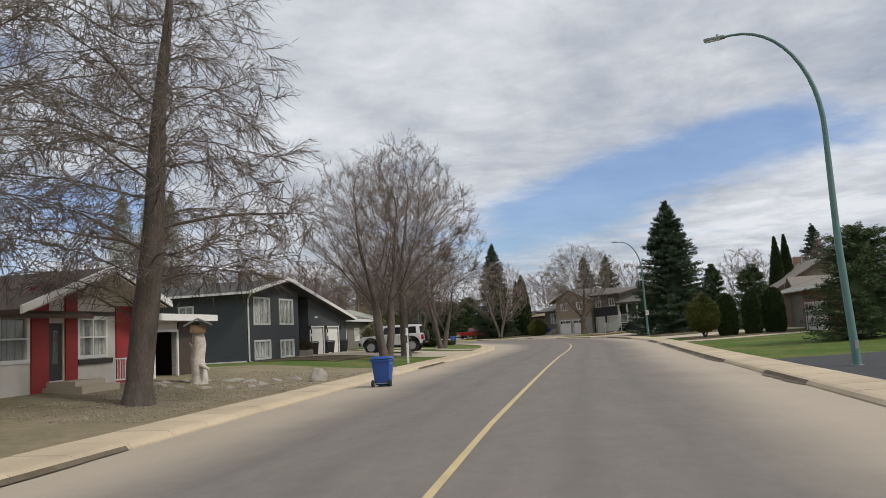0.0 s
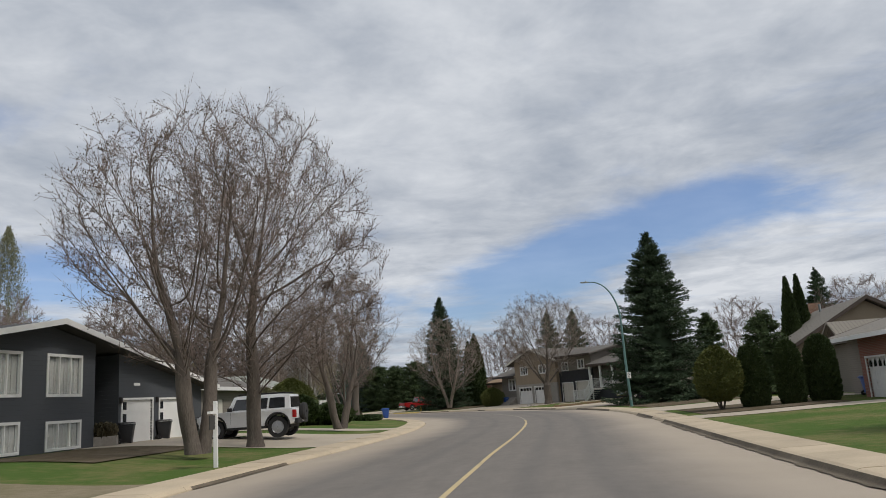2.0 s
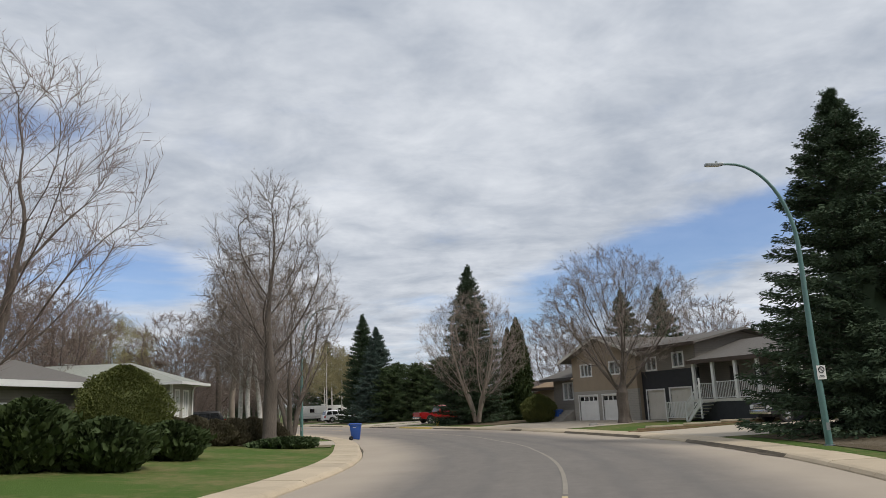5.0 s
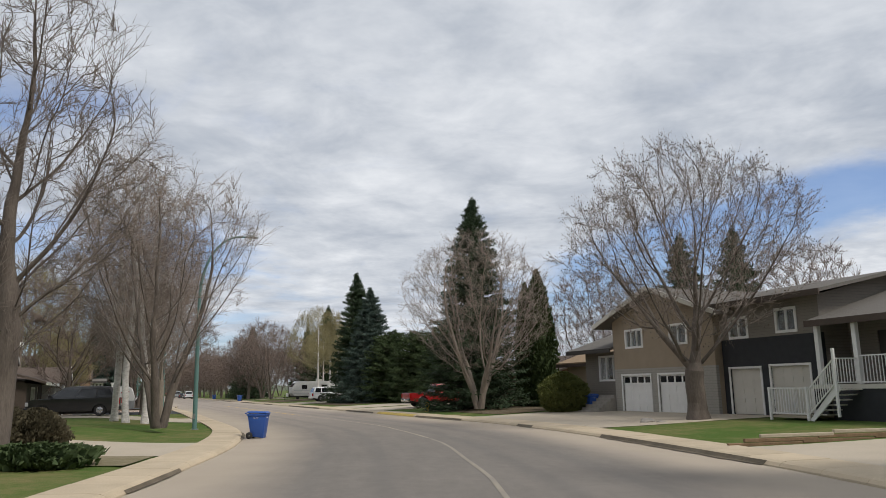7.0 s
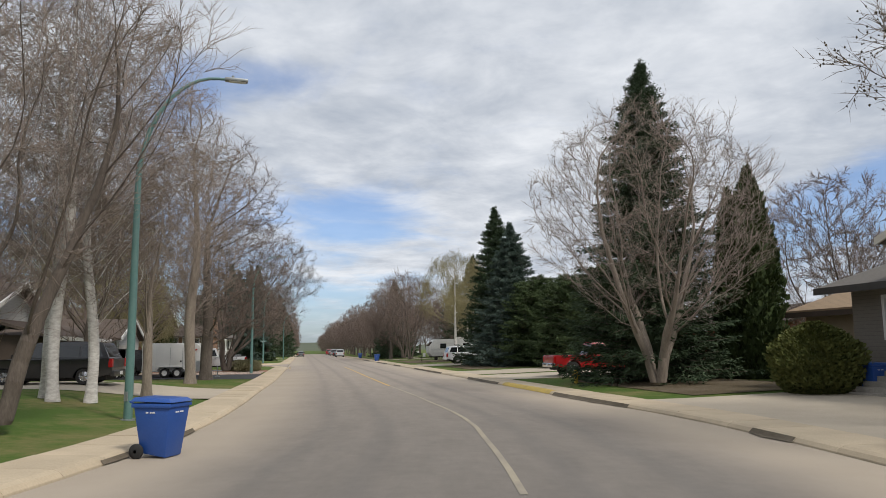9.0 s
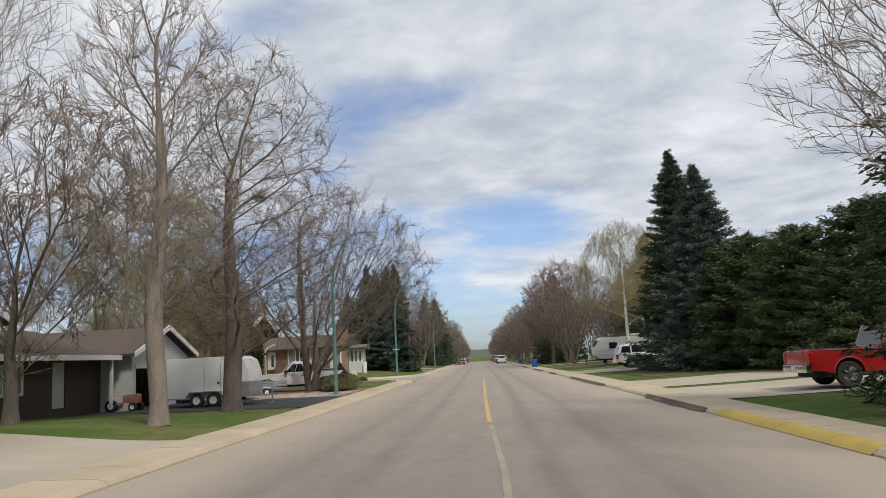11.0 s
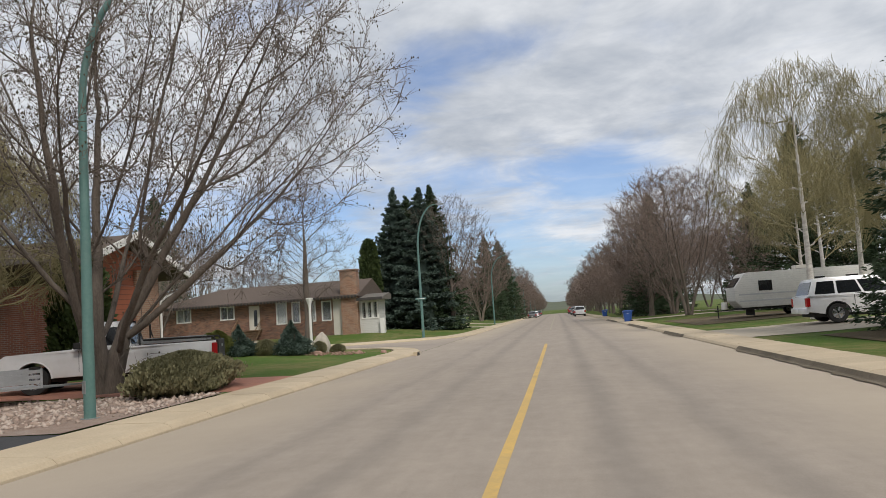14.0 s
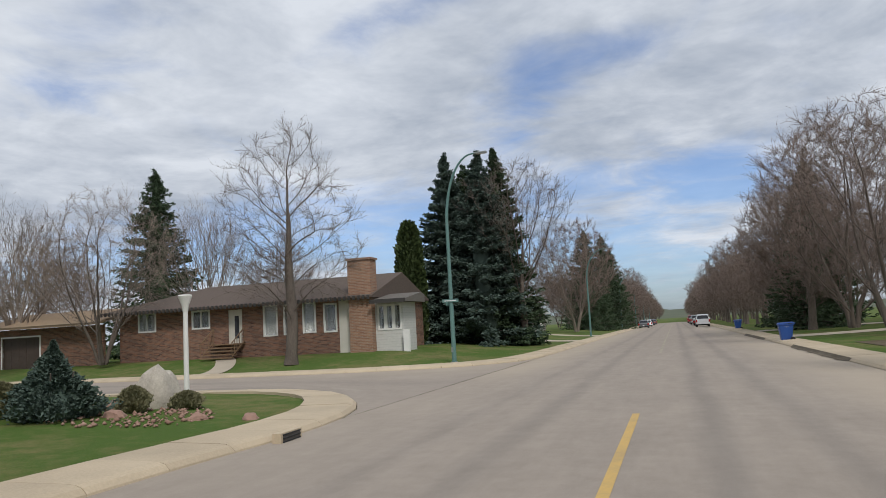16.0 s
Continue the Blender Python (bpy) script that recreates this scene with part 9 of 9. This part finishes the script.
for k, (x, y, r) in enumerate([(-37.3, 159.9, 0.4), (-35.0, 158.9, 0.3), (-38.0, 158.6, 0.45), (-33.2, 159.9, 0.25), (-32.3, 160.6, 0.22), (-39.3, 157.8, 0.4)]):
    boulder(x, y, r, r * 0.8, "reddish garden stone among low shrubs", "stone_red", 4 + k)
for k, (x, y, r) in enumerate([(-7.9, 29.8, 0.35), (-7.1, 30.6, 0.3), (-6.4, 31.2, 0.35), (-8.6, 30.4, 0.3), (16.9, 106.5, 0.45), (17.4, 106.0, 0.3)]):
    boulder(x, y, r, r * 0.5, "flat grey stone beside the yard edge", "stone", 12 + k)


for k in range(13):
    a = k * 2 * math.pi / 13
    boulder(-9.0 + 1.9 * math.cos(a), 28.3 + 1.5 * math.sin(a), 0.24, 0.15, "flat stone edging a round bed", "stone", 30 + k)


def garden_tractor():
    v = thing("garden_tractor", "orange-red garden tractor before an open garage", "tractor", on(-26.6, 130.9, head(0.8, 0.4)))
    part("hood", Shape().box(0.0, 0.75, -0.24, 0.24, 0.35, 0.78).bevel(0.06), "drive_brick", v, smooth=True)
    part("deck", Shape().box(-0.6, 0.1, -0.42, 0.42, 0.28, 0.42).bevel(0.03), "drive_brick", v)
    part("seat", Shape().box(-0.5, -0.15, -0.2, 0.2, 0.5, 0.58).box(-0.56, -0.46, -0.2, 0.2, 0.55, 0.9).bevel(0.03), "rubber", v)
    part("steering_wheel", Shape().tube([(0.05 + 0.0 * k, 0.16 * math.cos(k * 0.5236), 0.95 + 0.1 * math.sin(k * 0.5236)) for k in range(13)], 0.015, 5), "rubber", v)
    wheels(v, (-0.4,), 0.42, 0.28)
    wheels(v, (0.6,), 0.34, 0.2)


garden_tractor()


# low stone edging beside a lawn
def edging():
    v = thing("timber_edging", "low edging of stacked brown timbers beside a lawn", "edging", on(18.2, 95.6))
    pts, nn = stretch_of(KERB_C, 93.6, 94.0, 0.5)
    base = np.array(v.location)
    p0, q0 = np.array(pts[0]), np.array(nn[0])
    for layer in range(3):
        for k in range(4):
            d = 2.2 + k * 2.3 + 0.5 * layer
            c = p0 - q0 * d
            z = ground(*c) + 0.105 * layer - 0.02
            ob = part("timber", Shape().box(-1.14, 1.14, -0.05, 0.05, 0.0, 0.10).bevel(0.012, 1), "timber_pale" if layer == 2 else "wood", v)
            ob.matrix_basis = Matrix.Translation((c[0] - base[0], c[1] - base[1], z - base[2])) @ Matrix.Rotation(math.atan2(q0[1], q0[0]), 4, "Z")


edging()

def chips(name, label, mat, xs, ys, count, size, seed, inside):
    """Loose stones strewn on the ground where the test holds."""
    rng = np.random.default_rng(seed)
    p = np.column_stack([rng.uniform(*xs, count), rng.uniform(*ys, count)])
    p = p[inside(p)]
    z = np.maximum(heights(p), 0.1) + 0.035
    dirs = np.array([(1, 0, 0), (0, 1, 0), (-1, 0, 0), (0, -1, 0), (0.1, 0, 0.7), (0, 0.1, -0.7)], float)
    n = len(p)
    a = rng.random(n) * 6.283
    ca, sa = np.cos(a)[:, None], np.sin(a)[:, None]
    sz = size * (0.45 + 1.0 * rng.random((n, 1)) ** 2)
    q = dirs[None] * (0.6 + 0.7 * rng.random((n, 6, 1)))
    q = np.stack([q[..., 0] * ca - q[..., 1] * sa, q[..., 0] * sa + q[..., 1] * ca, q[..., 2]], -1) * sz[..., None]
    v = q + np.column_stack([p, z])[:, None]
    f = np.array([(0, 1, 4), (1, 2, 4), (2, 3, 4), (3, 0, 4), (1, 0, 5), (2, 1, 5), (3, 2, 5), (0, 3, 5)])
    me = mesh_from(name, v.reshape(-1, 3), (np.arange(n)[:, None, None] * 6 + f[None]).reshape(-1, 3), mat)
    tagged(new(name, me), label, "gravel", kind="stuff")


def beside(line, d0, d1, y0, y1):
    def test(p):
        q = nearest_on(line, p)
        d = np.linalg.norm(p - q, axis=1)
        return (p[:, 0] < q[:, 0]) & (d > d0) & (d < d1) & (q[:, 1] > y0) & (q[:, 1] < y1)
    return test


FRONT_A = KERB_A[:int(np.argmax(KERB_A[:, 1])) + 1]
chips("crushed_rock", "pink and grey crushed rock in a bed", "rock_chips", (-36, -22), (138, 150), 5200, 0.07, 3, beside(FRONT_A, 1.55, 8.0, 140.8, 145.9))
chips("gravel", "loose tan gravel on a dry yard", "pebbles", (-13, -3), (16, 36), 9000, 0.035, 4, beside(FRONT_A, 1.6, 7.0, 17.0, 35.0))

chips("rock_mulch", "reddish rock mulch round garden shrubs", "mulch_chips", (-42, -31), (155, 163), 2600, 0.06, 6, lambda p: ((p[:, 0] + 36.2) / 3.6) ** 2 + ((p[:, 1] - 159.2) / 1.9) ** 2 < 1)

# low green rise at the end of the street
def far_rise():
    a = np.linspace(-70, 70, 160)
    az = np.radians(a)
    r = 1500.0
    z = 13 + 6 * np.sin(a * 0.13) + 4 * np.sin(a * 0.41 + 1) + 2.5 * np.sin(a * 1.7)
    top = np.stack([r * np.sin(az), r * np.cos(az), z], 1)
    back = np.stack([(r + 900) * np.sin(az), (r + 900) * np.cos(az), z * 0.6], 1)
    foot = np.stack([(r - 350) * np.sin(az), (r - 350) * np.cos(az), np.full_like(z, -1.0)], 1)
    n = len(a)
    v = np.concatenate([foot, top, back])
    return tagged(new("backdrop", mesh_from("backdrop", v, grid_faces(3, n)[:, ::-1], "hill_green", True)), "low green rise beyond the town", "backdrop", kind="structure")


far_rise()


# ---- pavement slabs and kerbs, piece by piece ----
def pavement(name, line, sign, s0, s1, label, width=1.32, length=1.5, limit=170):
    """Slabs of a pavement with a rolled kerb along a line; those past the limit are joined into one part."""
    seg = np.linalg.norm(np.diff(line, axis=0), axis=1)
    s = np.concatenate([[0], np.cumsum(seg)])
    nn = normals(line)
    root = tagged(new(name), label, "pavement", kind="structure")
    rest_v, rest_f = [], []
    k = 0
    q = s0
    prof = [(0.0, -0.1), (0.03, 0.03), (0.10, 0.10), (0.20, 0.135), (0.34, 0.145), (width, 0.165), (width, -0.1)]
    rr = random.Random(len(name) + int(s0))
    while q < s1:
        ends = []
        drop = rr.uniform(-0.006, 0.006)
        for e in (q + 0.006, min(q + length, s1) - 0.006):
            c = np.array([np.interp(e, s, line[:, 0]), np.interp(e, s, line[:, 1])])
            n = np.array([np.interp(e, s, nn[:, 0]), np.interp(e, s, nn[:, 1])]) * sign
            ends.append([(c[0] + n[0] * d, c[1] + n[1] * d, z + (drop if z > 0.12 else 0)) for d, z in prof])
        m = len(prof)
        verts = ends[0] + ends[1]
        faces = [(i, i + 1, m + i + 1, m + i) for i in range(m - 1)]
        caps = [tuple(range(m)), tuple(range(2 * m - 1, m - 1, -1))]
        if k < limit:
            me = bpy.data.meshes.new("slab")
            me.from_pydata(verts, [], [f if sign > 0 else f[::-1] for f in faces] + caps)
            me.materials.append(MATS["concrete"])
            part("slab", me, "", root)
        else:
            o = len(rest_v)
            rest_v += verts
            rest_f += [tuple(o + i for i in f) for f in faces]
        q += length
        k += 1
    if rest_v:
        me = mesh_from("far_slabs", np.array(rest_v), np.array(rest_f), "concrete")
        tagged(part("far_slabs", me, "", root), "distant pavement slabs", kind="stuff")


pavement("pavement", KERB_A, 1, 30, 262, "pale concrete pavement with a rolled kerb")
pavement("pavement", KERB_B, 1, 20, 330, "pale concrete pavement with a rolled kerb")
pavement("pavement", KERB_C, -1, 30, 420, "pale concrete pavement with a rolled kerb")
# worn dark gutter edges with the kerb's shade painted in, a yellow stretch by the hydrant, and tar-filled cracks
def gutter(ya, yb, line, wide, label="brown dirt, leaf litter and painted shade along the kerb"):
    """A ragged band lying in the gutter and on the kerb's face: dirt plus the kerb's painted shade."""
    pts, nn = stretch_of(line, ya, yb, 0.4)
    sign = -1 if line is KERB_C else 1
    rr = random.Random(int(ya * 10))
    n = len(pts)
    wob = np.array([rr.uniform(0.55, 1.2) * min(1.0, 0.25 + min(k, n - 1 - k) * 0.3) for k in range(n)])
    rows = []
    for d, z in ((-wide, 0.022), (-wide * 0.4, 0.016), (0.0, 0.012), (0.026, 0.036), (0.07 + 0.03 * (wide > 0.15), 0.083 + 0.026 * (wide > 0.15))):
        q = pts + sign * nn * (d * (wob if d < 0 else np.ones(n)))[:, None]
        rows.append(np.column_stack([q, np.full(n, z)]))
    f = np.concatenate([np.stack([np.arange(n - 1) + k * n, np.arange(1, n) + k * n, np.arange(1, n) + (k + 1) * n, np.arange(n - 1) + (k + 1) * n], 1) for k in range(4)])
    return tagged(new("gutter_edge", mesh_from("gutter_edge", np.concatenate(rows), f, "kerb_dirt")), label, "gutter", kind="structure")


for ya, yb in [(18.7, 23.0), (29.4, 54.0), (58, 64), (75, 85.2), (90.2, 100.2), (106.9, 108.6), (115.0, 121.2), (129.5, 136.5), (145.0, 158.0), (167, 172.4), (179, 190), (200, 212)]:
    gutter(ya, yb, KERB_C, 0.20)
for ya, yb in [(8, 14), (38, 44), (86, 90), (101, 106)]:
    gutter(ya, yb, KERB_A, 0.08)


def yellow_kerb():
    pts, nn = stretch_of(KERB_C, 121.6, 128.6, 0.6)
    prof = [(-0.01, 0.012), (0.024, 0.037), (0.095, 0.107), (0.20, 0.142), (0.32, 0.152)]
    v = np.concatenate([np.column_stack([pts - nn * d, np.full(len(pts), z)]) for d, z in prof])
    n = len(pts)
    f = np.concatenate([np.stack([np.arange(n - 1) + k * n, np.arange(1, n) + k * n, np.arange(1, n) + (k + 1) * n, np.arange(n - 1) + (k + 1) * n], 1) for k in range(len(prof) - 1)])
    tagged(new("painted_kerb", mesh_from("painted_kerb", v, f, "kerb_yellow")), "yellow painted kerb by the hydrant", "kerb", kind="structure")


yellow_kerb()


def crack(pts, width, label="tar-filled crack across the asphalt"):
    rr = random.Random(int(pts[0][0] * 13 + pts[0][1]))
    line = spline(pts, 0.25)
    n = normals(line)
    w = np.array([width * rr.uniform(0.3, 1.0) for _ in line])[:, None]
    j = np.array([[rr.uniform(-0.03, 0.03), rr.uniform(-0.03, 0.03)] for _ in line])
    u = np.linalg.norm(line - nearest_on(ROAD_L, line), axis=1)
    u = u / (u + np.linalg.norm(line - nearest_on(ROAD_R, line), axis=1))
    t = 0.06 * (1 - (2 * u - 1) ** 2) + 0.012
    a, b = line + n * w + j, line - n * w + j
    v = np.concatenate([np.column_stack([a, t]), np.column_stack([b, t])])
    k = len(line)
    f = np.stack([np.arange(k - 1), np.arange(1, k), np.arange(1, k) + k, np.arange(k - 1) + k], 1)[:, ::-1]
    tagged(new("crack", mesh_from("crack", v, f, "tar")), label, "crack", "cracks in the road", "structure")


for pts, w in [([(-11.6, 127.2), (-9.1, 129.0), (-7.8, 130.7), (-5.0, 131.5)], 0.032), ([(-3.9, 131.5), (-3.4, 131.5), (-2.9, 131.7)], 0.018), ([(-8.6, 140.5), (-8.0, 140.7), (-7.4, 140.8)], 0.018),
               ([(-19.5, 144.1), (-22.2, 149.2), (-24.7, 153.7), (-26.6, 157.0)], 0.045), ([(-24.4, 152.9), (-22.4, 154.6), (-20.7, 155.7), (-16.2, 157.1)], 0.032),
               ([(-26.0, 164.1), (-24.8, 164.9), (-24.0, 164.6)], 0.018), ([(9.2, 46.85), (10.2, 47.0), (11.15, 46.96)], 0.022), ([(-4.0, 9.7), (-3.6, 10.0), (-3.2, 10.2)], 0.018)]:
    crack(pts, w)
